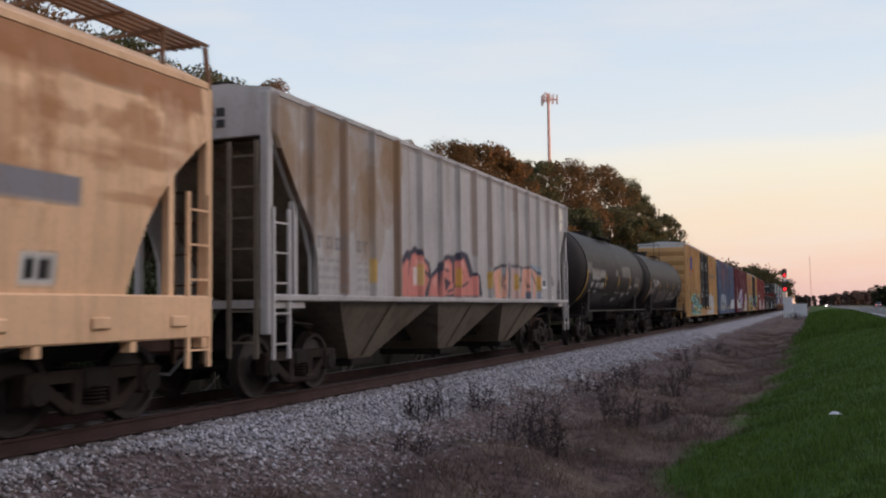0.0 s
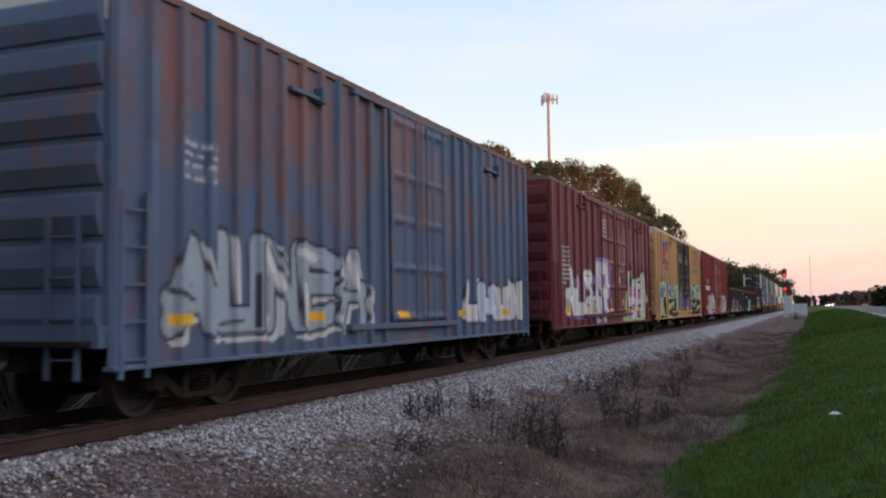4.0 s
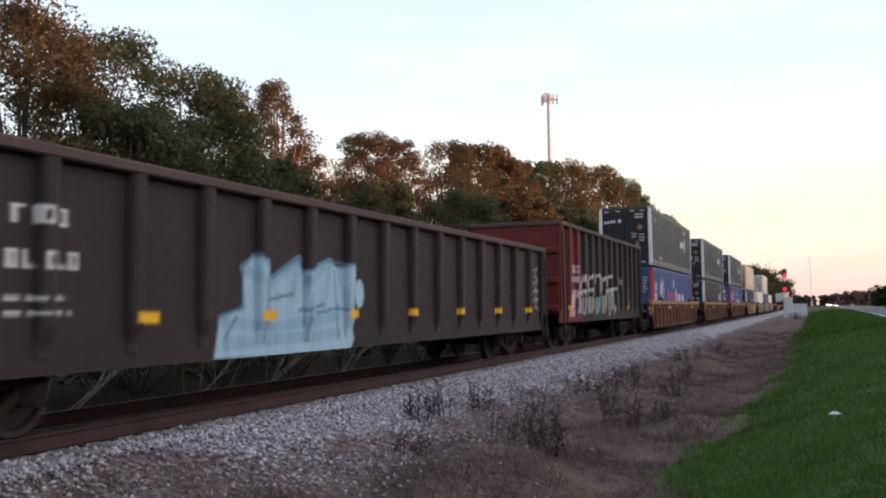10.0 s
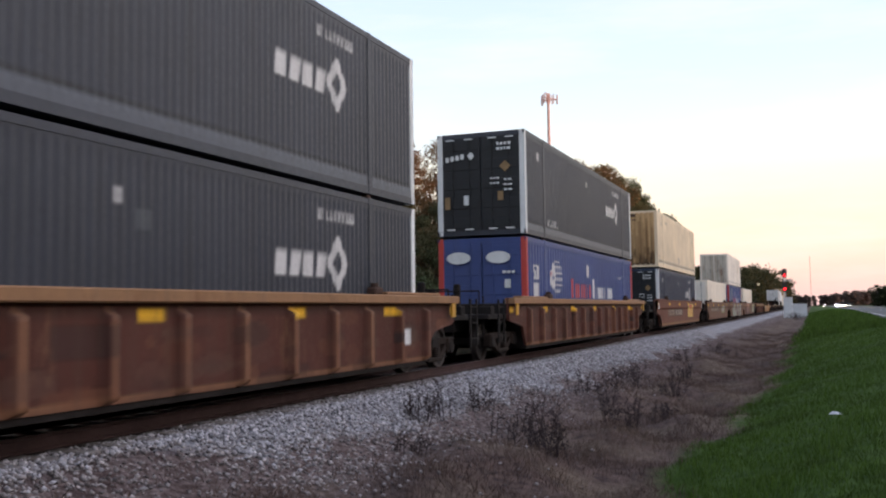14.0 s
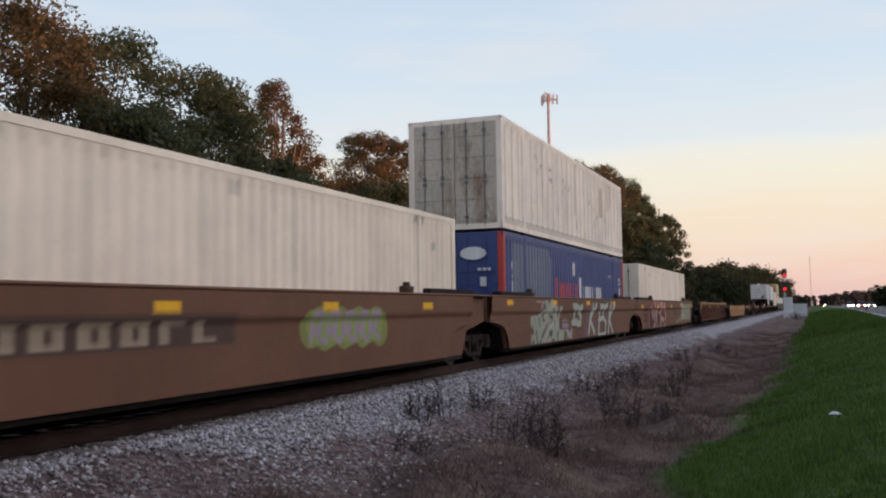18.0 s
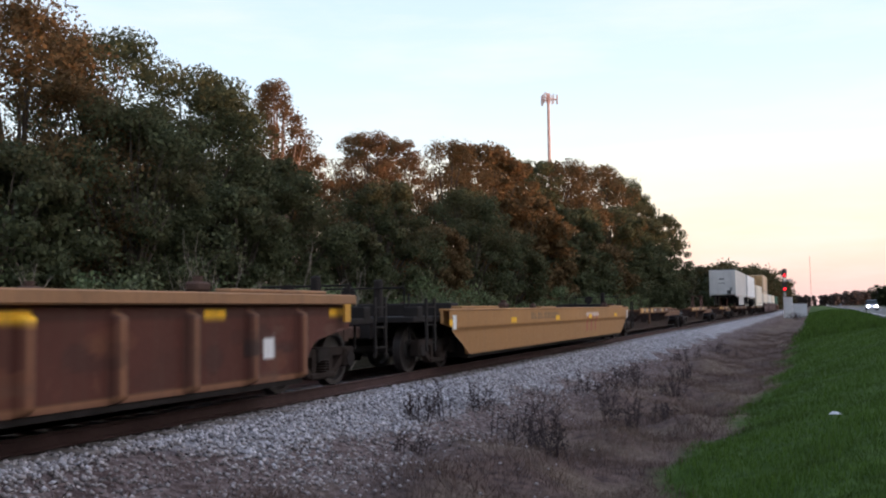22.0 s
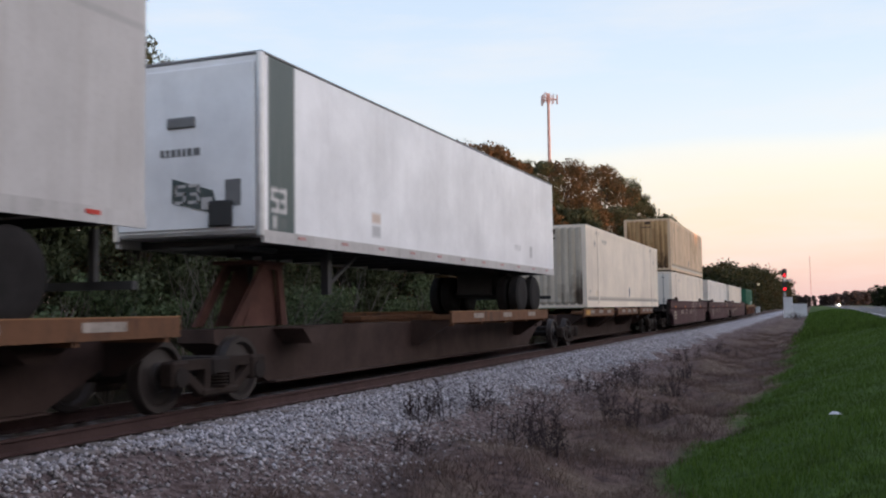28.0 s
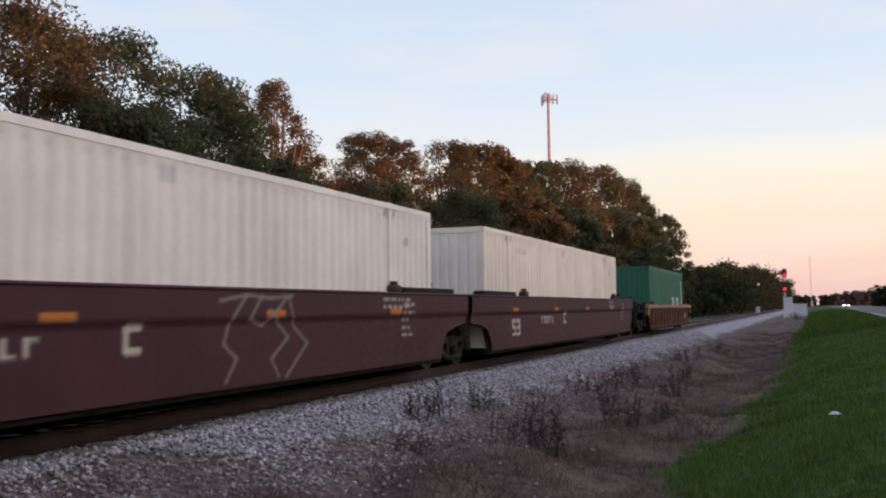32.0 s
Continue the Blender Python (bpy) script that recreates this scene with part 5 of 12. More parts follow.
    P.path([(16.49, 1.65), (16.7, 1.66)], 0.06, (0.5, 0.42, 0.43), 0.8)
    P.path([(16.59, 1.46), (16.69, 1.17)], 0.06, (0.5, 0.42, 0.43), 0.8)


def tag_bubble_a(P):
    """Teal-topped letters edged in lime over a black lower band, violet haze on the doors."""
    P.blob(0.17, 1.37, 0.32, 0.32, (0.22, 0.16, 0.40), 0.55)
    P.blob(0.74, 1.21, 0.32, 0.32, (0.22, 0.16, 0.40), 0.55)
    P.blob(0.38, 1.13, 0.32, 0.32, (0.22, 0.16, 0.40), 0.55)
    P.blob(0.97, 1.77, 0.32, 0.32, (0.22, 0.16, 0.40), 0.55)
    P.blob(0.74, 1.53, 0.32, 0.32, (0.22, 0.16, 0.40), 0.55)
    P.blob(1.37, 2.2, 0.32, 0.32, (0.22, 0.16, 0.40), 0.55)
    P.poly([(1.05, 1.65), (2.79, 1.73), (2.89, 0.53), (1.0, 0.66)], (0.02, 0.021, 0.026))
    P.poly([(1.13, 2.31), (1.5, 2.44), (2.05, 2.52), (2.45, 2.44), (2.63, 1.91), (2.26, 1.61), (1.24, 1.65)], (0.075, 0.24, 0.285))
    P.poly([(2.72, 2.37), (3.03, 2.53), (3.44, 2.32), (3.52, 1.84), (2.98, 1.74)], (0.075, 0.24, 0.285))
    P.poly([(1.24, 2.32), (2.05, 2.47), (2.32, 2.34), (1.27, 2.15)], (0.24, 0.43, 0.44))
    P.path([(1.13, 2.31), (1.5, 2.44), (2.05, 2.52), (2.45, 2.44), (2.63, 1.91), (2.26, 1.61), (1.24, 1.65)], 0.09, (0.47, 0.56, 0.30))
    P.path([(2.72, 2.37), (3.03, 2.53), (3.44, 2.32), (3.52, 1.84), (2.98, 1.74)], 0.09, (0.47, 0.56, 0.30))
    P.poly([(1.23, 1.37), (1.69, 1.54), (1.77, 0.86), (1.28, 0.71)], (0.47, 0.56, 0.30))
    P.poly([(2.04, 1.19), (2.59, 1.55), (2.7, 1.19), (2.21, 0.84)], (0.47, 0.56, 0.30))
    P.poly([(1.82, 0.68), (2.25, 0.84), (2.58, 0.56)], (0.47, 0.56, 0.30))
    P.poly([(1.53, 1.7), (1.78, 1.79), (1.9, 1.54), (1.66, 1.45)], (0.47, 0.56, 0.30))
    P.poly([(1.05, 1.2), (1.53, 1.2), (1.49, 0.78), (1.04, 0.84)], (0.50, 0.30, 0.04), 0.7)
    P.blob(2.83, 2.02, 0.4, 0.35, (0.22, 0.16, 0.40), 0.7)
    P.blob(3.72, 2.27, 0.4, 0.35, (0.22, 0.16, 0.40), 0.7)
    P.blob(2.96, 1.85, 0.4, 0.35, (0.22, 0.16, 0.40), 0.7)
    P.blob(3.75, 2.17, 0.42, 0.34, (0.22, 0.16, 0.40), 0.45)
    P.blob(5.19, 2.23, 0.42, 0.34, (0.22, 0.16, 0.40), 0.45)
    P.blob(5.65, 2.46, 0.42, 0.34, (0.22, 0.16, 0.40), 0.45)
    P.blob(5.24, 2.11, 0.42, 0.34, (0.22, 0.16, 0.40), 0.45)
    P.blob(7.99, 1.68, 0.42, 0.34, (0.22, 0.16, 0.40), 0.45)
    P.blob(8.42, 1.53, 0.42, 0.34, (0.22, 0.16, 0.40), 0.45)
    P.blob(8.72, 1.37, 0.42, 0.34, (0.22, 0.16, 0.40), 0.45)
    P.blob(9.04, 1.7, 0.42, 0.34, (0.22, 0.16, 0.40), 0.45)
    P.blob(9.72, 1.45, 0.42, 0.34, (0.22, 0.16, 0.40), 0.45)
    P.blob(10.66, 1.64, 0.42, 0.34, (0.22, 0.16, 0.40), 0.45)
    P.blob(11.27, 1.46, 0.42, 0.34, (0.22, 0.16, 0.40), 0.45)
    P.blob(11.71, 1.37, 0.42, 0.34, (0.22, 0.16, 0.40), 0.45)
    P.blob(12.42, 1.57, 0.42, 0.34, (0.22, 0.16, 0.40), 0.45)
    P.blob(12.18, 1.37, 0.42, 0.34, (0.22, 0.16, 0.40), 0.45)
    P.blob(10.46, 1.37, 0.42, 0.34, (0.22, 0.16, 0.40), 0.45)
    P.poly([(1.71, 2.46), (2.04, 2.48), (2.1, 2.03), (2.0, 1.72), (1.73, 1.71)], (0.075, 0.24, 0.285))
    P.poly([(2.1, 2.46), (2.29, 2.55), (2.64, 2.51), (2.73, 2.19), (2.61, 1.75), (2.04, 1.73)], (0.075, 0.24, 0.285))
    P.poly([(2.93, 2.47), (3.18, 2.56), (3.45, 2.37), (3.42, 1.86), (3.05, 1.71), (2.91, 2.08)], (0.075, 0.24, 0.285))
    P.poly([(1.72, 2.43), (2.02, 2.44), (2.05, 2.3), (1.72, 2.26)], (0.24, 0.43, 0.44))
    P.poly([(2.13, 2.45), (2.29, 2.53), (2.6, 2.48), (2.63, 2.35), (2.13, 2.3)], (0.24, 0.43, 0.44))
    P.poly([(2.97, 2.46), (3.16, 2.53), (3.38, 2.38), (2.99, 2.32)], (0.24, 0.43, 0.44))
    P.path([(1.71, 2.46), (2.04, 2.48), (2.1, 2.03), (2.0, 1.72), (1.73, 1.71)], 0.1, (0.47, 0.56, 0.30))
    P.path([(2.1, 2.46), (2.29, 2.55), (2.64, 2.51), (2.73, 2.19), (2.61, 1.75), (2.04, 1.73)], 0.1, (0.47, 0.56, 0.30))
    P.path([(2.93, 2.47), (3.18, 2.56), (3.45, 2.37), (3.42, 1.86), (3.05, 1.71), (2.91, 2.08)], 0.1, (0.47, 0.56, 0.30))
    P.poly([(1.73, 1.74), (2.92, 1.78), (3.4, 1.74), (3.41, 0.99), (3.1, 0.76), (1.75, 0.79)], (0.02, 0.021, 0.026))
    P.poly([(2.16, 0.82), (2.22, 1.37), (2.44, 1.48), (2.52, 1.25), (2.69, 0.79)], (0.47, 0.56, 0.30))
    P.poly([(2.67, 1.72), (2.92, 1.67), (2.97, 1.37), (2.76, 1.48)], (0.47, 0.56, 0.30))
    P.poly([(2.14, 1.7), (2.44, 1.71), (2.33, 1.54), (2.08, 1.53)], (0.35, 0.28, 0.55))
    P.poly([(3.86, 1.85), (4.03, 2.25), (4.21, 2.47), (4.48, 2.42), (4.86, 2.15), (4.89, 1.91), (4.61, 1.76), (4.08, 1.74)], (0.075, 0.24, 0.285))
    P.poly([(5.02, 2.1), (5.39, 2.1), (5.58, 1.94), (5.77, 2.1), (6.06, 2.33), (6.62, 2.34), (6.66, 1.81), (5.84, 1.75), (5.02, 1.63)], (0.075, 0.24, 0.285))
    P.poly([(6.66, 1.86), (6.71, 2.07), (7.07, 2.37), (7.32, 2.52), (7.51, 2.46), (7.65, 2.12), (7.58, 1.65), (6.72, 1.63)], (0.075, 0.24, 0.285))
    P.poly([(4.05, 2.23), (4.22, 2.44), (4.45, 2.39), (4.75, 2.19), (4.07, 2.12)], (0.24, 0.43, 0.44))
    P.poly([(6.04, 2.29), (6.54, 2.3), (6.58, 2.17), (5.77, 2.07)], (0.24, 0.43, 0.44))
    P.poly([(7.09, 2.35), (7.32, 2.47), (7.47, 2.43), (7.55, 2.23), (6.83, 2.13)], (0.24, 0.43, 0.44))
    P.poly([(5.06, 2.07), (5.36, 2.07), (5.52, 1.95), (5.07, 1.93)], (0.24, 0.43, 0.44))
    P.path([(3.86, 1.85), (4.03, 2.25), (4.21, 2.47), (4.48, 2.42), (4.86, 2.15), (4.89, 1.91), (4.61, 1.76), (4.08, 1.74), (3.86, 1.85)], 0.1, (0.47, 0.56, 0.30))
    P.path([(5.02, 2.1), (5.39, 2.1), (5.58, 1.94), (5.77, 2.1), (6.06, 2.33), (6.62, 2.34), (6.66, 1.81), (5.84, 1.75), (5.02, 1.63), (5.02, 2.1)], 0.1, (0.47, 0.56, 0.30))
    P.path([(6.66, 1.86), (6.71, 2.07), (7.07, 2.37), (7.32, 2.52), (7.51, 2.46), (7.65, 2.12), (7.58, 1.65), (6.72, 1.63), (6.66, 1.86)], 0.1, (0.47, 0.56, 0.30))
    P.poly([(3.67, 1.64), (4.08, 1.74), (5.02, 1.63), (5.84, 1.75), (6.66, 1.81), (7.65, 1.67), (7.55, 0.86), (6.72, 0.67), (3.69, 0.67)], (0.02, 0.021, 0.026))
    P.poly([(3.81, 1.29), (4.16, 1.26), (4.63, 1.32), (4.31, 1.02), (4.01, 1.06)], (0.47, 0.56, 0.30))
    P.poly([(4.42, 1.42), (4.74, 1.46), (4.69, 1.27), (4.42, 1.25)], (0.47, 0.56, 0.30))
    P.poly([(5.27, 1.43), (5.88, 1.64), (5.78, 1.37), (5.34, 1.33)], (0.47, 0.56, 0.30))
    P.poly([(4.11, 1.84), (4.6, 2.01), (4.53, 1.71), (4.19, 1.67)], (0.47, 0.56, 0.30))
    P.poly([(4.78, 1.19), (4.99, 1.25), (5.21, 1.0), (5.08, 0.97)], (0.47, 0.56, 0.30))
    P.poly([(6.7, 0.92), (7.26, 1.22), (7.32, 0.91), (6.96, 0.85)], (0.47, 0.56, 0.30))
    P.poly([(3.75, 0.67), (4.1, 0.75), (4.37, 1.01), (4.64, 0.79), (4.64, 0.65)], (0.47, 0.56, 0.30))
    P.poly([(5.04, 0.69), (5.46, 0.78), (5.79, 0.66)], (0.47, 0.56, 0.30))
    P.poly([(6.93, 0.61), (7.32, 0.78), (7.53, 0.62)], (0.47, 0.56, 0.30))
    P.poly([(5.57, 1.33), (5.81, 1.37), (5.87, 0.91), (5.67, 0.98)], (0.47, 0.56, 0.30))
    P.poly([(6.06, 1.63), (6.55, 1.78), (6.38, 1.5)], (0.47, 0.56, 0.30))
    P.poly([(6.02, 0.91), (6.39, 1.09), (6.5, 0.78)], (0.47, 0.56, 0.30))
    P.poly([(7.29, 2.18), (7.58, 2.19), (7.65, 0.92), (7.39, 0.92)], (0.47, 0.56, 0.30))
    P.poly([(6.61, 1.12), (6.86, 1.64), (7.22, 1.62), (7.1, 1.01), (6.74, 0.93)], (0.52, 0.55, 0.46))
    P.path([(6.98, 1.62), (7.03, 1.01)], 0.09, (0.02, 0.021, 0.026))
    P.path([(7.13, 1.58), (7.08, 1.08)], 0.1, (0.55, 0.28, 0.04))
    P.poly([(3.82, 0.88), (4.24, 0.93), (4.2, 0.78), (3.82, 0.78)], (0.45, 0.42, 0.48))


def tag_bubble_b(P):
    """The same hand again: three round letters and lime leaves over black."""
    P.poly([(13.91, 2.68), (14.02, 2.72), (14.26, 2.54), (15.11, 2.69), (15.33, 2.74), (15.88, 2.65), (16.57, 2.72), (17.06, 2.63), (18.38, 2.76), (18.81, 2.39), (18.62, 1.63), (18.68, 0.89), (18.25, 0.8), (13.95, 0.73)], (0.02, 0.021, 0.026))
    P.poly([(13.91, 2.63), (14.08, 2.66), (14.26, 2.51), (14.24, 2.11), (14.19, 1.73), (13.93, 1.68)], (0.075, 0.24, 0.285))
    P.poly([(14.38, 2.53), (14.7, 2.65), (15.08, 2.56), (15.18, 2.18), (15.13, 1.81), (14.46, 1.75)], (0.075, 0.24, 0.285))
    P.poly([(15.13, 2.61), (15.3, 2.65), (15.56, 2.45), (15.45, 2.04), (15.23, 1.95)], (0.075, 0.24, 0.285))
    P.poly([(15.31, 1.78), (15.38, 2.27), (15.68, 2.53), (16.22, 2.6), (16.49, 2.34), (16.51, 1.88), (16.14, 1.74)], (0.075, 0.24, 0.285))
    P.poly([(16.39, 2.56), (16.62, 2.67), (16.88, 2.49), (16.82, 1.83), (16.54, 1.71)], (0.075, 0.24, 0.285))
    P.poly([(17.18, 2.39), (17.41, 2.61), (17.85, 2.65), (18.08, 2.47), (18.04, 2.14), (17.26, 2.06)], (0.075, 0.24, 0.285))
    P.poly([(18.11, 2.57), (18.38, 2.66), (18.75, 2.32), (18.5, 1.76), (18.2, 1.75)], (0.075, 0.24, 0.285))
    P.poly([(14.4, 2.49), (14.7, 2.62), (15.04, 2.54), (15.09, 2.37), (14.41, 2.3)], (0.24, 0.43, 0.44))
    P.poly([(15.4, 2.26), (15.69, 2.5), (16.2, 2.56), (16.4, 2.36)], (0.24, 0.43, 0.44))
    P.poly([(17.24, 2.41), (17.45, 2.58), (17.82, 2.61), (18.0, 2.46)], (0.24, 0.43, 0.44))
    P.poly([(16.44, 2.52), (16.63, 2.63), (16.82, 2.48)], (0.24, 0.43, 0.44))
    P.path([(13.91, 2.63), (14.08, 2.66), (14.26, 2.51), (14.24, 2.11), (14.19, 1.73), (13.93, 1.68)], 0.1, (0.47, 0.56, 0.30))
    P.path([(14.38, 2.53), (14.7, 2.65), (15.08, 2.56), (15.18, 2.18), (15.13, 1.81), (14.46, 1.75)], 0.1, (0.47, 0.56, 0.30))
    P.path([(15.13, 2.61), (15.3, 2.65), (15.56, 2.45), (15.45, 2.04), (15.23, 1.95)], 0.1, (0.47, 0.56, 0.30))
    P.path([(15.31, 1.78), (15.38, 2.27), (15.68, 2.53), (16.22, 2.6), (16.49, 2.34), (16.51, 1.88), (16.14, 1.74)], 0.1, (0.47, 0.56, 0.30))
    P.path([(16.39, 2.56), (16.62, 2.67), (16.88, 2.49), (16.82, 1.83), (16.54, 1.71)], 0.1, (0.47, 0.56, 0.30))
    P.path([(17.18, 2.39), (17.41, 2.61), (17.85, 2.65), (18.08, 2.47), (18.04, 2.14), (17.26, 2.06)], 0.1, (0.47, 0.56, 0.30))
    P.path([(18.11, 2.57), (18.38, 2.66), (18.75, 2.32), (18.5, 1.76), (18.2, 1.75)], 0.1, (0.47, 0.56, 0.30))
    P.poly([(14.1, 1.91), (14.33, 1.9), (14.43, 1.65), (14.29, 1.18), (14.05, 1.45), (13.93, 1.5), (13.93, 1.68)], (0.47, 0.56, 0.30))
    P.poly([(16.67, 2.35), (17.18, 2.49), (17.06, 1.66), (16.68, 1.62)], (0.47, 0.56, 0.30))
    P.poly([(18.44, 2.53), (18.75, 2.32), (18.52, 1.69), (18.28, 1.69)], (0.47, 0.56, 0.30))
    P.poly([(14.57, 0.94), (15.43, 1.31), (15.73, 1.52), (15.62, 1.26), (14.8, 0.93)], (0.47, 0.56, 0.30))
    P.poly([(16.32, 0.97), (16.96, 1.24), (17.26, 1.73), (17.58, 2.05), (17.37, 1.61), (17.11, 1.21), (16.5, 0.96)], (0.47, 0.56, 0.30))
    P.poly([(17.42, 1.3), (17.69, 1.36), (17.69, 1.05), (17.37, 1.08)], (0.47, 0.56, 0.30))
    P.poly([(18.75, 1.56), (19.01, 1.64), (18.94, 1.15), (18.08, 1.17), (18.14, 1.33), (18.62, 1.36)], (0.47, 0.56, 0.30))
    P.poly([(17.58, 1.99), (17.96, 2.1), (18.08, 1.75), (17.74, 1.68)], (0.47, 0.56, 0.30))
    P.path([(15.7, 1.25), (16.49, 1.48)], 0.12, (0.47, 0.56, 0.30))
    P.path([(15.57, 1.89), (16.31, 1.76)], 0.08, (0.55, 0.56, 0.5))
    P.poly([(14.4, 1.55), (14.99, 1.46), (14.44, 1.31)], (0.30, 0.24, 0.50))
    P.poly([(15.89, 1.42), (16.4, 1.47), (15.82, 1.2)], (0.30, 0.24, 0.50))
    P.blob(19.14, 1.78, 0.25, 0.28, (0.22, 0.16, 0.40), 0.6)
    P.blob(19.28, 1.5, 0.25, 0.28, (0.22, 0.16, 0.40), 0.6)
    P.blob(19.55, 1.36, 0.25, 0.28, (0.22, 0.16, 0.40), 0.6)
    P.blob(19.7, 1.65, 0.25, 0.28, (0.22, 0.16, 0.40), 0.6)
    P.blob(19.14, 1.22, 0.25, 0.28, (0.22, 0.16, 0.40), 0.6)
    P.blob(19.41, 1.08, 0.25, 0.28, (0.22, 0.16, 0.40), 0.6)
    P.blob(19.69, 0.93, 0.25, 0.28, (0.22, 0.16, 0.40), 0.6)


def tag_pale(P):
    """Worn white and pink letters, dark gaps between them."""
    P.poly([(1.81, 0.82), (2.07, 1.26), (2.59, 1.57), (2.87, 1.92), (3.21, 2.1), (3.75, 2.09), (3.86, 2.2), (4.49, 2.13), (4.66, 1.91), (5.18, 2.2), (5.82, 2.27), (7.11, 2.01), (7.55, 1.78), (7.73, 1.03), (8.19, 0.84), (5.06, 0.7), (3.14, 0.65), (2.26, 0.84)], (0.47, 0.42, 0.435))
    P.poly([(1.81, 0.82), (2.08, 1.25), (2.48, 1.42), (2.49, 0.87), (2.26, 0.82)], (0.56, 0.38, 0.38), 0.9)
    P.poly([(3.14, 0.66), (3.09, 0.96), (4.07, 1.18), (4.08, 0.63)], (0.56, 0.38, 0.38), 0.9)
    P.poly([(6.67, 1.6), (7.46, 1.7), (7.71, 1.04), (6.97, 0.93)], (0.56, 0.38, 0.38), 0.9)
    P.poly([(2.91, 1.89), (3.72, 2.06), (3.72, 1.81), (2.91, 1.66)], (0.58, 0.54, 0.54), 0.85)
    P.poly([(3.96, 2.13), (4.47, 2.09), (4.55, 1.64), (3.99, 1.69)], (0.58, 0.54, 0.54), 0.85)
    P.poly([(4.71, 1.77), (5.69, 2.17), (5.69, 1.73), (4.77, 1.57)], (0.58, 0.54, 0.54), 0.85)
    P.poly([(5.82, 2.18), (6.98, 1.97), (6.75, 1.45), (5.82, 1.44)], (0.58, 0.54, 0.54), 0.85)
    P.poly([(4.07, 1.56), (4.6, 1.54), (4.61, 0.63), (4.23, 0.62)], (0.58, 0.54, 0.54), 0.85)
    P.poly([(3.04, 1.6), (3.67, 1.62), (3.49, 1.25), (3.0, 1.25)], (0.58, 0.54, 0.54), 0.85)
    P.poly([(4.83, 1.44), (5.62, 1.37), (5.62, 0.94), (4.83, 0.89)], (0.58, 0.54, 0.54), 0.85)
    P.poly([(2.59, 1.65), (2.96, 1.43), (2.84, 1.2), (2.63, 1.37)], (0.12, 0.045, 0.05), 0.85)
    P.poly([(3.63, 1.34), (3.97, 1.3), (4.07, 0.86), (3.68, 1.18)], (0.12, 0.045, 0.05), 0.85)
    P.poly([(3.87, 1.72), (4.71, 1.64), (4.71, 1.6), (3.87, 1.68)], (0.12, 0.045, 0.05), 0.85)
    P.poly([(5.06, 1.58), (5.37, 1.51), (5.06, 1.37)], (0.12, 0.045, 0.05), 0.85)
    P.poly([(5.56, 1.37), (5.75, 1.3), (5.58, 0.97)], (0.12, 0.045, 0.05), 0.85)
    P.poly([(6.75, 2.0), (7.17, 1.93), (6.98, 1.69)], (0.12, 0.045, 0.05), 0.85)
    P.path([(2.95, 1.81), (3.72, 1.81)], 0.045, (0.12, 0.045, 0.05), 0.8)
    P.path([(2.92, 1.51), (3.72, 1.52)], 0.045, (0.12, 0.045, 0.05), 0.8)
    P.path([(4.66, 1.44), (5.69, 1.48)], 0.045, (0.12, 0.045, 0.05), 0.8)
    P.path([(4.6, 0.97), (7.63, 1.0)], 0.045, (0.12, 0.045, 0.05), 0.8)
    P.path([(3.87, 1.62), (4.66, 1.6)], 0.045, (0.12, 0.045, 0.05), 0.8)
    P.path([(5.82, 1.88), (5.82, 1.15)], 0.045, (0.12, 0.045, 0.05), 0.8)
    P.poly([(12.03, 0.91), (12.45, 1.68), (12.75, 1.83), (13.41, 1.93), (13.77, 2.13), (14.27, 2.19), (15.11, 2.39), (15.57, 2.1), (16.05, 2.21), (16.94, 1.98), (17.92, 1.46), (18.25, 0.97), (16.56, 0.76), (14.02, 0.67), (12.36, 0.84)], (0.47, 0.42, 0.435))
    P.poly([(12.92, 1.37), (13.41, 1.91), (14.01, 1.87), (14.22, 1.44), (13.89, 1.0), (12.87, 0.96)], (0.50, 0.29, 0.34))
    P.poly([(14.4, 1.81), (15.26, 2.07), (15.72, 1.61), (15.25, 1.13), (14.47, 1.22)], (0.40, 0.34, 0.44))
    P.poly([(12.45, 1.62), (12.81, 1.79), (12.86, 1.37), (12.56, 1.18)], (0.58, 0.54, 0.54))
    P.poly([(15.33, 2.23), (15.89, 2.02), (16.22, 2.12), (16.75, 1.88), (16.22, 1.7)], (0.58, 0.54, 0.54))
    P.poly([(16.94, 1.8), (17.71, 1.41), (17.91, 1.05), (16.93, 1.11)], (0.58, 0.54, 0.54))
    P.poly([(13.41, 1.85), (13.89, 2.08), (14.27, 2.1), (14.27, 1.88)], (0.58, 0.54, 0.54))
    P.poly([(15.56, 1.21), (16.93, 1.11), (16.56, 0.82), (15.25, 0.9)], (0.58, 0.54, 0.54))
    P.path([(12.92, 1.34), (13.41, 1.88), (14.01, 1.83)], 0.06, (0.12, 0.045, 0.05), 0.7)
    P.path([(14.4, 1.77), (14.54, 1.22), (15.33, 1.13)], 0.06, (0.12, 0.045, 0.05), 0.7)
    P.path([(14.68, 1.44), (15.26, 2.07), (15.56, 1.69)], 0.06, (0.12, 0.045, 0.05), 0.7)
    P.path([(15.72, 1.61), (16.22, 1.7), (16.56, 1.2)], 0.06, (0.12, 0.045, 0.05), 0.7)
    P.path([(12.66, 1.18), (13.65, 0.88)], 0.06, (0.12, 0.045, 0.05), 0.7)
    P.poly([(15.26, 1.84), (15.5, 1.84), (15.5, 1.57), (15.26, 1.56)], (0.12, 0.045, 0.05))
    P.path([(12.74, 3.2), (13.12, 3.22)], 0.05, (0.47, 0.42, 0.435), 0.8)
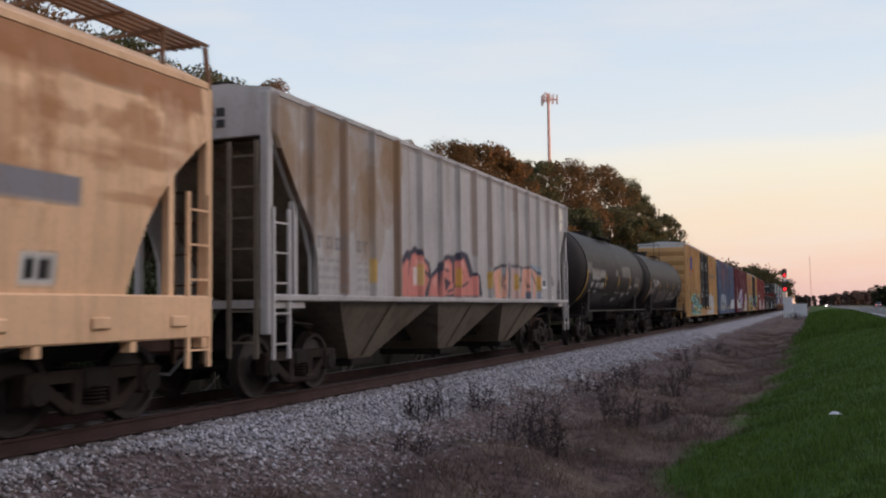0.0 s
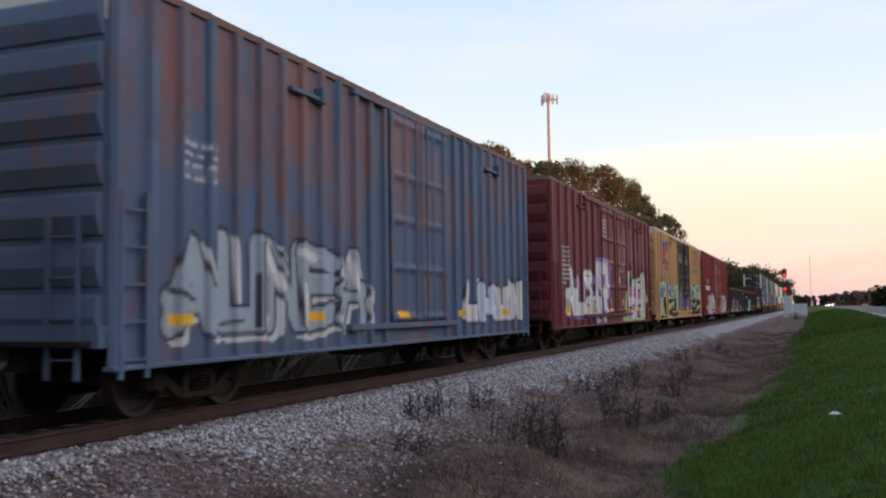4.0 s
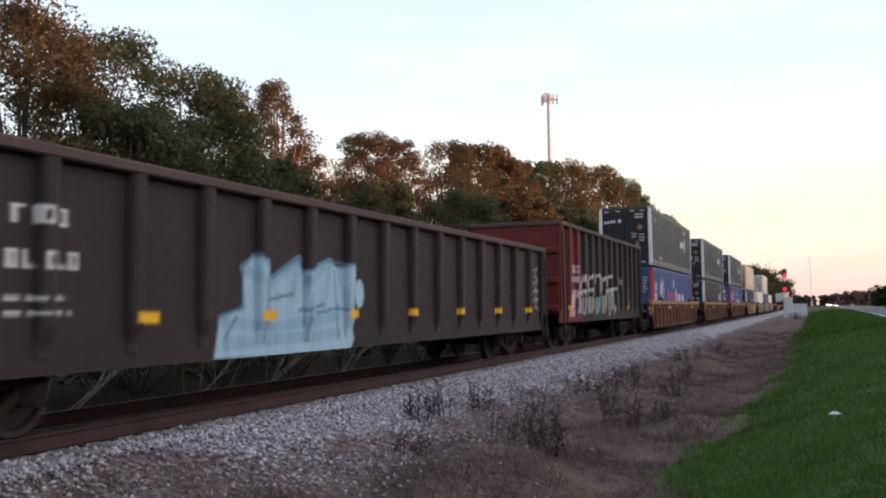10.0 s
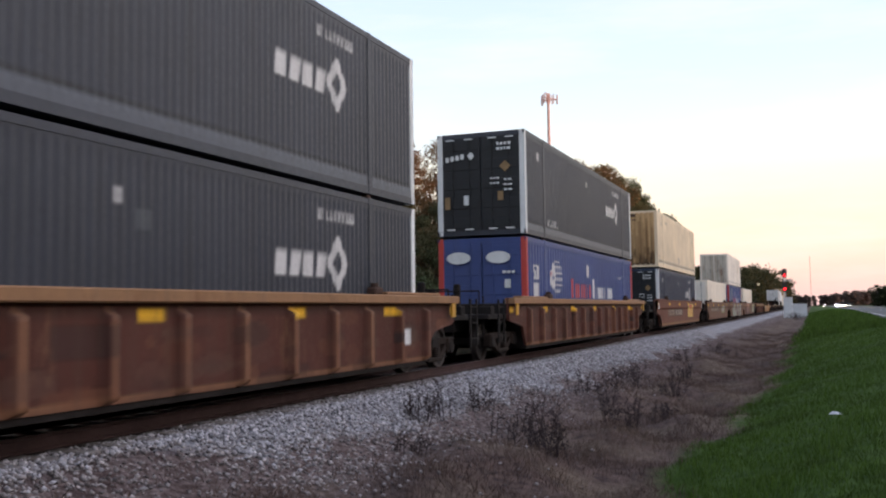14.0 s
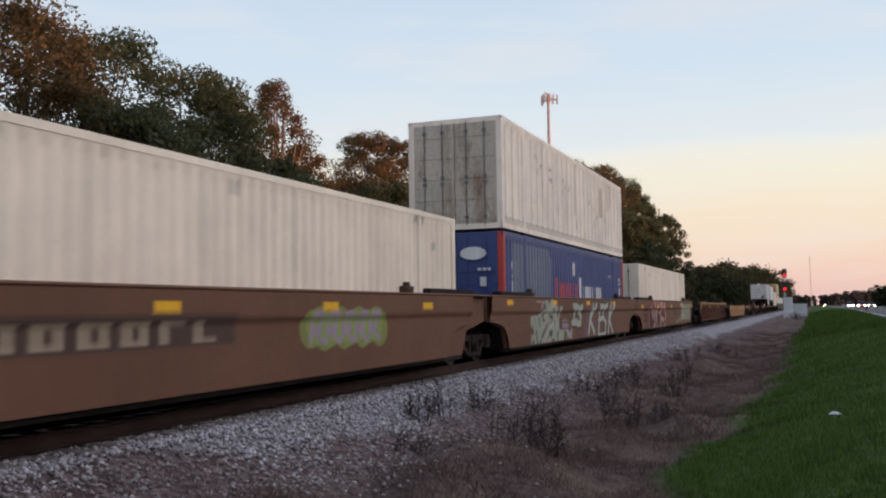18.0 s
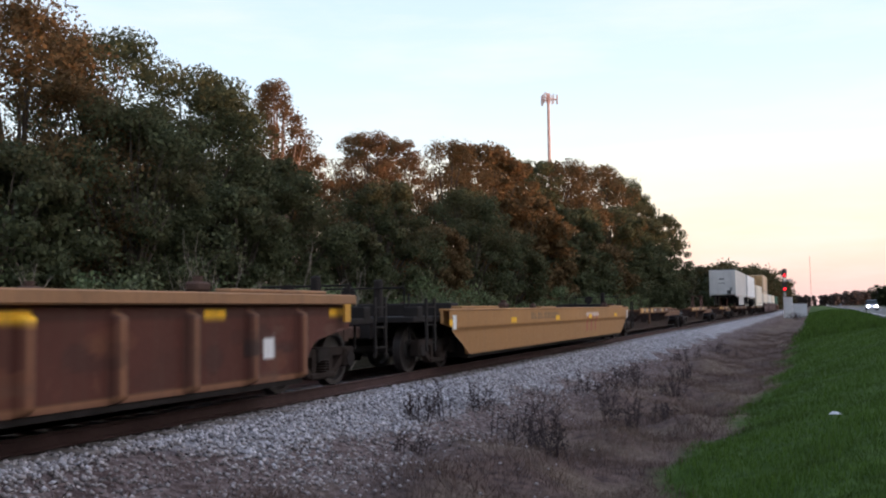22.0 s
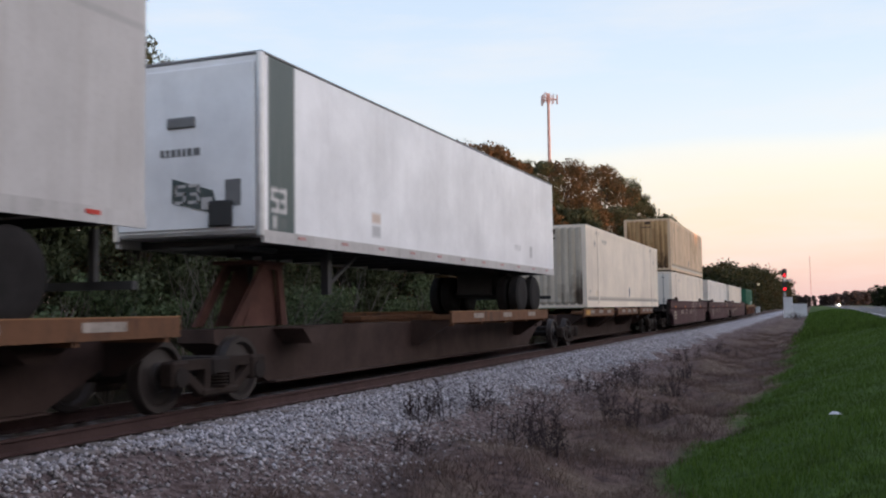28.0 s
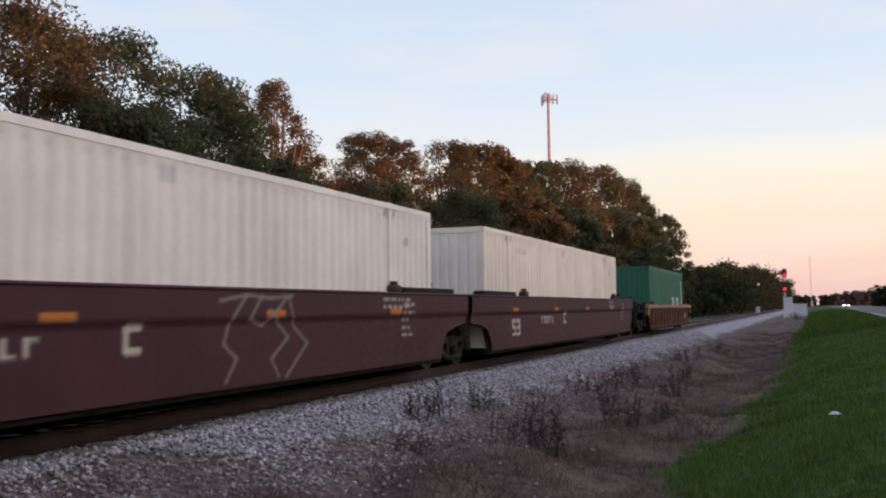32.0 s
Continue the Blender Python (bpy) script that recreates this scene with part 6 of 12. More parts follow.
    P.path([(12.69, 2.93), (13.18, 2.92), (12.75, 2.74)], 0.05, (0.47, 0.42, 0.435), 0.8)
    P.path([(12.75, 2.6), (13.18, 2.58), (12.8, 2.41)], 0.05, (0.47, 0.42, 0.435), 0.8)
    P.path([(12.86, 2.48), (12.86, 2.25)], 0.05, (0.47, 0.42, 0.435), 0.8)
    P.path([(8.09, 3.35), (8.09, 3.05), (8.37, 3.05)], 0.06, (0.47, 0.42, 0.435), 0.8)
    P.path([(8.46, 3.09), (8.56, 3.45), (8.92, 3.45), (8.91, 3.09)], 0.06, (0.47, 0.42, 0.435), 0.8)
    P.path([(9.05, 3.06), (9.12, 3.52)], 0.06, (0.47, 0.42, 0.435), 0.8)
    P.path([(9.27, 3.59), (9.48, 3.38)], 0.06, (0.47, 0.42, 0.435), 0.8)


def tag_grey(P):
    """Faded grey loops and letters on black steel."""
    P.poly([(3.44, 1.54), (3.81, 1.6), (3.9, 1.37), (4.21, 1.44), (4.46, 1.73), (4.67, 1.91), (5.24, 1.92), (5.93, 1.85), (6.16, 1.95), (7.16, 1.92), (7.46, 1.21), (7.29, 0.72), (3.53, 0.66)], (0.19, 0.165, 0.165), 0.95)
    P.path([(3.44, 1.55), (3.75, 1.6), (3.87, 1.34), (3.75, 0.74)], 0.1, (0.44, 0.41, 0.41), 0.7)
    P.path([(4.12, 1.71), (4.47, 1.89), (4.74, 1.86), (4.05, 1.02)], 0.1, (0.44, 0.41, 0.41), 0.7)
    P.path([(4.74, 1.93), (5.21, 1.9), (5.1, 1.5), (5.61, 1.33)], 0.1, (0.44, 0.41, 0.41), 0.7)
    P.path([(5.3, 1.68), (5.62, 1.88), (5.93, 1.78), (5.61, 1.23), (5.21, 0.85)], 0.1, (0.44, 0.41, 0.41), 0.7)
    P.path([(5.93, 1.91), (6.42, 1.87)], 0.1, (0.44, 0.41, 0.41), 0.7)
    P.path([(6.04, 1.49), (6.74, 1.87), (7.18, 1.9), (7.46, 1.21), (7.29, 0.74)], 0.1, (0.44, 0.41, 0.41), 0.7)
    P.path([(6.1, 1.65), (6.66, 1.57), (6.16, 1.09), (6.67, 1.0)], 0.1, (0.44, 0.41, 0.41), 0.7)
    P.path([(3.9, 1.34), (4.56, 1.61), (4.73, 1.24)], 0.1, (0.44, 0.41, 0.41), 0.7)
    P.path([(3.53, 0.81), (4.13, 0.9), (4.38, 1.25)], 0.1, (0.44, 0.41, 0.41), 0.7)
    P.path([(4.56, 0.76), (4.91, 1.24), (5.2, 1.11), (5.11, 0.73)], 0.1, (0.44, 0.41, 0.41), 0.7)
    P.path([(5.61, 0.7), (5.99, 1.37)], 0.1, (0.44, 0.41, 0.41), 0.7)
    P.path([(4.21, 1.37), (4.64, 1.18), (4.43, 0.76)], 0.09, (0.035, 0.03, 0.03), 0.8)
    P.path([(5.3, 1.24), (5.06, 0.98)], 0.09, (0.035, 0.03, 0.03), 0.8)
    P.path([(6.11, 0.95), (6.52, 1.08), (6.4, 0.65)], 0.09, (0.035, 0.03, 0.03), 0.8)
    P.path([(4.91, 1.81), (4.63, 1.49)], 0.09, (0.035, 0.03, 0.03), 0.8)
    P.path([(6.77, 1.51), (7.03, 0.92)], 0.09, (0.035, 0.03, 0.03), 0.8)
    P.poly([(9.04, 0.81), (9.17, 1.63), (9.92, 1.84), (10.16, 1.63), (10.74, 1.92), (11.23, 1.66), (11.68, 0.96), (11.67, 0.64), (9.16, 0.69)], (0.27, 0.25, 0.25))
    P.path([(9.21, 1.61), (9.92, 1.82), (10.15, 1.61), (10.74, 1.91), (11.23, 1.64)], 0.06, (0.44, 0.41, 0.41))
    P.path([(10.48, 1.56), (10.41, 0.8)], 0.05, (0.19, 0.165, 0.165))
    P.path([(12.22, 0.83), (12.34, 1.83), (12.77, 1.82), (12.97, 1.37), (12.84, 0.72)], 0.07, (0.44, 0.41, 0.41), 0.9)
    P.path([(13.23, 0.8), (13.32, 1.81), (13.97, 1.96), (14.09, 1.71), (13.69, 0.69)], 0.07, (0.44, 0.41, 0.41), 0.9)
    P.path([(14.43, 0.67), (14.53, 1.86), (15.14, 2.07), (15.48, 1.91), (15.22, 0.76)], 0.07, (0.44, 0.41, 0.41), 0.9)
    P.path([(15.83, 1.87), (15.64, 0.81), (16.07, 0.74)], 0.07, (0.44, 0.41, 0.41), 0.9)
    P.path([(16.65, 0.91), (16.58, 1.88), (17.3, 1.9), (17.17, 0.97)], 0.07, (0.44, 0.41, 0.41), 0.9)
    P.path([(17.81, 1.91), (18.52, 1.95), (18.56, 1.09), (17.92, 0.82)], 0.07, (0.44, 0.41, 0.41), 0.9)
    P.path([(20.02, 2.85), (19.33, 2.23), (20.6, 2.12), (19.44, 1.66)], 0.07, (0.38, 0.37, 0.28))
    P.path([(19.78, 1.51), (20.8, 1.21), (19.59, 0.86)], 0.07, (0.38, 0.37, 0.28))
    P.path([(19.35, 2.52), (20.9, 2.67)], 0.07, (0.38, 0.37, 0.28))


def tag_sky(P):
    """Light blue letters with darker blue edges."""
    P.poly([(5.47, 0.67), (5.59, 1.22), (6.11, 1.34), (6.11, 1.9), (6.39, 2.08), (6.76, 1.93), (6.85, 1.77), (7.29, 1.96), (7.61, 2.1), (7.73, 1.88), (8.5, 2.1), (8.88, 1.95), (9.32, 2.04), (9.27, 1.29), (9.42, 0.8), (9.26, 0.6)], (0.34, 0.50, 0.60))
    P.blob(9.63, 1.56, 0.17, 0.24, (0.34, 0.50, 0.60), 1.0)
    P.path([(6.14, 1.86), (6.67, 1.68), (6.6, 1.21)], 0.16, (0.22, 0.37, 0.48), 0.7)
    P.path([(6.82, 1.69), (7.61, 2.04), (7.44, 1.53)], 0.16, (0.22, 0.37, 0.48), 0.7)
    P.path([(7.78, 1.71), (8.59, 2.04), (8.39, 1.37)], 0.16, (0.22, 0.37, 0.48), 0.7)
    P.path([(8.88, 1.92), (9.11, 1.37)], 0.16, (0.22, 0.37, 0.48), 0.7)
    P.path([(5.66, 1.15), (6.82, 1.05), (8.87, 1.18)], 0.16, (0.22, 0.37, 0.48), 0.7)
    P.path([(5.72, 0.85), (8.86, 0.91)], 0.16, (0.22, 0.37, 0.48), 0.7)
    P.path([(5.57, 1.22), (6.14, 1.33), (6.11, 1.88), (6.42, 2.07), (6.79, 1.77)], 0.05, (0.085, 0.16, 0.24), 0.85)
    P.path([(6.85, 1.75), (7.61, 2.08), (7.73, 1.86), (8.53, 2.08), (9.28, 2.02)], 0.05, (0.085, 0.16, 0.24), 0.85)
    P.path([(6.82, 1.45), (7.44, 1.53)], 0.05, (0.085, 0.16, 0.24), 0.85)
    P.path([(7.61, 1.28), (8.39, 1.37)], 0.05, (0.085, 0.16, 0.24), 0.85)
    P.path([(8.12, 1.24), (8.87, 1.32), (9.23, 1.25)], 0.05, (0.085, 0.16, 0.24), 0.85)
    P.path([(6.67, 1.84), (6.64, 0.89)], 0.05, (0.085, 0.16, 0.24), 0.85)
    P.path([(7.78, 1.79), (7.86, 0.85)], 0.05, (0.085, 0.16, 0.24), 0.85)
    P.path([(8.72, 1.91), (8.86, 0.82)], 0.05, (0.085, 0.16, 0.24), 0.85)
    P.path([(5.72, 0.93), (5.98, 1.22)], 0.05, (0.085, 0.16, 0.24), 0.85)


def tag_motley(P):
    """Pink, cyan and olive letters capped with white loops."""
    P.poly([(1.66, 1.65), (2.46, 1.71), (2.76, 1.49), (2.33, 0.98), (1.55, 1.01)], (0.52, 0.26, 0.30))
    P.blob(2.03, 1.48, 0.3, 0.2, (0.62, 0.45, 0.47), 0.8)
    P.blob(2.36, 1.67, 0.3, 0.2, (0.62, 0.45, 0.47), 0.8)
    P.poly([(2.67, 1.65), (3.28, 1.63), (3.21, 1.07), (2.79, 1.12)], (0.20, 0.42, 0.52))
    P.poly([(3.41, 1.6), (3.94, 1.61), (3.92, 1.02), (3.41, 1.04)], (0.20, 0.42, 0.52))
    P.poly([(3.26, 1.5), (3.59, 1.64), (3.6, 1.1), (3.34, 1.17)], (0.42, 0.22, 0.26))
    P.poly([(4.44, 1.65), (4.98, 1.67), (4.91, 1.07), (4.41, 1.08)], (0.36, 0.38, 0.28), 0.9)
    P.poly([(5.59, 1.64), (6.08, 1.69), (6.03, 1.04), (5.56, 1.05)], (0.22, 0.40, 0.47), 0.9)
    P.poly([(5.85, 2.17), (6.56, 2.21), (6.56, 1.77), (5.82, 1.75)], (0.20, 0.25, 0.10), 0.9)
    P.poly([(4.69, 1.99), (5.14, 2.09), (5.08, 1.67), (4.69, 1.66)], (0.20, 0.25, 0.12), 0.9)
    P.poly([(6.64, 1.7), (7.16, 1.76), (7.08, 1.02), (6.6, 1.07)], (0.38, 0.40, 0.28), 0.9)
    P.poly([(7.71, 2.0), (8.41, 2.03), (8.26, 1.55), (7.74, 1.1)], (0.34, 0.36, 0.33), 0.9)
    P.poly([(2.62, 1.74), (3.92, 1.85), (3.92, 1.64), (2.67, 1.58)], (0.13, 0.16, 0.10), 0.9)
    P.poly([(3.95, 1.64), (4.32, 1.65), (4.26, 1.01), (3.96, 1.02)], (0.04, 0.035, 0.04), 0.9)
    P.path([(3.08, 1.85), (3.59, 2.31), (4.08, 2.41), (4.24, 2.08), (3.81, 1.85), (2.89, 1.72)], 0.13, (0.54, 0.52, 0.52), 0.9)
    P.path([(3.59, 2.18), (3.91, 2.2)], 0.13, (0.54, 0.52, 0.52), 0.9)
    P.path([(4.44, 1.87), (4.5, 2.24), (4.75, 2.4), (5.12, 2.39), (5.17, 2.21)], 0.13, (0.54, 0.52, 0.52), 0.9)
    P.path([(4.5, 1.87), (5.28, 1.94)], 0.13, (0.54, 0.52, 0.52), 0.9)
    P.path([(5.49, 2.15), (5.63, 2.39), (6.16, 2.47), (6.48, 2.37), (6.4, 2.16)], 0.13, (0.54, 0.52, 0.52), 0.9)
    P.path([(6.64, 1.96), (6.73, 2.3), (7.07, 2.41), (7.19, 2.16), (6.98, 1.88)], 0.13, (0.54, 0.52, 0.52), 0.9)
    P.path([(7.62, 2.09), (7.72, 2.41), (8.21, 2.49), (8.41, 2.12)], 0.13, (0.54, 0.52, 0.52), 0.9)
    P.path([(6.98, 1.8), (7.9, 1.92), (9.05, 2.0)], 0.13, (0.54, 0.52, 0.52), 0.9)
    P.path([(8.72, 1.94), (8.93, 1.08)], 0.13, (0.54, 0.52, 0.52), 0.9)
    P.path([(8.1, 1.92), (7.89, 1.0)], 0.13, (0.54, 0.52, 0.52), 0.9)
    P.path([(3.59, 1.84), (4.03, 1.65)], 0.13, (0.54, 0.52, 0.52), 0.9)
    P.path([(9.89, 2.5), (10.12, 2.09)], 0.1, (0.45, 0.42, 0.42), 0.6)
    P.path([(9.82, 1.78), (9.95, 1.16)], 0.1, (0.45, 0.42, 0.42), 0.6)
    P.path([(12.07, 2.06), (12.11, 1.37)], 0.1, (0.45, 0.42, 0.42), 0.6)
    P.path([(2.4, 1.55), (2.63, 1.24)], 0.1, (0.45, 0.42, 0.42), 0.6)
    P.path([(4.38, 1.58), (4.32, 1.08)], 0.1, (0.45, 0.42, 0.42), 0.6)
    P.path([(5.49, 1.52), (5.56, 1.05)], 0.1, (0.45, 0.42, 0.42), 0.6)
    P.path([(2.53, 1.55), (2.45, 1.25)], 0.16, (0.04, 0.035, 0.04), 0.9)
    P.path([(4.09, 1.65), (4.15, 1.09)], 0.16, (0.04, 0.035, 0.04), 0.9)
    P.path([(5.28, 1.9), (5.22, 1.21)], 0.16, (0.04, 0.035, 0.04), 0.9)
    P.path([(6.39, 1.53), (6.31, 1.12)], 0.16, (0.04, 0.035, 0.04), 0.9)


def tag_sage(P):
    """Broad sage-green wildstyle letters with black shade, then two smaller words."""
    SAGE, INK, LILAC = (0.335, 0.355, 0.295), (0.05, 0.045, 0.048), (0.33, 0.265, 0.33)
    P.poly([(4.43, 1.39), (4.84, 1.46), (4.68, 1.25), (4.36, 1.17)], LILAC, 0.6)
    P.poly([(3.51, 1.05), (3.91, 1.09), (4.28, 1.08), (4.6, 1.22), (4.93, 1.26), (4.89, 1.37), (4.8, 1.46), (4.97, 1.52), (5.2, 1.52), (5.24, 1.4), (5.38, 1.49), (5.62, 1.55), (5.87, 1.51), (6.08, 1.47), (6.3, 1.3), (6.36, 0.96), (6.53, 1.12), (6.47, 1.33), (6.7, 1.35), (6.94, 1.29), (6.76, 1.22), (6.58, 0.95), (6.59, 0.67), (6.88, 0.62), (7.51, 0.66), (7.99, 0.51), (8.21, 0.3), (7.78, 0.3), (7.32, 0.56), (7.06, 0.29), (6.65, 0.29), (5.99, 0.29), (5.4, 0.29), (4.95, 0.29), (4.37, 0.29), (3.93, 0.29), (3.85, 0.5), (3.78, 0.83), (3.51, 0.79)], SAGE, 0.95)
    P.poly([(3.52, 0.58), (3.92, 0.55), (3.93, 0.29), (3.52, 0.29)], SAGE, 0.7)
    P.poly([(4.6, 1.04), (4.89, 1.19), (4.83, 1.01)], INK, 0.9)
    P.poly([(4.27, 1.03), (4.4, 1.02), (4.44, 0.73), (4.35, 0.79)], INK, 0.9)
    P.poly([(4.68, 0.98), (4.85, 1.01), (5.01, 0.91), (4.77, 0.87)], INK, 0.9)
    P.poly([(5.48, 1.11), (5.9, 1.05), (5.83, 0.92), (5.46, 1.0)], INK, 0.9)
    P.poly([(5.72, 1.24), (5.98, 1.31), (5.9, 1.09)], INK, 0.9)
    P.poly([(4.57, 0.48), (5.03, 0.76), (5.44, 0.89), (5.1, 0.68), (4.69, 0.41)], INK, 0.9)
    P.poly([(5.33, 0.54), (5.53, 0.66), (5.83, 0.61), (5.7, 0.42), (5.44, 0.47)], INK, 0.9)
    P.poly([(4.03, 0.65), (4.14, 0.67), (4.2, 0.29), (4.07, 0.29)], INK, 0.9)
    P.poly([(3.65, 0.36), (3.86, 0.42), (3.86, 0.29), (3.66, 0.29)], INK, 0.9)
    P.poly([(6.31, 0.58), (6.47, 0.61), (6.44, 0.29), (6.33, 0.29)], INK, 0.9)
    P.poly([(5.73, 0.39), (5.99, 0.37), (5.99, 0.29), (5.64, 0.29)], INK, 0.9)
    P.poly([(5.98, 0.93), (6.15, 0.89), (6.09, 0.75)], INK, 0.9)
    P.poly([(6.64, 0.95), (6.9, 0.87), (6.78, 0.66), (6.64, 0.6)], INK, 0.9)
    P.poly([(7.13, 0.6), (7.45, 0.55), (7.54, 0.29), (7.25, 0.29)], INK, 0.9)
    P.poly([(5.16, 0.44), (5.37, 0.52), (5.28, 0.37)], INK, 0.9)
    P.poly([(4.37, 0.37), (4.61, 0.4), (4.49, 0.29), (4.34, 0.29)], INK, 0.9)
    P.path([(3.91, 1.1), (4.28, 1.11), (4.6, 1.23), (4.93, 1.27)], 0.045, INK, 0.8)
    P.path([(4.9, 1.37), (4.8, 1.46), (4.97, 1.53), (5.21, 1.53), (5.27, 1.4), (5.4, 1.51), (5.62, 1.56), (5.87, 1.53), (6.1, 1.47), (6.32, 1.31), (6.39, 0.95)], 0.045, INK, 0.8)
    P.path([(6.47, 1.33), (6.7, 1.36), (6.97, 1.29)], 0.045, INK, 0.8)
    P.path([(6.59, 0.67), (6.88, 0.63), (7.51, 0.67), (8.04, 0.51)], 0.045, INK, 0.8)
    P.path([(5.48, 0.83), (5.88, 0.91)], 0.045, INK, 0.8)
    P.path([(3.91, 1.04), (4.03, 0.81), (4.0, 0.54)], 0.045, INK, 0.8)
    P.poly([(5.07, 0.93), (5.39, 0.94), (5.31, 0.82)], LILAC, 0.8)
    P.poly([(6.94, 0.81), (7.71, 0.8), (7.71, 0.65), (6.94, 0.66)], LILAC, 0.8)
    P.poly([(7.92, 0.59), (8.28, 0.65), (8.14, 0.29), (7.99, 0.32)], LILAC, 0.8)
    P.path([(6.94, 0.89), (7.58, 0.89)], 0.05, LILAC, 0.8)
    P.path([(7.12, 1.1), (7.71, 1.14)], 0.04, INK, 0.7)
    P.path([(6.94, 0.65), (7.65, 0.65)], 0.035, INK, 0.8)
    P.path([(6.94, 0.84), (7.65, 0.83)], 0.03, INK, 0.7)
    P.poly([(4.9, 0.82), (5.07, 0.85), (5.13, 0.72), (4.94, 0.72)], (0.40, 0.20, 0.13), 0.85)
    P.poly([(5.81, 0.77), (6.0, 0.78), (5.94, 0.69)], (0.40, 0.20, 0.13), 0.85)
    P.poly([(4.94, 0.37), (5.17, 0.35), (5.12, 0.29), (4.91, 0.29)], (0.40, 0.20, 0.13), 0.85)
    P.poly([(7.32, 0.45), (7.54, 0.39), (7.47, 0.29), (7.32, 0.32)], (0.40, 0.20, 0.13), 0.85)
    P.blob(5.06, 1.35, 0.16, 0.12, (0.22, 0.33, 0.24), 0.6)
    P.blob(5.62, 1.33, 0.16, 0.12, (0.22, 0.33, 0.24), 0.6)
    P.blob(4.25, 0.55, 0.16, 0.12, (0.22, 0.33, 0.24), 0.6)
    P.blob(3.71, 0.83, 0.16, 0.12, (0.22, 0.33, 0.24), 0.6)
    P.path([(5.11, 1.12), (5.38, 1.24), (5.72, 1.4), (5.98, 1.23)], 0.1, (0.44, 0.47, 0.40), 0.7)
    P.path([(5.12, 0.45), (5.58, 0.73), (5.98, 0.84)], 0.1, (0.44, 0.47, 0.40), 0.6)
    P.path([(4.36, 1.08), (4.76, 1.19)], 0.08, (0.44, 0.47, 0.40), 0.6)
    P.path([(6.19, 1.1), (6.22, 0.69)], 0.08, (0.44, 0.47, 0.40), 0.6)
    P.path([(3.98, 1.45), (4.84, 1.45)], 0.05, (0.50, 0.44, 0.40), 0.6)
    P.path([(8.28, 1.33), (8.86, 1.3)], 0.33, (0.045, 0.04, 0.042))
    P.path([(8.59, 1.3), (8.46, 0.8)], 0.33, (0.045, 0.04, 0.042))
    P.path([(8.24, 0.8), (8.94, 0.82)], 0.33, (0.045, 0.04, 0.042))
    P.path([(9.48, 1.3), (9.02, 1.22), (9.44, 0.98), (9.35, 0.77), (8.93, 0.75)], 0.33, (0.045, 0.04, 0.042))
    P.path([(8.28, 1.33), (8.86, 1.3)], 0.22, (0.36, 0.385, 0.325))
    P.path([(8.59, 1.3), (8.46, 0.8)], 0.22, (0.36, 0.385, 0.325))
    P.path([(8.24, 0.8), (8.94, 0.82)], 0.22, (0.36, 0.385, 0.325))
    P.path([(9.48, 1.3), (9.02, 1.22), (9.44, 0.98), (9.35, 0.77), (8.93, 0.75)], 0.22, (0.36, 0.385, 0.325))
    P.blob(10.57, 1.0, 0.35, 0.3, (0.15, 0.10, 0.16), 0.6)
    P.blob(11.41, 0.59, 0.35, 0.3, (0.15, 0.10, 0.16), 0.6)
    P.blob(12.34, 0.35, 0.35, 0.3, (0.15, 0.10, 0.16), 0.6)
    P.blob(10.17, 0.47, 0.35, 0.3, (0.15, 0.10, 0.16), 0.6)
    P.blob(13.4, 1.15, 0.35, 0.3, (0.15, 0.10, 0.16), 0.6)
    P.path([(11.16, 1.37), (10.52, 0.4)], 0.31, (0.045, 0.04, 0.042))
    P.path([(11.69, 1.38), (10.81, 0.88), (11.45, 0.4)], 0.31, (0.045, 0.04, 0.042))
    P.path([(12.41, 1.34), (12.09, 0.26)], 0.31, (0.045, 0.04, 0.042))
    P.path([(12.41, 1.31), (12.92, 1.31)], 0.31, (0.045, 0.04, 0.042))
    P.path([(12.27, 0.86), (12.73, 0.87)], 0.31, (0.045, 0.04, 0.042))
    P.path([(12.09, 0.28), (12.63, 0.28)], 0.31, (0.045, 0.04, 0.042))
    P.path([(13.55, 1.36), (12.97, 1.26), (12.91, 0.94), (13.44, 0.72), (13.24, 0.3), (12.71, 0.28)], 0.31, (0.045, 0.04, 0.042))
    P.path([(14.22, 1.42), (13.83, 0.27)], 0.31, (0.045, 0.04, 0.042))
    P.path([(14.97, 1.42), (14.08, 0.86), (14.67, 0.28)], 0.31, (0.045, 0.04, 0.042))
    P.path([(11.16, 1.37), (10.52, 0.4)], 0.19, (0.42, 0.44, 0.385))
    P.path([(11.69, 1.38), (10.81, 0.88), (11.45, 0.4)], 0.19, (0.42, 0.44, 0.385))
    P.path([(12.41, 1.34), (12.09, 0.26)], 0.19, (0.42, 0.44, 0.385))
    P.path([(12.41, 1.31), (12.92, 1.31)], 0.19, (0.42, 0.44, 0.385))
    P.path([(12.27, 0.86), (12.73, 0.87)], 0.19, (0.42, 0.44, 0.385))
    P.path([(12.09, 0.28), (12.63, 0.28)], 0.19, (0.42, 0.44, 0.385))
    P.path([(13.55, 1.36), (12.97, 1.26), (12.91, 0.94), (13.44, 0.72), (13.24, 0.3), (12.71, 0.28)], 0.19, (0.42, 0.44, 0.385))
    P.path([(14.22, 1.42), (13.83, 0.27)], 0.19, (0.42, 0.44, 0.385))
    P.path([(14.97, 1.42), (14.08, 0.86), (14.67, 0.28)], 0.19, (0.42, 0.44, 0.385))


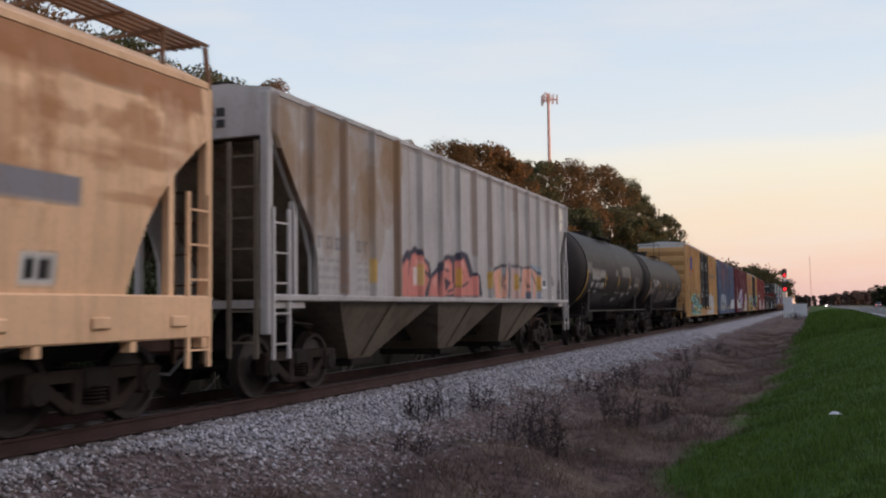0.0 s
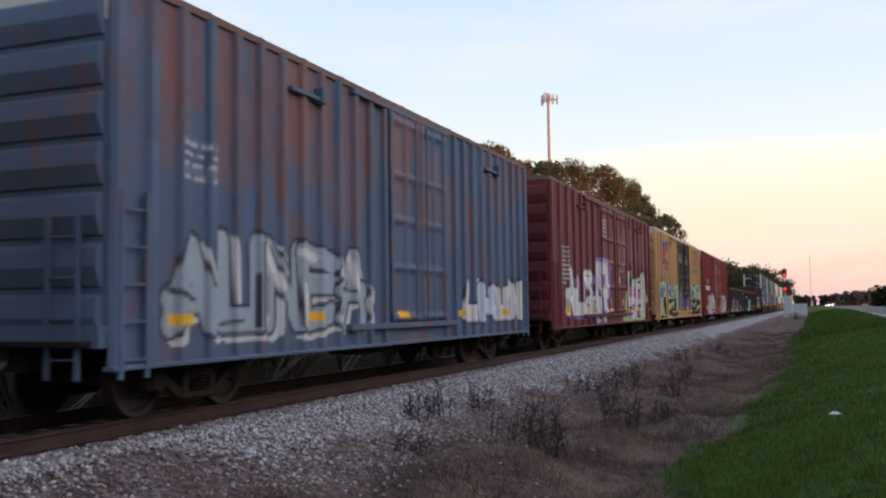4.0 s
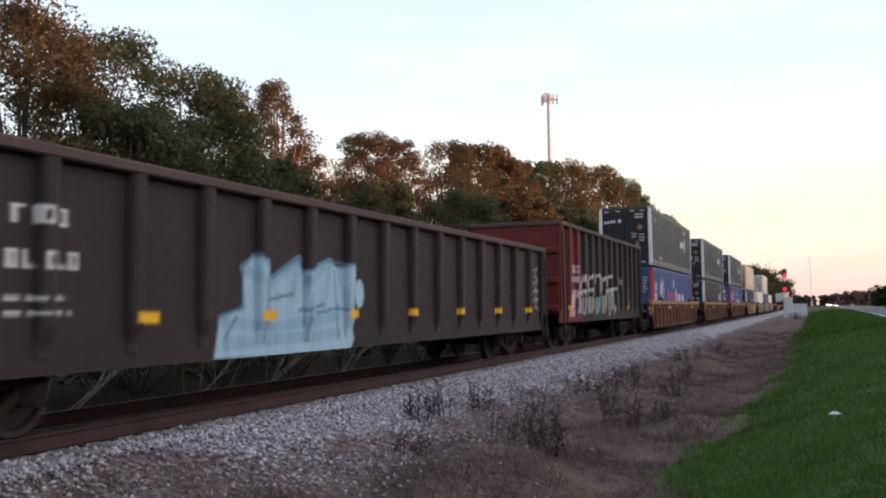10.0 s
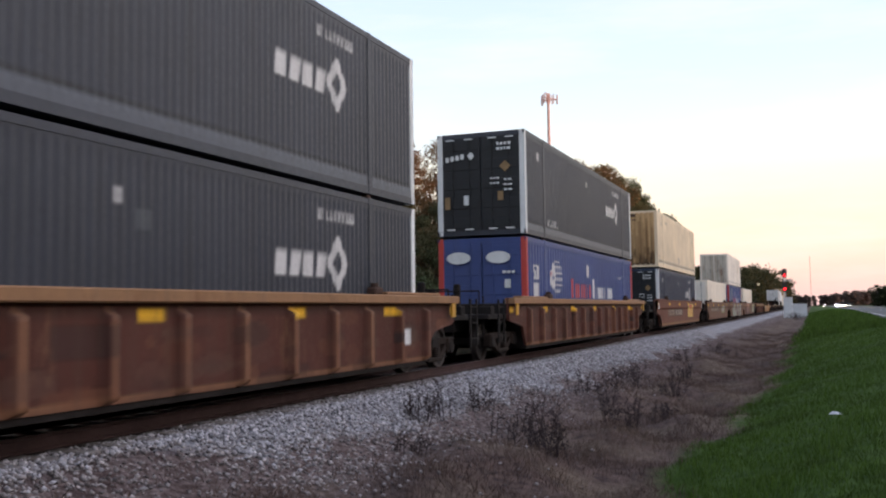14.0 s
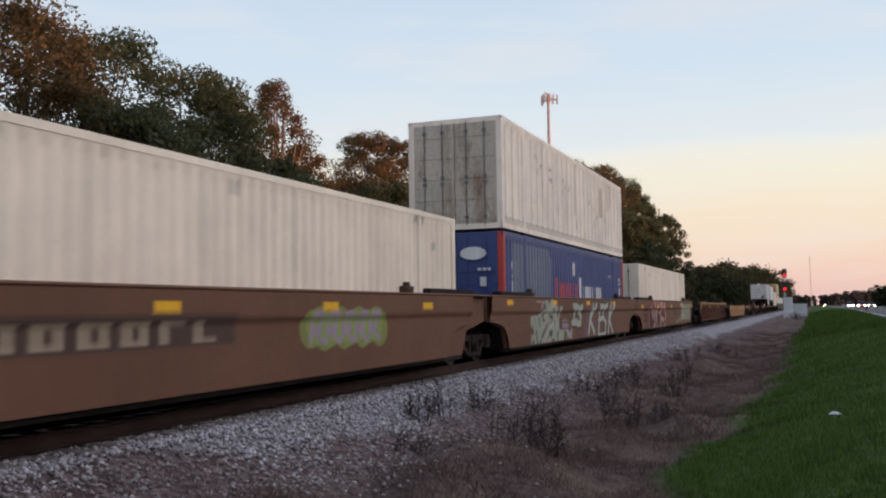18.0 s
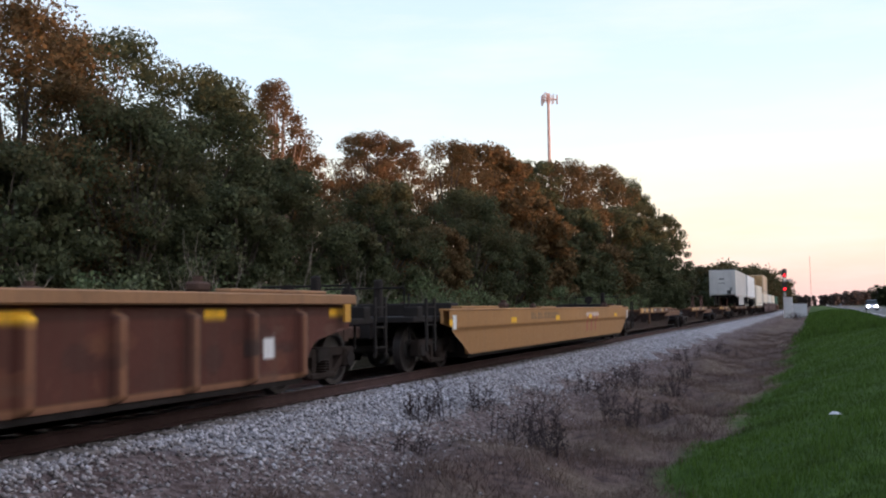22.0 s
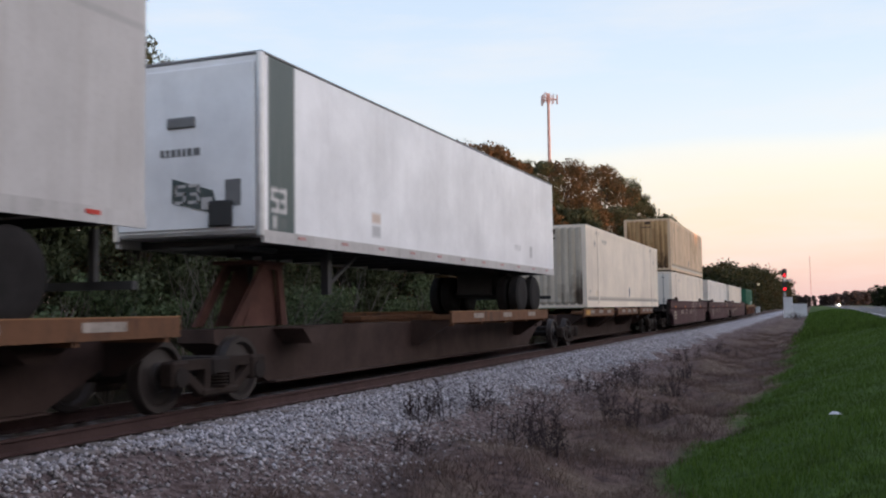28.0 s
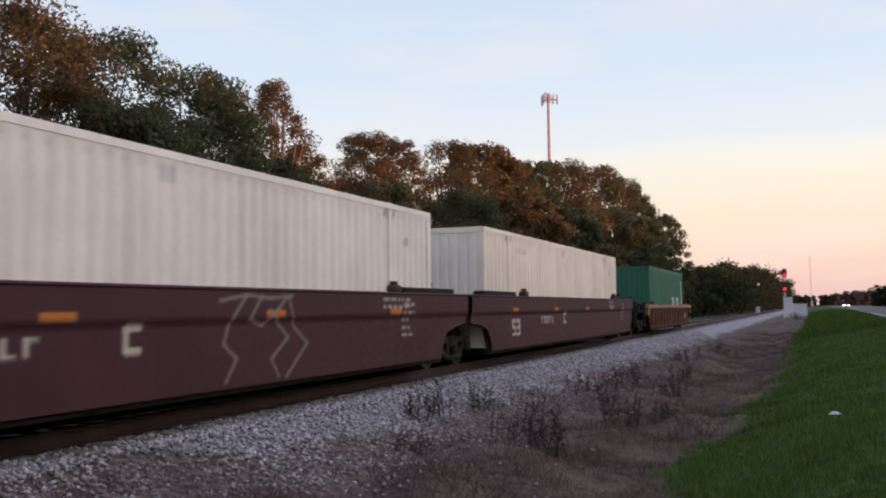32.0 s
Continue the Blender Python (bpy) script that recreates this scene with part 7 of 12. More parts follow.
def tag_ink(P):
    """Fat black letters edged in pink over crimson."""
    P.poly([(4.09, 1.59), (4.57, 1.5), (3.95, 1.11), (3.8, 1.24)], (0.22, 0.03, 0.038))
    P.poly([(3.13, 0.7), (3.57, 1.18), (3.93, 1.04), (3.88, 0.41), (3.67, 0.33)], (0.22, 0.03, 0.038))
    P.poly([(6.93, 1.57), (8.49, 1.55), (9.18, 0.8), (8.87, 0.36), (8.47, 0.2), (7.08, 0.55)], (0.22, 0.03, 0.038))
    P.poly([(3.54, 0.27), (3.87, 1.24), (4.25, 1.23), (4.44, 1.49), (4.68, 1.54), (8.49, 1.5), (8.64, 1.18), (9.04, 0.81), (8.71, 0.2), (5.65, 0.19), (4.26, 0.21)], (0.52, 0.26, 0.21))
    P.poly([(3.89, 1.19), (4.27, 1.18), (4.34, 0.87), (4.57, 0.77), (4.82, 0.67), (4.74, 0.34), (4.26, 0.27), (3.63, 0.29)], (0.018, 0.017, 0.022))
    P.path([(4.49, 0.81), (4.51, 1.16), (4.74, 1.42), (4.98, 1.22), (5.05, 0.66), (4.74, 0.34)], 0.26, (0.018, 0.017, 0.022))
    P.poly([(4.68, 1.23), (4.86, 1.25), (4.93, 0.95), (4.74, 0.78), (4.52, 0.81)], (0.52, 0.26, 0.21))
    P.path([(5.64, 1.44), (5.42, 0.79), (5.54, 0.31), (5.91, 0.46), (6.07, 0.91), (6.13, 1.44)], 0.24, (0.018, 0.017, 0.022))
    P.path([(5.8, 0.92), (5.71, 0.4)], 0.06, (0.52, 0.26, 0.21))
    P.path([(6.77, 1.45), (6.47, 0.97), (7.09, 1.2)], 0.18, (0.018, 0.017, 0.022))
    P.blob(6.44, 0.58, 0.3, 0.36, (0.018, 0.017, 0.022), 1.0)
    P.path([(6.33, 0.9), (6.93, 0.8), (6.77, 0.41)], 0.22, (0.018, 0.017, 0.022))
    P.blob(6.59, 0.95, 0.08, 0.06, (0.52, 0.26, 0.21), 1.0)
    P.path([(7.93, 1.54), (7.75, 1.11), (8.48, 1.01)], 0.16, (0.018, 0.017, 0.022))
    P.path([(7.41, 0.95), (8.48, 0.83), (8.57, 0.46)], 0.26, (0.018, 0.017, 0.022))
    P.path([(7.24, 0.7), (7.32, 0.29), (7.75, 0.51), (8.01, 0.32), (8.58, 0.64)], 0.22, (0.018, 0.017, 0.022))
    P.blob(8.05, 0.93, 0.1, 0.06, (0.52, 0.26, 0.21), 1.0)
    P.blob(7.93, 1.45, 0.12, 0.09, (0.14, 0.07, 0.06), 1.0)
    P.path([(7.08, 0.87), (7.49, 0.36)], 0.07, (0.52, 0.26, 0.21))
    P.path([(8.11, 0.75), (7.83, 0.38)], 0.07, (0.52, 0.26, 0.21))
    P.path([(8.49, 1.46), (8.92, 0.9), (8.77, 0.36), (8.47, 0.22)], 0.08, (0.52, 0.26, 0.21))
    P.path([(3.89, 1.22), (4.25, 1.23)], 0.07, (0.52, 0.26, 0.21))
    P.blob(15.72, 1.1, 0.34, 0.2, (0.33, 0.36, 0.26), 0.75)
    P.blob(17.0, 1.09, 0.34, 0.2, (0.33, 0.36, 0.26), 0.75)
    P.blob(18.43, 1.07, 0.34, 0.2, (0.33, 0.36, 0.26), 0.75)
    P.blob(16.11, 0.7, 0.34, 0.2, (0.33, 0.36, 0.26), 0.75)
    P.blob(17.43, 0.67, 0.34, 0.2, (0.33, 0.36, 0.26), 0.75)
    P.blob(18.91, 0.7, 0.34, 0.2, (0.33, 0.36, 0.26), 0.75)
    P.blob(15.11, 0.6, 0.34, 0.2, (0.33, 0.36, 0.26), 0.75)
    P.blob(14.19, 0.51, 0.3, 0.12, (0.33, 0.35, 0.2), 0.6)
    P.blob(13.18, 0.44, 0.3, 0.12, (0.33, 0.35, 0.2), 0.6)
    P.poly([(14.22, 1.36), (14.96, 1.55), (15.25, 1.24)], (0.36, 0.38, 0.27))
    P.poly([(15.14, 1.36), (19.23, 1.44), (19.32, 0.46), (15.3, 0.5)], (0.34, 0.37, 0.27), 0.6)
    P.path([(15.22, 0.6), (15.41, 1.3), (16.58, 1.5), (17.0, 1.09)], 0.07, (0.12, 0.17, 0.15))
    P.path([(16.13, 1.1), (17.43, 0.67), (18.19, 1.36)], 0.07, (0.12, 0.17, 0.15))
    P.path([(14.19, 0.63), (14.92, 0.74)], 0.07, (0.12, 0.17, 0.15))
    P.path([(17.66, 0.52), (18.93, 0.92)], 0.07, (0.12, 0.17, 0.15))
    P.path([(15.26, 1.36), (15.74, 1.43)], 0.09, (0.47, 0.50, 0.38))
    P.path([(17.01, 1.3), (17.46, 1.08)], 0.09, (0.47, 0.50, 0.38))
    P.path([(15.71, 0.84), (16.54, 0.69)], 0.09, (0.47, 0.50, 0.38))
    P.path([(12.05, 1.04), (12.4, 1.04), (12.39, 0.85), (12.04, 0.85), (12.05, 1.04)], 0.04, (0.018, 0.017, 0.022))
    P.path([(12.52, 1.04), (12.88, 1.04), (12.88, 0.85), (12.51, 0.85), (12.52, 1.04)], 0.04, (0.018, 0.017, 0.022))
    P.path([(13.01, 1.04), (13.39, 1.05), (13.39, 0.85), (13.0, 0.85), (13.01, 1.04)], 0.04, (0.018, 0.017, 0.022))


def tag_chalk(P):
    """A looping chalk-grey scrawl."""
    P.path([(12.01, 1.49), (11.69, 1.4), (11.56, 1.22), (11.56, 0.99), (11.99, 0.85), (11.68, 0.61), (11.82, 0.34)], 0.062, (0.25, 0.205, 0.205), 0.8)
    P.path([(12.21, 1.43), (12.17, 0.99), (12.24, 0.81), (12.92, 1.4)], 0.062, (0.25, 0.205, 0.205), 0.8)
    P.path([(12.25, 1.48), (12.5, 1.53), (12.73, 1.43), (12.33, 0.99), (12.16, 1.24)], 0.062, (0.25, 0.205, 0.205), 0.8)
    P.path([(13.03, 1.26), (12.6, 1.08), (13.24, 0.81), (12.54, 0.63), (12.43, 0.34)], 0.062, (0.25, 0.205, 0.205), 0.8)
    P.path([(12.62, 0.63), (12.88, 0.45), (12.83, 0.29)], 0.062, (0.25, 0.205, 0.205), 0.8)
    P.path([(13.11, 1.2), (14.01, 0.83), (12.98, 0.25)], 0.062, (0.25, 0.205, 0.205), 0.8)
    P.path([(13.96, 1.52), (13.52, 0.95)], 0.062, (0.25, 0.205, 0.205), 0.8)
    P.path([(12.92, 1.48), (13.29, 1.38), (13.72, 1.51), (14.0, 1.54)], 0.062, (0.25, 0.205, 0.205), 0.8)
    P.path([(11.08, 1.27), (12.24, 1.25)], 0.062, (0.25, 0.205, 0.205), 0.8)
    P.path([(11.22, 1.46), (11.62, 1.42)], 0.07, (0.32, 0.26, 0.23), 0.7)
    P.path([(11.3, 1.42), (11.96, 1.37)], 0.07, (0.32, 0.26, 0.23), 0.7)
    P.path([(11.04, 1.25), (12.14, 1.24)], 0.07, (0.32, 0.26, 0.23), 0.7)
    P.path([(10.86, 1.14), (11.18, 1.13)], 0.03, (0.5, 0.44, 0.38))
    P.path([(10.87, 0.89), (11.19, 0.88)], 0.03, (0.5, 0.44, 0.38))
    P.poly([(10.46, 1.02), (10.66, 1.03), (10.72, 0.8), (10.46, 0.8)], (0.45, 0.38, 0.33), 0.8)
    P.path([(10.95, 1.08), (11.13, 1.07)], 0.04, (0.4, 0.34, 0.30), 0.8)
    P.path([(10.95, 1.03), (11.13, 1.02)], 0.04, (0.4, 0.34, 0.30), 0.8)
    P.path([(10.95, 0.98), (11.13, 0.97)], 0.04, (0.4, 0.34, 0.30), 0.8)
    P.path([(10.95, 0.93), (11.13, 0.92)], 0.04, (0.4, 0.34, 0.30), 0.8)


def tag_pink(P):
    """Fat round pink letters with a dark sprayed edge."""
    P.poly([(4.62, 2.08), (4.99, 2.4), (5.14, 2.39), (5.23, 2.42), (5.4, 2.51), (5.78, 2.33), (6.11, 2.21), (6.22, 1.99), (6.52, 2.13), (6.63, 2.29), (7.1, 2.42), (7.49, 2.42), (7.81, 2.56), (8.37, 2.49), (8.69, 2.1), (9.19, 2.04), (9.33, 1.56), (4.63, 1.51)], (0.05, 0.05, 0.075))
    P.poly([(4.68, 1.98), (4.99, 2.24), (5.1, 2.19), (5.07, 1.9), (5.01, 1.52), (4.69, 1.52)], (0.60, 0.215, 0.18))
    P.poly([(5.23, 2.32), (5.4, 2.36), (6.03, 2.16), (6.12, 1.9), (5.81, 1.53), (5.01, 1.51), (5.07, 1.9)], (0.60, 0.215, 0.18))
    P.poly([(6.23, 1.9), (6.57, 2.03), (6.55, 1.54), (6.04, 1.53)], (0.60, 0.215, 0.18))
    P.poly([(6.61, 2.03), (6.89, 2.26), (7.2, 2.32), (7.41, 2.23), (7.41, 1.83), (7.82, 1.63), (6.58, 1.53)], (0.60, 0.215, 0.18))
    P.poly([(7.54, 2.29), (8.11, 2.39), (8.34, 2.15), (8.47, 1.97), (8.9, 2.04), (9.11, 1.9), (9.06, 1.57), (7.49, 1.55)], (0.60, 0.215, 0.18))
    P.poly([(5.41, 2.25), (5.86, 2.15), (5.94, 2.01), (5.41, 2.08)], (0.70, 0.36, 0.30), 0.7)
    P.poly([(6.75, 2.09), (7.1, 2.27), (7.28, 2.15)], (0.70, 0.36, 0.30), 0.7)
    P.poly([(7.65, 2.25), (8.06, 2.33), (8.15, 2.14)], (0.70, 0.36, 0.30), 0.7)
    P.poly([(6.27, 1.85), (6.51, 1.95), (6.44, 1.67)], (0.70, 0.36, 0.30), 0.7)
    P.poly([(5.3, 2.09), (5.67, 2.11), (5.68, 1.76), (5.31, 1.75)], (0.66, 0.55, 0.53))
    P.poly([(6.87, 1.95), (7.31, 1.84), (7.01, 1.65)], (0.03, 0.03, 0.05))
    P.poly([(7.73, 2.09), (8.06, 2.07), (7.93, 1.95)], (0.05, 0.05, 0.075))
    P.path([(6.99, 2.1), (7.2, 2.07)], 0.05, (0.05, 0.05, 0.075))
    P.path([(7.49, 1.77), (8.04, 1.77), (8.39, 1.87)], 0.05, (0.05, 0.05, 0.075))
    P.path([(7.11, 1.64), (7.49, 1.7)], 0.05, (0.05, 0.05, 0.075))
    P.path([(5.94, 2.01), (6.1, 1.93)], 0.08, (0.05, 0.05, 0.075))


def tag_peach(P):
    """Four fat peach letters in a blue-grey cloud with dark edges."""
    INK, PE = (0.075, 0.072, 0.085), (0.68, 0.345, 0.255)
    P.poly([(9.71, 2.02), (9.89, 2.13), (10.31, 2.22), (10.81, 2.32), (11.03, 2.31), (12.5, 2.34), (13.15, 2.4), (13.3, 2.47), (13.69, 2.36), (14.2, 2.24), (14.47, 2.45), (14.46, 1.71), (14.28, 1.54), (10.61, 1.5), (10.17, 1.62), (9.89, 1.7)], (0.30, 0.31, 0.335), 0.75)
    P.poly([(9.74, 2.0), (9.95, 2.1), (10.05, 1.9), (10.2, 1.85), (10.25, 1.55), (10.0, 1.68)], (0.13, 0.13, 0.145), 0.8)
    P.poly([(13.22, 2.49), (13.78, 2.45), (14.29, 2.35), (14.11, 2.21), (13.61, 2.31)], (0.30, 0.40, 0.50), 0.8)
    for pts in ([(10.04, 2.08), (10.33, 2.19), (10.71, 2.27), (10.81, 2.16), (10.71, 1.96), (10.69, 1.5), (10.27, 1.52), (10.21, 1.87), (10.1, 1.93)],
                [(10.92, 2.27), (11.3, 2.32), (11.34, 2.13), (11.25, 1.52), (10.9, 1.51), (11.03, 1.84), (10.97, 2.0), (10.84, 1.53), (10.71, 1.53), (10.79, 1.96)],
                [(12.57, 2.3), (13.04, 2.34), (13.14, 2.16), (13.19, 1.76), (12.95, 1.68), (12.85, 1.83), (12.78, 1.56), (12.36, 1.53), (12.44, 1.82), (12.52, 2.05)],
                [(13.45, 2.34), (13.69, 2.29), (14.03, 2.17), (14.29, 2.14), (14.28, 1.79), (14.06, 1.87), (13.86, 1.99), (13.77, 1.55), (13.53, 1.54), (13.56, 2.02)]):
        P.poly(pts, PE)
    P.poly([(11.57, 2.3), (12.29, 2.3), (12.29, 2.11), (12.1, 1.99), (11.78, 2.01), (11.74, 1.83), (12.23, 1.88), (12.36, 1.66), (12.23, 1.51), (11.51, 1.5)], (0.56, 0.36, 0.32), 0.8)
    P.path([(9.73, 2.03), (9.9, 2.14), (10.31, 2.24), (10.81, 2.33), (11.1, 2.33)], 0.07, INK)
    P.path([(11.42, 2.36), (11.46, 2.1), (11.36, 1.52)], 0.13, INK, 0.85)
    P.path([(11.55, 2.35), (12.45, 2.35), (12.47, 2.05), (12.0, 2.02)], 0.07, INK, 0.9)
    P.path([(11.8, 1.78), (12.2, 1.95), (12.48, 2.0)], 0.06, INK, 0.9)
    P.path([(12.5, 2.33), (13.1, 2.37), (13.3, 2.15)], 0.06, INK, 0.8)
    P.path([(13.2, 2.46), (13.5, 2.16), (13.9, 1.92), (14.2, 1.72), (14.46, 1.74)], 0.07, INK, 0.9)
    P.path([(13.3, 2.44), (13.75, 2.32), (14.1, 2.22), (14.3, 2.2), (14.47, 2.44)], 0.06, INK, 0.9)
    P.path([(10.9, 2.25), (10.8, 1.9), (10.95, 1.55)], 0.05, INK, 0.6)
    P.path([(12.85, 2.05), (12.95, 1.85)], 0.06, INK, 0.8)
    P.path([(14.35, 2.12), (14.36, 1.8)], 0.08, (0.62, 0.24, 0.12), 0.8)
    P.poly([(13.94, 1.78), (14.23, 1.66), (14.23, 1.54), (13.89, 1.53)], (0.33, 0.36, 0.44), 0.8)
    P.poly([(12.89, 1.72), (13.1, 1.72), (13.07, 1.52), (12.86, 1.52)], (0.10, 0.11, 0.16), 0.9)
    P.rect(10.57, 10.68, 1.69, 2.12, (0.60, 0.34, 0.05), 0.8)
    P.rect(13.19, 13.34, 1.60, 2.08, (0.52, 0.30, 0.04), 0.8)
    P.path([(14.3, 1.56), (14.6, 1.53)], 0.05, INK, 0.6)


def data_lines(P, y, z, col=WHITE, seed=1, w=0.9, n=4):
    r = random.Random(seed)
    for i in range(n):
        P.dashes(y, y + w * r.uniform(0.7, 1), z - i * 0.14 - 0.06, col, seed + i, 0.06, 0.75)


def placards(P, y, z, seed):
    """Small pale plates, cards and stencils on a pair of doors."""
    r = random.Random(seed)
    for j in range(2):
        q = y + 2.4 * j
        P.rect(q + 0.9, q + 1.08, z, z + 0.3, (0.62, 0.60, 0.60))
        P.rect(q + 0.45, q + 0.7, z + 0.28, z + 0.46, (0.46, 0.42, 0.42), 0.8)
        P.rect(q + 0.4, q + 0.75, z - 0.35, z - 0.15, (0.03, 0.03, 0.035), 0.7)
        for k in range(3):
            P.dashes(q + 1.35, q + 1.95, z + 0.75 - 0.12 * k, PALE, seed + k, 0.05, 0.6)
            P.dashes(q + 0.35, q + 0.8, z - 0.45 - 0.1 * k, PALE, seed + 7 + k, 0.04, 0.5)
        P.rect(q + 1.3, q + 1.75, z - 0.75, z - 0.62, (0.66, 0.38, 0.04))
        P.rect(q + 1.3, q + 1.75, z - 0.84, z - 0.79, PALE, 0.8)
        P.path([(q + r.uniform(0.8, 1.1), z + 0.42), (q + 1.15, z + 0.6), (q + 1.3, z + 0.45)], 0.06, PALE, 0.5)


def x_emblem(P, y, z):
    """Crossed red and blue arrows."""
    B, R = (0.055, 0.095, 0.36), (0.52, 0.055, 0.05)
    P.path([(y - 0.80, z + 0.62), (y - 0.16, z + 0.02), (y - 0.82, z - 0.40)], 0.23, R)
    P.path([(y + 0.76, z + 0.36), (y + 0.16, z + 0.02), (y + 0.78, z - 0.46)], 0.23, R)
    P.path([(y - 0.78, z + 0.92), (y, z + 0.26), (y + 0.72, z + 0.62)], 0.22, B)
    P.path([(y - 0.82, z - 0.70), (y, z - 0.22), (y + 0.66, z - 0.72)], 0.22, B)
    P.line(y, z + 0.26, y, z - 0.22, 0.20, B)


def reflectors(P, L, z=1.12, step=3.2, col=(0.80, 0.44, 0.03)):
    y = 1.3
    while y < L - 1:
        P.rect(y, y + 0.5, z, z + 0.14, col)
        y += step


def deco_yellow(seed, second):
    def f(P, L):
        x_emblem(P, 2.9, 4.0)
        P.lettered("Railcar Pooling Experts", 13.9, 3.42, 0.40, (0.12, 0.10, 0.08))
        R = (0.46, 0.10, 0.10) if not second else (0.48, 0.20, 0.11)
        P.line(14.9, 4.42, 16.0, 4.36, 0.17, R)
        for q in (15.15, 15.7):
            P.rect(q - 0.09, q + 0.09, 3.85, 4.36, R)
        P.poly([(16.25, 4.36), (16.62, 4.36), (16.98, 3.85), (16.60, 3.85)], R)
        P.line(15.2, 4.75, 15.75, 4.72, 0.09, (0.16, 0.07, 0.05))
        P.bars(1.1, 2.8, 2.58, 2.84, (0.16, 0.12, 0.09), 4, seed + 1, 0.75)
        P.bars(1.1, 3.75, 2.12, 2.36, (0.16, 0.12, 0.09), 6, seed + 2, 0.75)
        for q in (0.95, 4.8):
            data_lines(P, q, 4.3, (0.14, 0.11, 0.08), seed, 0.6, 3)
        for j in range(2):
            data_lines(P, 8.3 + j * 2.4, 4.3, WHITE, seed + j, 0.8, 4)
        placards(P, 7.6, 1.85, seed)
        if second:
            tag_teal(P)
        else:
            tag_bubble_a(P)
            tag_bubble_b(P)
        reflectors(P, L)
    return f


def deco_blue(P, L):
    P.block(1.2, 6.6, 0.95, 2.35, [PALE, (0.30, 0.36, 0.42), (0.42, 0.22, 0.18)], (0.03, 0.03, 0.05), 5, 61, (0.55, 0.55, 0.58), 0.3)
    P.block(L - 5.2, L - 0.8, 0.95, 2.0, [PALE, (0.5, 0.56, 0.64)], (0.04, 0.05, 0.08), 4, 62, None, 0.36)
    for y_ in (0.9, 2.1, 3.0, L - 3.2, L - 1.9):
        P.line(y_, 2.3, y_ + 0.1, 3.2, 0.25, (0.10, 0.16, 0.28), 0.4)
    for i in range(30):
        r = random.Random(i)
        y_ = r.uniform(0.3, L * 0.55)
        P.line(y_, 5.0, y_, r.uniform(2.9, 4.4), r.uniform(0.15, 0.4), (0.21, 0.085, 0.075), 0.35)
    for i in range(14):
        P.blob(random.Random(i).uniform(0.5, L), random.Random(i + 50).uniform(3.2, 4.9), 0.5, 0.8, (0.20, 0.10, 0.10), 0.35)
    data_lines(P, 1.5, 3.4, PALE, 3)
    reflectors(P, L)


def deco_hype(P, L):
    data_lines(P, 6.6, 4.5, WHITE, 5, 0.9, 5)
    data_lines(P, 1.0, 3.2, WHITE, 9, 1.0, 9)
    for q in (10.6, 12.1, 13.6, 15.1, 16.6):
        P.blob(q + 0.4, 3.8, 0.24, 0.8, (0.30, 0.20, 0.215), 0.42)
        P.blob(q - 0.5, 3.5, 0.2, 0.6, (0.28, 0.18, 0.195), 0.3)
    for k in range(40):
        r = random.Random(k)
        y_ = r.uniform(0.3, L - 0.2)
        P.line(y_, r.uniform(3.5, 5.0), y_, r.uniform(1.2, 3.0), r.uniform(0.06, 0.25), (0.34, 0.24, 0.25), r.uniform(0.06, 0.2))
    placards(P, 6.4, 2.2, 6)
    tag_hype(P)
    P.word("R", 6.1, 0.95, 1.2, 1.75, 0.46, (0.62, 0.60, 0.60), 0.3, VIOLET, 0.16)
    P.block(1.4, 6.4, 0.95, 2.6, [PALE, (0.40, 0.48, 0.34), WHITE], (0.08, 0.09, 0.08), 4, 78, VIOLET, 0.36)
    reflectors(P, L)


def deco_red(P, L):
    P.bars(1.35, 2.82, 2.98, 3.24, WHITE, 4, 4)
    P.word("88", 1.42, 2.50, 0.21, 0.26, 0.085, WHITE, 0.50)
    P.word("93", 2.16, 2.50, 0.21, 0.26, 0.085, WHITE, 0.50)
    P.word("24", 3.12, 2.48, 0.21, 0.26, 0.085, WHITE, 0.50)
    P.path([(4.2, 2.78), (4.5, 2.80), (4.5, 3.02), (4.2, 3.0), (4.2, 2.78)], 0.03, PALE, 0.7)
    P.rect(1.1, 1.5, 0.86, 1.08, (0.62, 0.50, 0.03))
    P.dashes(2.0, 2.8, 1.95, PALE, 3, 0.10, 0.6)
    P.dashes(2.0, 2.8, 1.75, PALE, 4, 0.10, 0.5)
    for q in (8.4, 10.8):
        data_lines(P, q, 4.35, WHITE, 6, 0.8, 4)
        data_lines(P, q, 2.9, WHITE, 7, 0.7, 3)
    placards(P, 7.6, 1.9, 5)
    tag_pale(P)
    for q in range(7):
        P.dashes(17.6, 18.0, 2.25 - q * 0.11, PALE, q, 0.05, 0.6)
        P.dashes(18.3, 18.9, 2.2 - q * 0.11, PALE, q + 9, 0.05, 0.6)
    reflectors(P, L)


yellow_box = painted("yellow_boxcar_paint", (0.46, 0.265, 0.118), 0.55, grime=(0.16, 0.09, 0.05), streak=0.28, rust=0.15, seed=1)
blue_box = painted("faded_blue_paint", (0.085, 0.125, 0.20), 0.6, streak=0.35, rust=0.55, rust_col=(0.19, 0.08, 0.07), seed=2)
maroon_box = painted("maroon_paint", (0.125, 0.028, 0.034), 0.55, grime=(0.11, 0.045, 0.048), streak=0.35, rust=0.1, seed=3)
red_box = painted("red_oxide_paint", (0.190, 0.033, 0.033), 0.55, grime=(0.14, 0.05, 0.05), streak=0.22, rust=0.05, seed=4)
black_door = painted("black_door_paint", (0.014, 0.0135, 0.015), 0.6, grime=(0.045, 0.038, 0.034), streak=0.2, seed=5)
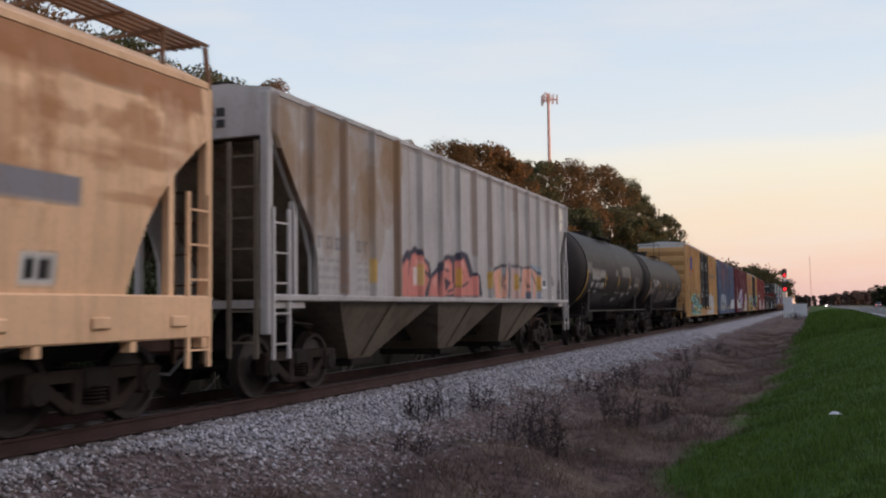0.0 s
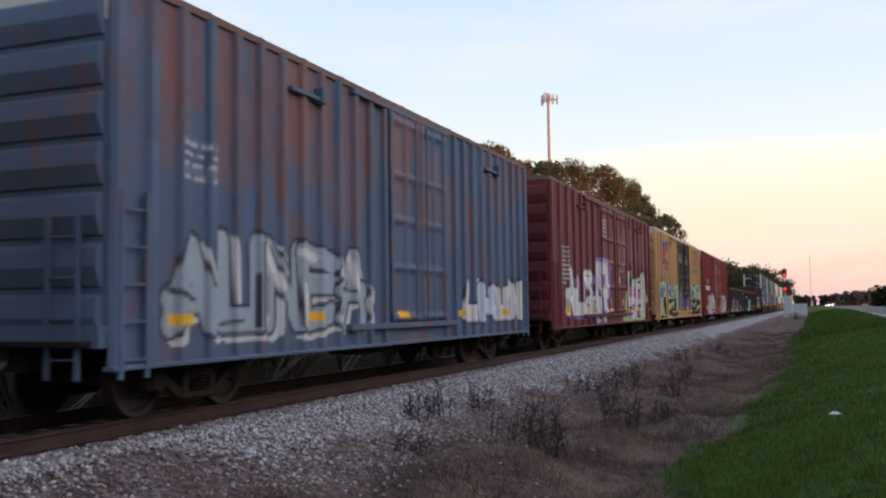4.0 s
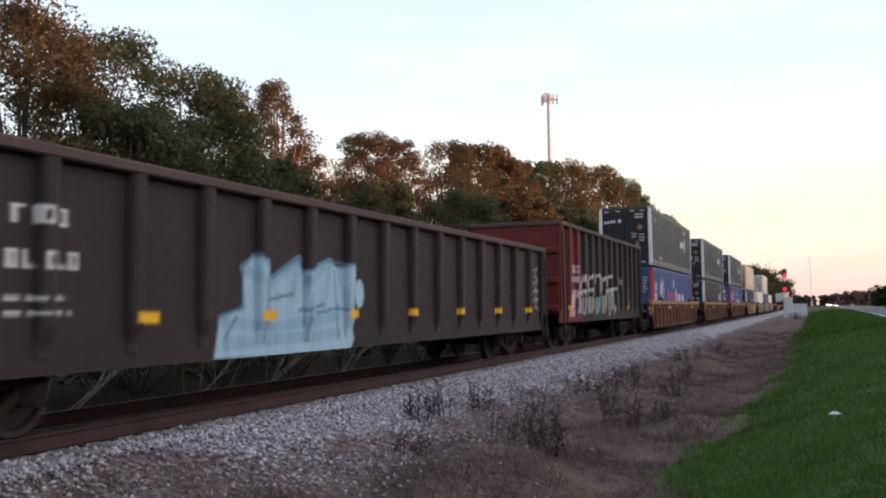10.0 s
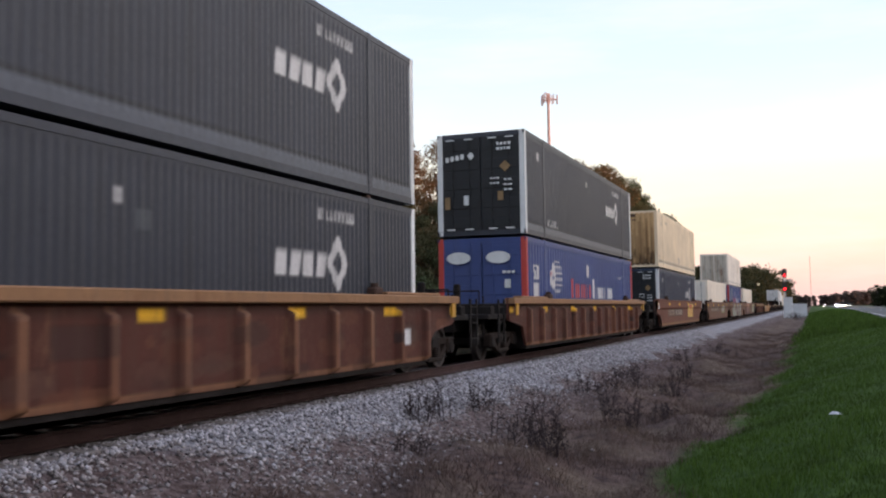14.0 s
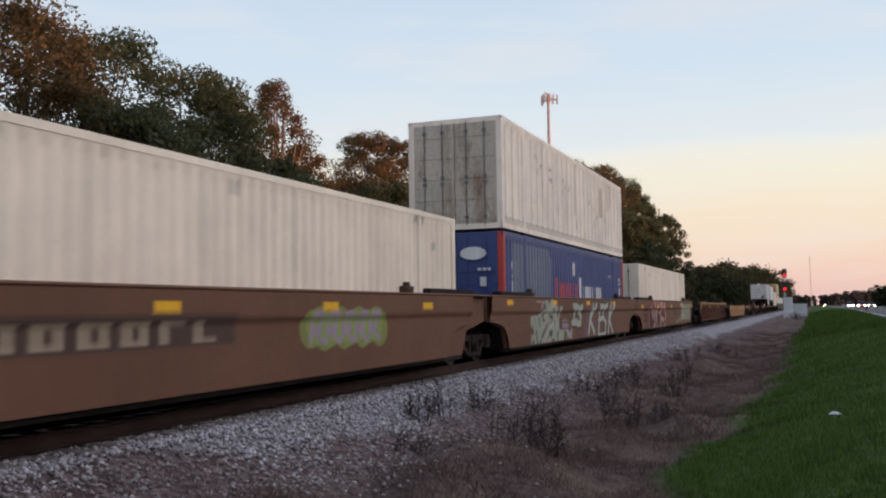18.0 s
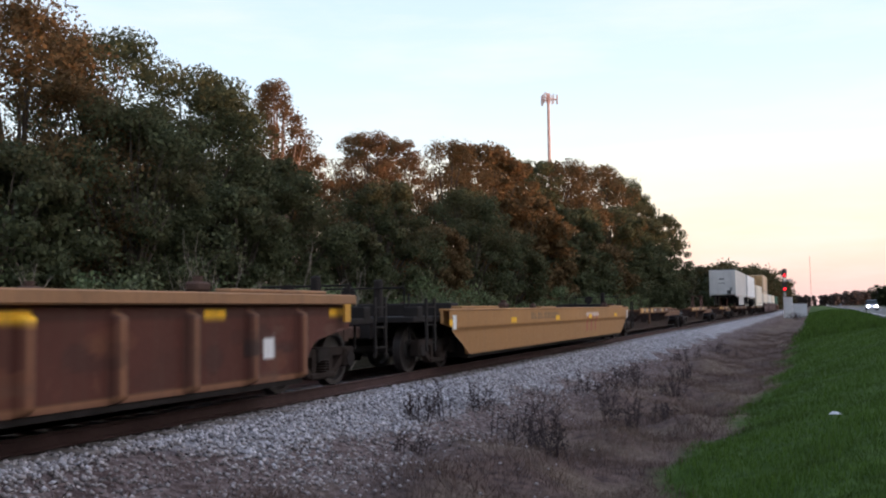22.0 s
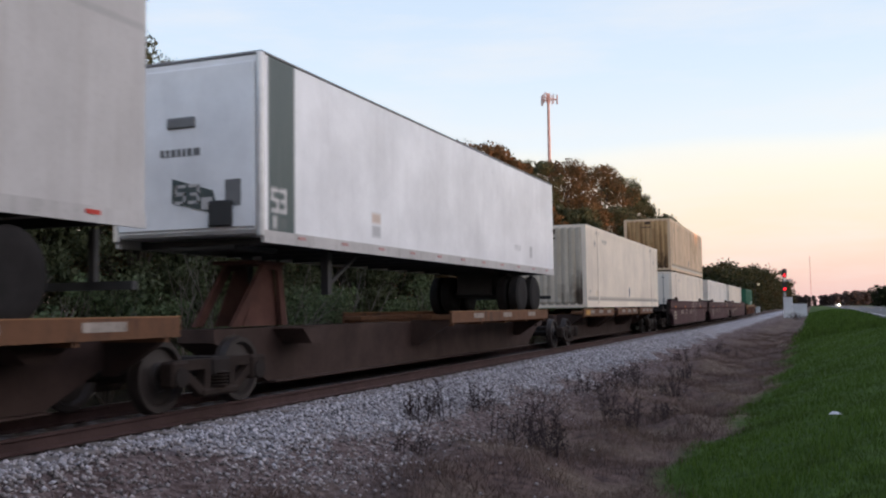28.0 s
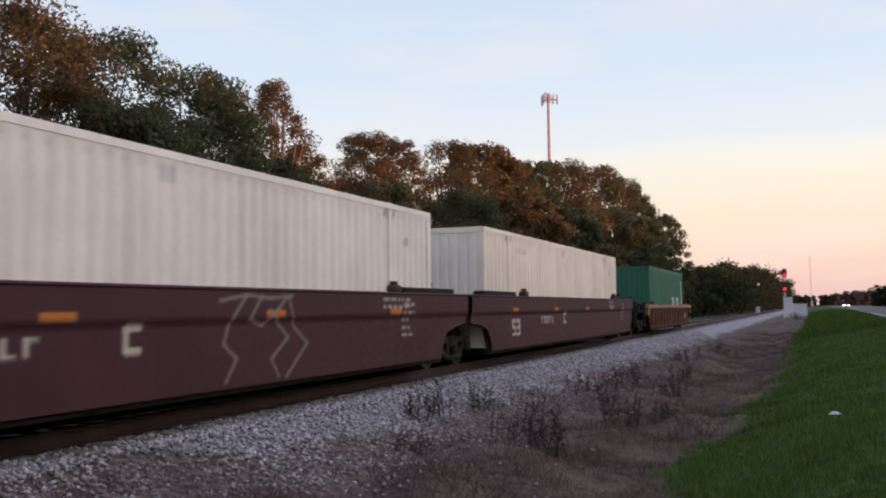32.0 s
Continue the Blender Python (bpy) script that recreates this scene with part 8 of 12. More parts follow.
galv = painted("galvanised_roof", (0.50, 0.50, 0.50), 0.5, streak=0.4, marks=False)
rust_roof = painted("rusty_roof", (0.17, 0.10, 0.09), 0.7, streak=0.4, marks=False)

boxcar(58.3, 19.9, 5.22, yellow_box, black_door, "yellow boxcar with black doors and teal graffiti", deco_yellow(21, True), 7.7, 5.0, galv, galv, shift=0.15)
boxcar(79.85, 16.56, 5.15, blue_box, blue_box, "faded blue boxcar with rust stains and pale graffiti", deco_blue, 7.4, 2.8, rust_roof, galv, pitch=0.58)
boxcar(98.43, 18.58, 5.22, maroon_box, maroon_box, "maroon boxcar with large white block graffiti", deco_hype, 7.1, 5.0, rust_roof, shift=0.7)
boxcar(118.21, 20.38, 5.25, yellow_box, black_door, "yellow boxcar with black doors and blue-green graffiti", deco_yellow(33, False), 8.28, 5.05, galv, galv, shift=0.58)
boxcar(140.06, 20.27, 5.25, red_box, red_box, "oxide-red boxcar with white numerals and pink-white graffiti", deco_red, 8.22, 5.0, rust_roof, galv, shift=0.57)


# ---- covered hoppers ----
def hopper(u, L, z_side, z_top, zs, sill, cut, body, bay_mat, label, paint, smooth_side, high_walk):
    """z_side: top of the side sheets, zs: their foot; sill: depth of the side sill; cut: (z, inset) of the ends' curved edge."""
    car = start_car("covered_hopper", label, u, L)
    hw, e = 1.45, cut[-1][1]
    P = Paint()
    paint(P, L)
    a = 2.9
    zc, ic = [q[0] for q in cut], [q[1] for q in cut]
    outline = [(i, z) for z, i in cut] + [(e, z_side)] + [(L - e, z_side)] + [(L - i, z) for z, i in reversed(cut)]
    part("body", M().prism(outline, "x", hw - 0.07, hw - 0.01), body, car)
    part("body", M().prism(outline, "x", -hw + 0.01, -hw + 0.07), body, car)
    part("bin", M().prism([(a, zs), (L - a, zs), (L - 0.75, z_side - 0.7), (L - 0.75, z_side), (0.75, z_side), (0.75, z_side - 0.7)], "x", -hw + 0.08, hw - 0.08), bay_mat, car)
    places = [] if smooth_side else [e + 0.08 + (L - 2 * e - 0.16) * i / 16 for i in range(17)]
    rp = ribs(places, 0.10, 0.09, 0.02) if places else None

    def prof(Y, Z):
        d = rp(Y, Z) if rp else np.zeros(Y.shape)
        return d + (0.10 * np.sin(np.clip((Z - zs) / (z_side - zs), 0, 1) * math.pi) if smooth_side else 0)
    skin("side_panel", e, L - e, zs, z_side, hw + 0.01, prof, P, body, car, fine=2.7, extra=rib_edges(places, 0.10, 0.02), clamp=lambda Z: (np.interp(Z, zc, ic), L - np.interp(Z, zc, ic)))
    roof = M().prism([(-hw - 0.03, z_side - 0.02), (hw + 0.03, z_side - 0.02), (hw + 0.03, z_side + 0.06), (0.75, z_top), (-0.75, z_top), (-hw - 0.03, z_side + 0.06)], "y", e, L - e)
    part("roof", roof, body, car)
    walk_ = M()
    if high_walk:
        for s in (-1, 1):
            for q in range(5):
                walk_.box(s * 0.95 - 0.28 + q * 0.125, s * 0.95 - 0.22 + q * 0.125, -0.2, L + 0.1, z_top + 0.22, z_top + 0.25)
        for i in range(26):
            y = 0.1 + (L - 0.2) * i / 25
            walk_.box(-1.25, 1.25, y - 0.025, y + 0.025, z_top + 0.18, z_top + 0.22)
            if i % 4 == 0:
                for s in (-1, 1):
                    walk_.bar((s * 1.2, y, z_side + 0.1), (s * 1.2, y, z_top + 0.2), 0.06, 0.03)
        for s in (-1, 1):
            walk_.bar((s * 1.2, L + 0.05, z_top + 0.2), (s * 1.38, L - 0.05, z_side - 0.3), 0.05, 0.05)
    else:
        for s in (-1, 1):
            walk_.box(s * 0.55 - 0.2, s * 0.55 + 0.2, e + 0.1, L - e - 0.1, z_top + 0.03, z_top + 0.06)
    pieces("roof_walk", walk_, rusty_walk if high_walk else steel_dark, car, "open steel roof walkway")
    hatch = M()
    for i in range(5):
        y0 = e + 0.6 + (L - 2 * e - 1.2) * i / 5
        hatch.cbox(-0.35, 0.35, y0, y0 + (L - 2 * e) / 5 - 0.5, z_top, z_top + 0.10, 0.03)
    pieces("hatch_cover", hatch, body, car)
    pieces("side_sill", M().cbox(hw - 0.14, hw + 0.06, 0.25, L - 0.25, zs - sill, zs, 0.02).cbox(-hw - 0.06, -hw + 0.14, 0.25, L - 0.25, zs - sill, zs, 0.02), body, car)
    if sill > 0.3:
        st = M()
        for y in (0.9, 2.2, 3.6, L - 3.6, L - 2.2, L - 0.9):
            st.cbox(hw + 0.05, hw + 0.10, y - 0.14, y + 0.14, zs - sill + 0.14, zs - sill + 0.28, 0.02)
            st.box(hw - 0.1, hw + 0.04, y + 0.5, y + 0.6, zs - sill - 0.12, zs - sill)
        pieces("sill_bracket", st, body, car)
    # discharge hoppers
    n = 3
    w = (L - 2 * a + 1.2) / n
    for i in range(n):
        y0, y1 = a - 0.6 + i * w, a - 0.6 + (i + 1) * w
        c = (y0 + y1) / 2
        hpr = M()
        zt = zs - 0.10
        top = [(-hw + 0.10, y0 + 0.12, zt), (hw - 0.06, y0 + 0.12, zt), (hw - 0.06, y1 - 0.12, zt), (-hw + 0.10, y1 - 0.12, zt)]
        bot = [(-0.62, c - 0.42, 0.40), (0.72, c - 0.42, 0.40), (0.72, c + 0.42, 0.40), (-0.62, c + 0.42, 0.40)]
        hpr.add(top + bot, [(0, 1, 2, 3), (7, 6, 5, 4), (0, 4, 5, 1), (1, 5, 6, 2), (2, 6, 7, 3), (3, 7, 4, 0)])
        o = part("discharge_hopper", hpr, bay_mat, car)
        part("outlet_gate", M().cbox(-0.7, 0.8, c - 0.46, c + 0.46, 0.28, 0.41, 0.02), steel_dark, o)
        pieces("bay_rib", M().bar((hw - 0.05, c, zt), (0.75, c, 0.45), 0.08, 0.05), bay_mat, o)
    for s, yy in ((-1, 0.0), (1, L)):
        fr = M()
        for x in (-hw + 0.05, hw - 0.05):
            fr.cbox(x - 0.07, x + 0.07, yy - s * 0.22 - 0.07, yy - s * 0.22 + 0.07, 0.95, z_side, 0.015)
            fr.box(x - 0.05, x + 0.05, yy - s * 0.95 - 0.05, yy - s * 0.95 + 0.05, zs - 0.1, min(z_side - 0.9, 2.9))
        fr.box(-hw, hw, min(yy - s * 0.17, yy - s * 0.25), max(yy - s * 0.17, yy - s * 0.25), z_side - 0.62, z_side)
        fr.box(-hw, hw, min(yy - s * 0.17, yy - s * 1.2), max(yy - s * 0.17, yy - s * 1.2), zs - 0.2, zs - 0.08)
        pieces("end_post", fr, body, car)
        mk = M()
        for q in range(2):
            for j in range(5):
                mk.box(-0.2 + j * 0.2, -0.06 + j * 0.2, yy - s * 0.158 - 0.004, yy - s * 0.158 + 0.004, z_side - 0.30 - q * 0.17, z_side - 0.18 - q * 0.17)
        pieces("end_marking", mk, black_trim, car)
        # slope sheets take the dark bay paint, so the end openings look dark
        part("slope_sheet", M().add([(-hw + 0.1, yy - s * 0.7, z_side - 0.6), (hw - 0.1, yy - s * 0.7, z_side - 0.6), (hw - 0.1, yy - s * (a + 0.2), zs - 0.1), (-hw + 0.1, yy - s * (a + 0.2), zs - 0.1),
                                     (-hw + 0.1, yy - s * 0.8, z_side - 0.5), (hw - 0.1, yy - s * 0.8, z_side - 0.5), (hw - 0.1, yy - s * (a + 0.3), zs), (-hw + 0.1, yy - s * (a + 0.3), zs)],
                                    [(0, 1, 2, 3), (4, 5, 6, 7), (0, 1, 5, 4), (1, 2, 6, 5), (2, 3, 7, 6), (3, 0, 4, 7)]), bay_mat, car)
        ladder(car, hw + 0.04, yy - s * 0.26, yy - s * 0.68, 0.60, 2.75, body, n=5)
        ladder(car, yy - s * 0.12, hw - 0.6, hw - 0.15, 0.62, z_side - 0.7, bay_mat, n=7, along="x")
        pieces("brake_pipe", M().cyl((1.0, yy - s * 0.3, 1.2), (1.0, yy - s * 2.2, 1.05), 0.03, 6).cyl((-0.6, yy - s * 0.5, 1.35), (0.7, yy - s * 0.5, 1.35), 0.04, 6).cyl((0.3, yy - s * 0.8, 1.15), (0.3, yy - s * 2.0, 1.15), 0.16, 12), steel_dark, car)
    # the long middle box is added to darken the gaps between the bays
    pieces("centre_sill", M().box(-0.3, 0.3, 0.3, a + 0.4, 0.7, 1.15).box(-0.3, 0.3, L - a - 0.4, L - 0.3, 0.7, 1.15).box(-0.25, 0.25, a, L - a, 0.6, 1.3), steel_dark, car)
    couplers(car, L)
    for y in (1.75, L - 1.75):
        truck(car, y)
    return car


def deco_hop_a(P, L):
    r = random.Random(3)
    RU = (0.36, 0.15, 0.06)
    P.rect(0.4, L - 0.4, 3.80, 4.12, (0.33, 0.135, 0.06), 0.85)
    P.line(0.4, 3.78, L - 0.4, 3.78, 0.05, (0.25, 0.12, 0.06), 0.8)
    for _ in range(60):
        y, z = r.uniform(9.0, L - 0.4), 4.0 - abs(r.gauss(0, 0.8))
        P.blob(y, z, r.uniform(0.1, 0.6), r.uniform(0.05, 0.2), RU, r.uniform(0.2, 0.55))
    for _ in range(16):
        y, z = r.uniform(8.5, L - 1.5), r.uniform(2.9, 3.8)
        P.line(y, z, y + r.uniform(0.6, 2.2), z + r.uniform(-0.05, 0.05), r.uniform(0.04, 0.12), RU, r.uniform(0.25, 0.5))
    for _ in range(22):
        y = r.uniform(9, L - 0.3)
        P.line(y, 3.8, y + 0.02, r.uniform(1.6, 3.2), r.uniform(0.06, 0.3), r.choice((RU, (0.66, 0.46, 0.32))), r.uniform(0.1, 0.35))
    P.rect(8.0, 15.56, 2.38, 2.68, (0.24, 0.23, 0.25))
    P.rect(14.80, 15.28, 1.56, 1.88, (0.6, 0.58, 0.55))
    P.rect(14.87, 15.21, 1.62, 1.83, BLACK)
    P.line(15.04, 1.6, 15.04, 1.85, 0.05, (0.6, 0.58, 0.55))


def deco_hop_b(P, L):
    r = random.Random(4)
    BR = (0.21, 0.10, 0.045)
    pitch = (L - 0.56) / 16
    for k, w_, zl in ((1, 0.35, 3.2), (2, 0.16, 1.6), (4, 0.22, 1.55), (8, 0.30, 2.6), (9, 0.14, 2.3), (11, 0.14, 2.4), (12, 0.12, 2.2), (14, 0.10, 2.4)):
        P.line(0.28 + k * pitch, 4.3, 0.28 + k * pitch, zl, w_, BR, 0.8 if k in (2, 4) else 0.5)
    for _ in range(34):
        y = r.uniform(0.5, L - 0.5)
        P.line(y, 4.35, y + r.uniform(-0.02, 0.02), r.uniform(2.0, 4.0), r.uniform(0.04, 0.22), r.choice((BR, (0.28, 0.22, 0.18))), r.uniform(0.08, 0.28))
    P.line(0.3, 4.33, L - 0.3, 4.33, 0.06, (0.26, 0.19, 0.14), 0.6)
    # every rib is painted darker than the sheet between
    for k in range(17):
        P.line(0.28 + k * pitch, 1.55, 0.28 + k * pitch, 4.3, 0.10, (0.17, 0.15, 0.145), 0.45)
    for k in range(4):
        y = 0.35 + k * pitch
        for _ in range(7):
            P.blob(y + r.uniform(0, pitch), r.uniform(2.7, 4.3), r.uniform(0.2, 0.5), r.uniform(0.3, 0.8), (0.27, 0.165, 0.09), 0.40)
    P.bars(1.55, 2.7, 2.25, 2.45, (0.16, 0.16, 0.17), 4, 3, 0.65)
    P.bars(2.9, 3.4, 2.25, 2.45, (0.16, 0.16, 0.17), 2, 6, 0.65)
    for q in range(4):
        P.dashes(1.6, 2.6, 2.05 - q * 0.14, (0.2, 0.2, 0.2), q, 0.05, 0.5)
        P.dashes(2.95, 3.5, 2.05 - q * 0.14, (0.2, 0.2, 0.2), q + 9, 0.05, 0.5)
    tag_pink(P)
    tag_peach(P)
    P.blob(L - 0.85, 3.95, 0.30, 0.36, (0.82, 0.74, 0.62))
    P.line(L - 1.1, 3.95, L - 0.6, 3.92, 0.04, GREY)
    P.rect(14.46, 14.99, 1.82, 2.10, WHITE)
    P.rect(14.53, 14.92, 1.90, 2.07, (0.10, 0.10, 0.11))
    P.line(14.8, 1.9, 14.8, 2.07, 0.03, GREY)
    P.blob(15.55, 2.1, 0.13, 0.1, (0.15, 0.15, 0.16), 0.8)
    P.blob(15.62, 1.98, 0.2, 0.07, (0.15, 0.15, 0.16), 0.7)
    P.blob(16.2, 1.75, 0.12, 0.06, (0.17, 0.16, 0.16), 0.6)
    P.rect(15.55, 15.75, 1.55, 1.62, WHITE, 0.8)
    for i in range(6):
        P.rect(3.4 + 2.1 * i, 3.56 + 2.1 * i, 1.75, 2.15, (0.55, 0.32, 0.05), 0.8)


rusty_walk = painted("rusty_walkway", (0.20, 0.11, 0.065), 0.7, streak=0.4, rust=0.4, marks=False, seed=6.2)
tan_hop = painted("tan_hopper_paint", (0.80, 0.51, 0.31), 0.6, grime=(0.24, 0.12, 0.06), streak=0.30, rust=0.30, rust_col=(0.40, 0.18, 0.08), seed=6)
# bays' rust and dirt, with the dark of the recesses put in the colour
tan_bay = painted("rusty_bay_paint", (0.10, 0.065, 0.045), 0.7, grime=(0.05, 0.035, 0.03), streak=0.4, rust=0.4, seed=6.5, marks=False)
grey_hop = painted("grey_hopper_paint", (0.455, 0.425, 0.415), 0.6, grime=(0.17, 0.12, 0.085), streak=0.40, rust=0.12, rust_col=(0.25, 0.15, 0.09), seed=7)
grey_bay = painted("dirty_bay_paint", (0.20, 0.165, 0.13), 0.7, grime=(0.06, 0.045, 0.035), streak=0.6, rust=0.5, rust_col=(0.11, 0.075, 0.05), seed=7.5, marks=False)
hopper(-8.0, 18.1, 4.12, 4.55, 1.48, 0.52, [(1.48, 1.75), (1.85, 1.66), (2.3, 1.50), (2.6, 1.30), (2.95, 0.98), (3.28, 0.58), (3.5, 0.25)], tan_hop, tan_bay, "tan covered hopper streaked with rust", deco_hop_a, True, True)
hopper(11.1, 17.55, 4.40, 4.58, 1.52, 0.10, [(1.52, 1.45), (2.1, 1.42), (2.5, 1.25), (3.1, 0.76), (3.85, 0.22)], grey_hop, grey_bay, "grey covered hopper with rust stains and pink graffiti", deco_hop_b, False, False)


# ---- tank cars ----
def scrawl(P, y0, y1, z0, z1, col, seed, w=0.06):
    """A quick looping signature in one spray line."""
    r = random.Random(seed)
    y, n = y0, int((y1 - y0) / 0.5)
    for i in range(n):
        d = (y1 - y0) / n
        lo, hi = z0 + r.uniform(0, 0.15), z1 - r.uniform(0, 0.35)
        P.path([(y, lo), (y + d * r.uniform(0.1, 0.4), hi), (y + d * 0.7, hi - 0.12), (y + d * 0.45, (lo + hi) / 2), (y + d * r.uniform(0.7, 1.1), lo + 0.05)], w, col, 0.85)
        y += d
    P.path([(y0, z0 + 0.1), ((y0 + y1) / 2, z0 + 0.02), (y1 + 0.1, z0 + 0.16)], w * 0.8, col, 0.6)


def tank_car(u, L, label, seed, R, zc):
    car = start_car("tank_car", label, u, L)
    y0, y1 = 0.22, L - 0.42
    pr = [(y0, 0.0), (y0 + 0.02, 0.5), (y0 + 0.12, 0.95), (y0 + 0.3, 1.25), (y0 + 0.55, R - 0.07), (y0 + 0.8, R)]
    n = 180
    pr += [(y0 + 0.8 + (y1 - y0 - 1.6) * i / n, R) for i in range(1, n)]
    pr += [(y1 - 0.8, R), (y1 - 0.55, R - 0.07), (y1 - 0.3, 1.25), (y1 - 0.12, 0.95), (y1 - 0.02, 0.5), (y1, 0.0)]
    ns = 96
    pa = np.array(pr)
    th = np.arange(ns) * 2 * math.pi / ns
    co = np.stack([pa[:, 1][:, None] * np.sin(th), np.repeat(pa[:, 0][:, None], ns, 1), zc + pa[:, 1][:, None] * np.cos(th)], -1)
    k = len(pr)
    i = (np.arange(k - 1)[:, None] * ns + np.arange(ns)[None, :]).ravel()
    j = (np.arange(k - 1)[:, None] * ns + (np.arange(ns)[None, :] + 1) % ns).ravel()
    me = raw_mesh("tank", co.reshape(-1, 3), 4, np.stack([i, i + ns, j + ns, j], 1).ravel(), True)
    P = Paint()
    r = random.Random(seed)
    YE, WORN = (0.62, 0.36, 0.04), (0.20, 0.185, 0.175)
    if seed == 2:
        CH = (0.46, 0.37, 0.37)
        scrawl(P, 1.3, 2.9, 1.85, 2.5, CH, 5, 0.055)
        scrawl(P, 4.1, 7.2, 1.50, 2.30, CH, 6, 0.055)
        scrawl(P, 7.8, 10.9, 1.62, 2.20, (0.50, 0.46, 0.45), 7, 0.055)
        P.bars(2.0, 3.9, 2.46, 2.60, PALE, 8, seed, 0.8)
        for q in range(3):
            P.dashes(2.4, 3.6, 2.34 - q * 0.11, PALE, q, 0.05, 0.6)
        P.rect(11.2, 11.9, 2.2, 2.5, WORN, 0.6)
    else:
        P.rect(1.85, 4.15, 1.80, 2.36, (0.008, 0.008, 0.009), 0.85)
        P.rect(1.12, 1.84, 2.46, 2.80, WORN, 0.75)
        P.rect(1.85, 4.10, 2.36, 2.62, (0.26, 0.24, 0.225), 0.7)
        P.bars(2.0, 4.0, 2.40, 2.57, (0.50, 0.47, 0.43), 9, 3, 0.8)
        for z, spans in ((2.28, ((2.0, 3.3),)), (2.10, ((1.98, 2.35), (2.75, 3.35), (3.55, 4.1))), (1.96, ((1.98, 2.3), (2.7, 3.3), (3.5, 4.1))), (1.84, ((1.95, 2.15), (2.8, 3.2)))):
            for q0, q1 in spans:
                P.dashes(q0, q1, z, PALE, int(q0 * 10), 0.07, 0.85)
        P.poly([(3.0, 1.78), (4.75, 1.78), (4.9, 1.46), (3.4, 1.46)], (0.075, 0.068, 0.064), 0.8)
        P.poly([(1.2, 2.4), (1.8, 2.4), (1.95, 2.1), (1.15, 2.1)], (0.07, 0.064, 0.062), 0.7)
        P.dashes(4.7, 5.5, 1.74, WORN, 5, 0.06, 0.8)
        P.rect(6.02, 6.5, 2.47, 2.70, WORN, 0.9)
        P.poly([(7.1, 2.87), (9.12, 2.93), (9.15, 2.45), (7.4, 2.44)], (0.165, 0.150, 0.142), 0.85)
        P.poly([(10.15, 2.6), (11.3, 2.57), (11.5, 2.11), (10.4, 2.05)], (0.12, 0.11, 0.105), 0.8)
        P.dashes(10.2, 11.2, 2.2, PALE, 8, 0.05, 0.6)
        for q in range(4):
            P.dashes(6.6 + q * 0.08, 7.5, 1.80 - q * 0.10, PALE, 20 + q, 0.05, 0.7)
        for q in range(3):
            P.dashes(8.0 + q * 0.1, 8.7, 1.84 - q * 0.10, PALE, 30 + q, 0.05, 0.6)
        P.path([(9.25, 1.85), (9.6, 1.87), (9.65, 2.12), (9.3, 2.1), (9.25, 1.85)], 0.05, PALE, 0.8)
        P.line(9.25, 1.98, 9.62, 1.99, 0.04, PALE, 0.7)
        P.path([(11.42, 2.45), (11.6, 2.1), (11.85, 1.67)], 0.06, YE)
        for _ in range(40):
            q = r.uniform(0.5, L - 0.8)
            P.line(q, r.uniform(3.0, 3.9), q, r.uniform(1.4, 2.8), r.uniform(0.03, 0.16), r.choice(((0.05, 0.04, 0.036), (0.012, 0.010, 0.010))), r.uniform(0.2, 0.6))
    for q, z0, z1 in ((4.25, 2.02, 2.46), (6.75, 2.04, 2.46), (9.12, 2.04, 2.55)):
        P.line(q, z1, q + 0.1, z0, 0.09, YE)
    P.path([(1.16, 2.52), (1.15, 2.17), (1.15, 1.86), (1.2, 1.58)], 0.13, YE)
    for q in (3.7, 6.6, 9.5):
        P.line(q, 1.1, q, 4.2, 0.05, (0.010, 0.009, 0.009), 0.7)
    flat = co.reshape(-1, 3)
    rgb, al = P.sample(flat[:, 1], np.where(flat[:, 0] > 0, flat[:, 2], -9))
    col = np.zeros((len(flat), 4), dtype=np.float32)
    col[:, :3], col[:, 3] = rgb / np.maximum(al, 1e-3)[:, None], al
    at = me.color_attributes.new("paint", "FLOAT_COLOR", "POINT")
    at.data.foreach_set("color", col.ravel())
    part("tank", me, tank_black, car)
    bands = M()
    for y in (1.02, L - 1.22):
        bands.lathe([(y - 0.05, R), (y - 0.05, R + 0.015), (y + 0.05, R + 0.015), (y + 0.05, R)], "y", (0, 0, zc), 40)
    pieces("tank_band", bands, tank_black, car)
    dome = M().cyl((0, L / 2, zc + R - 0.1), (0, L / 2, zc + R + 0.16), 0.36, 20)
    dome.cyl((0, L / 2, zc + R + 0.16), (0, L / 2, zc + R + 0.22), 0.40, 20)
    dome.cyl((0, L / 2 + 1.1, zc + R - 0.1), (0, L / 2 + 0.7, zc + R + 0.16), 0.14, 12)
    pieces("manway", dome, tank_black, car)
    rail = M()
    pf = M().box(0.62, 0.95, L / 2 - 0.95, L / 2 + 0.95, zc + R - 0.10, zc + R - 0.07).box(-0.95, -0.62, L / 2 - 0.95, L / 2 + 0.95, zc + R - 0.10, zc + R - 0.07)
    part("top_platform", pf, steel_dark, car)
    for x in (-0.9, 0.9):
        for q in (-0.95, 0.95):
            rail.cyl((x, L / 2 + q, zc + R - 0.3), (x, L / 2 + q, zc + R + 0.62), 0.014, 6)
        rail.cyl((x, L / 2 - 0.95, zc + R + 0.62), (x, L / 2 + 0.95, zc + R + 0.62), 0.014, 6)
    for q in (-0.95, 0.95):
        rail.cyl((-0.9, L / 2 + q, zc + R + 0.62), (0.9, L / 2 + q, zc + R + 0.62), 0.014, 6)
    pieces("handrail", rail, steel_dark, car)
    ladder(car, R + 0.05, L / 2 - 0.25, L / 2 + 0.25, 0.42, 1.5, steel_dark)
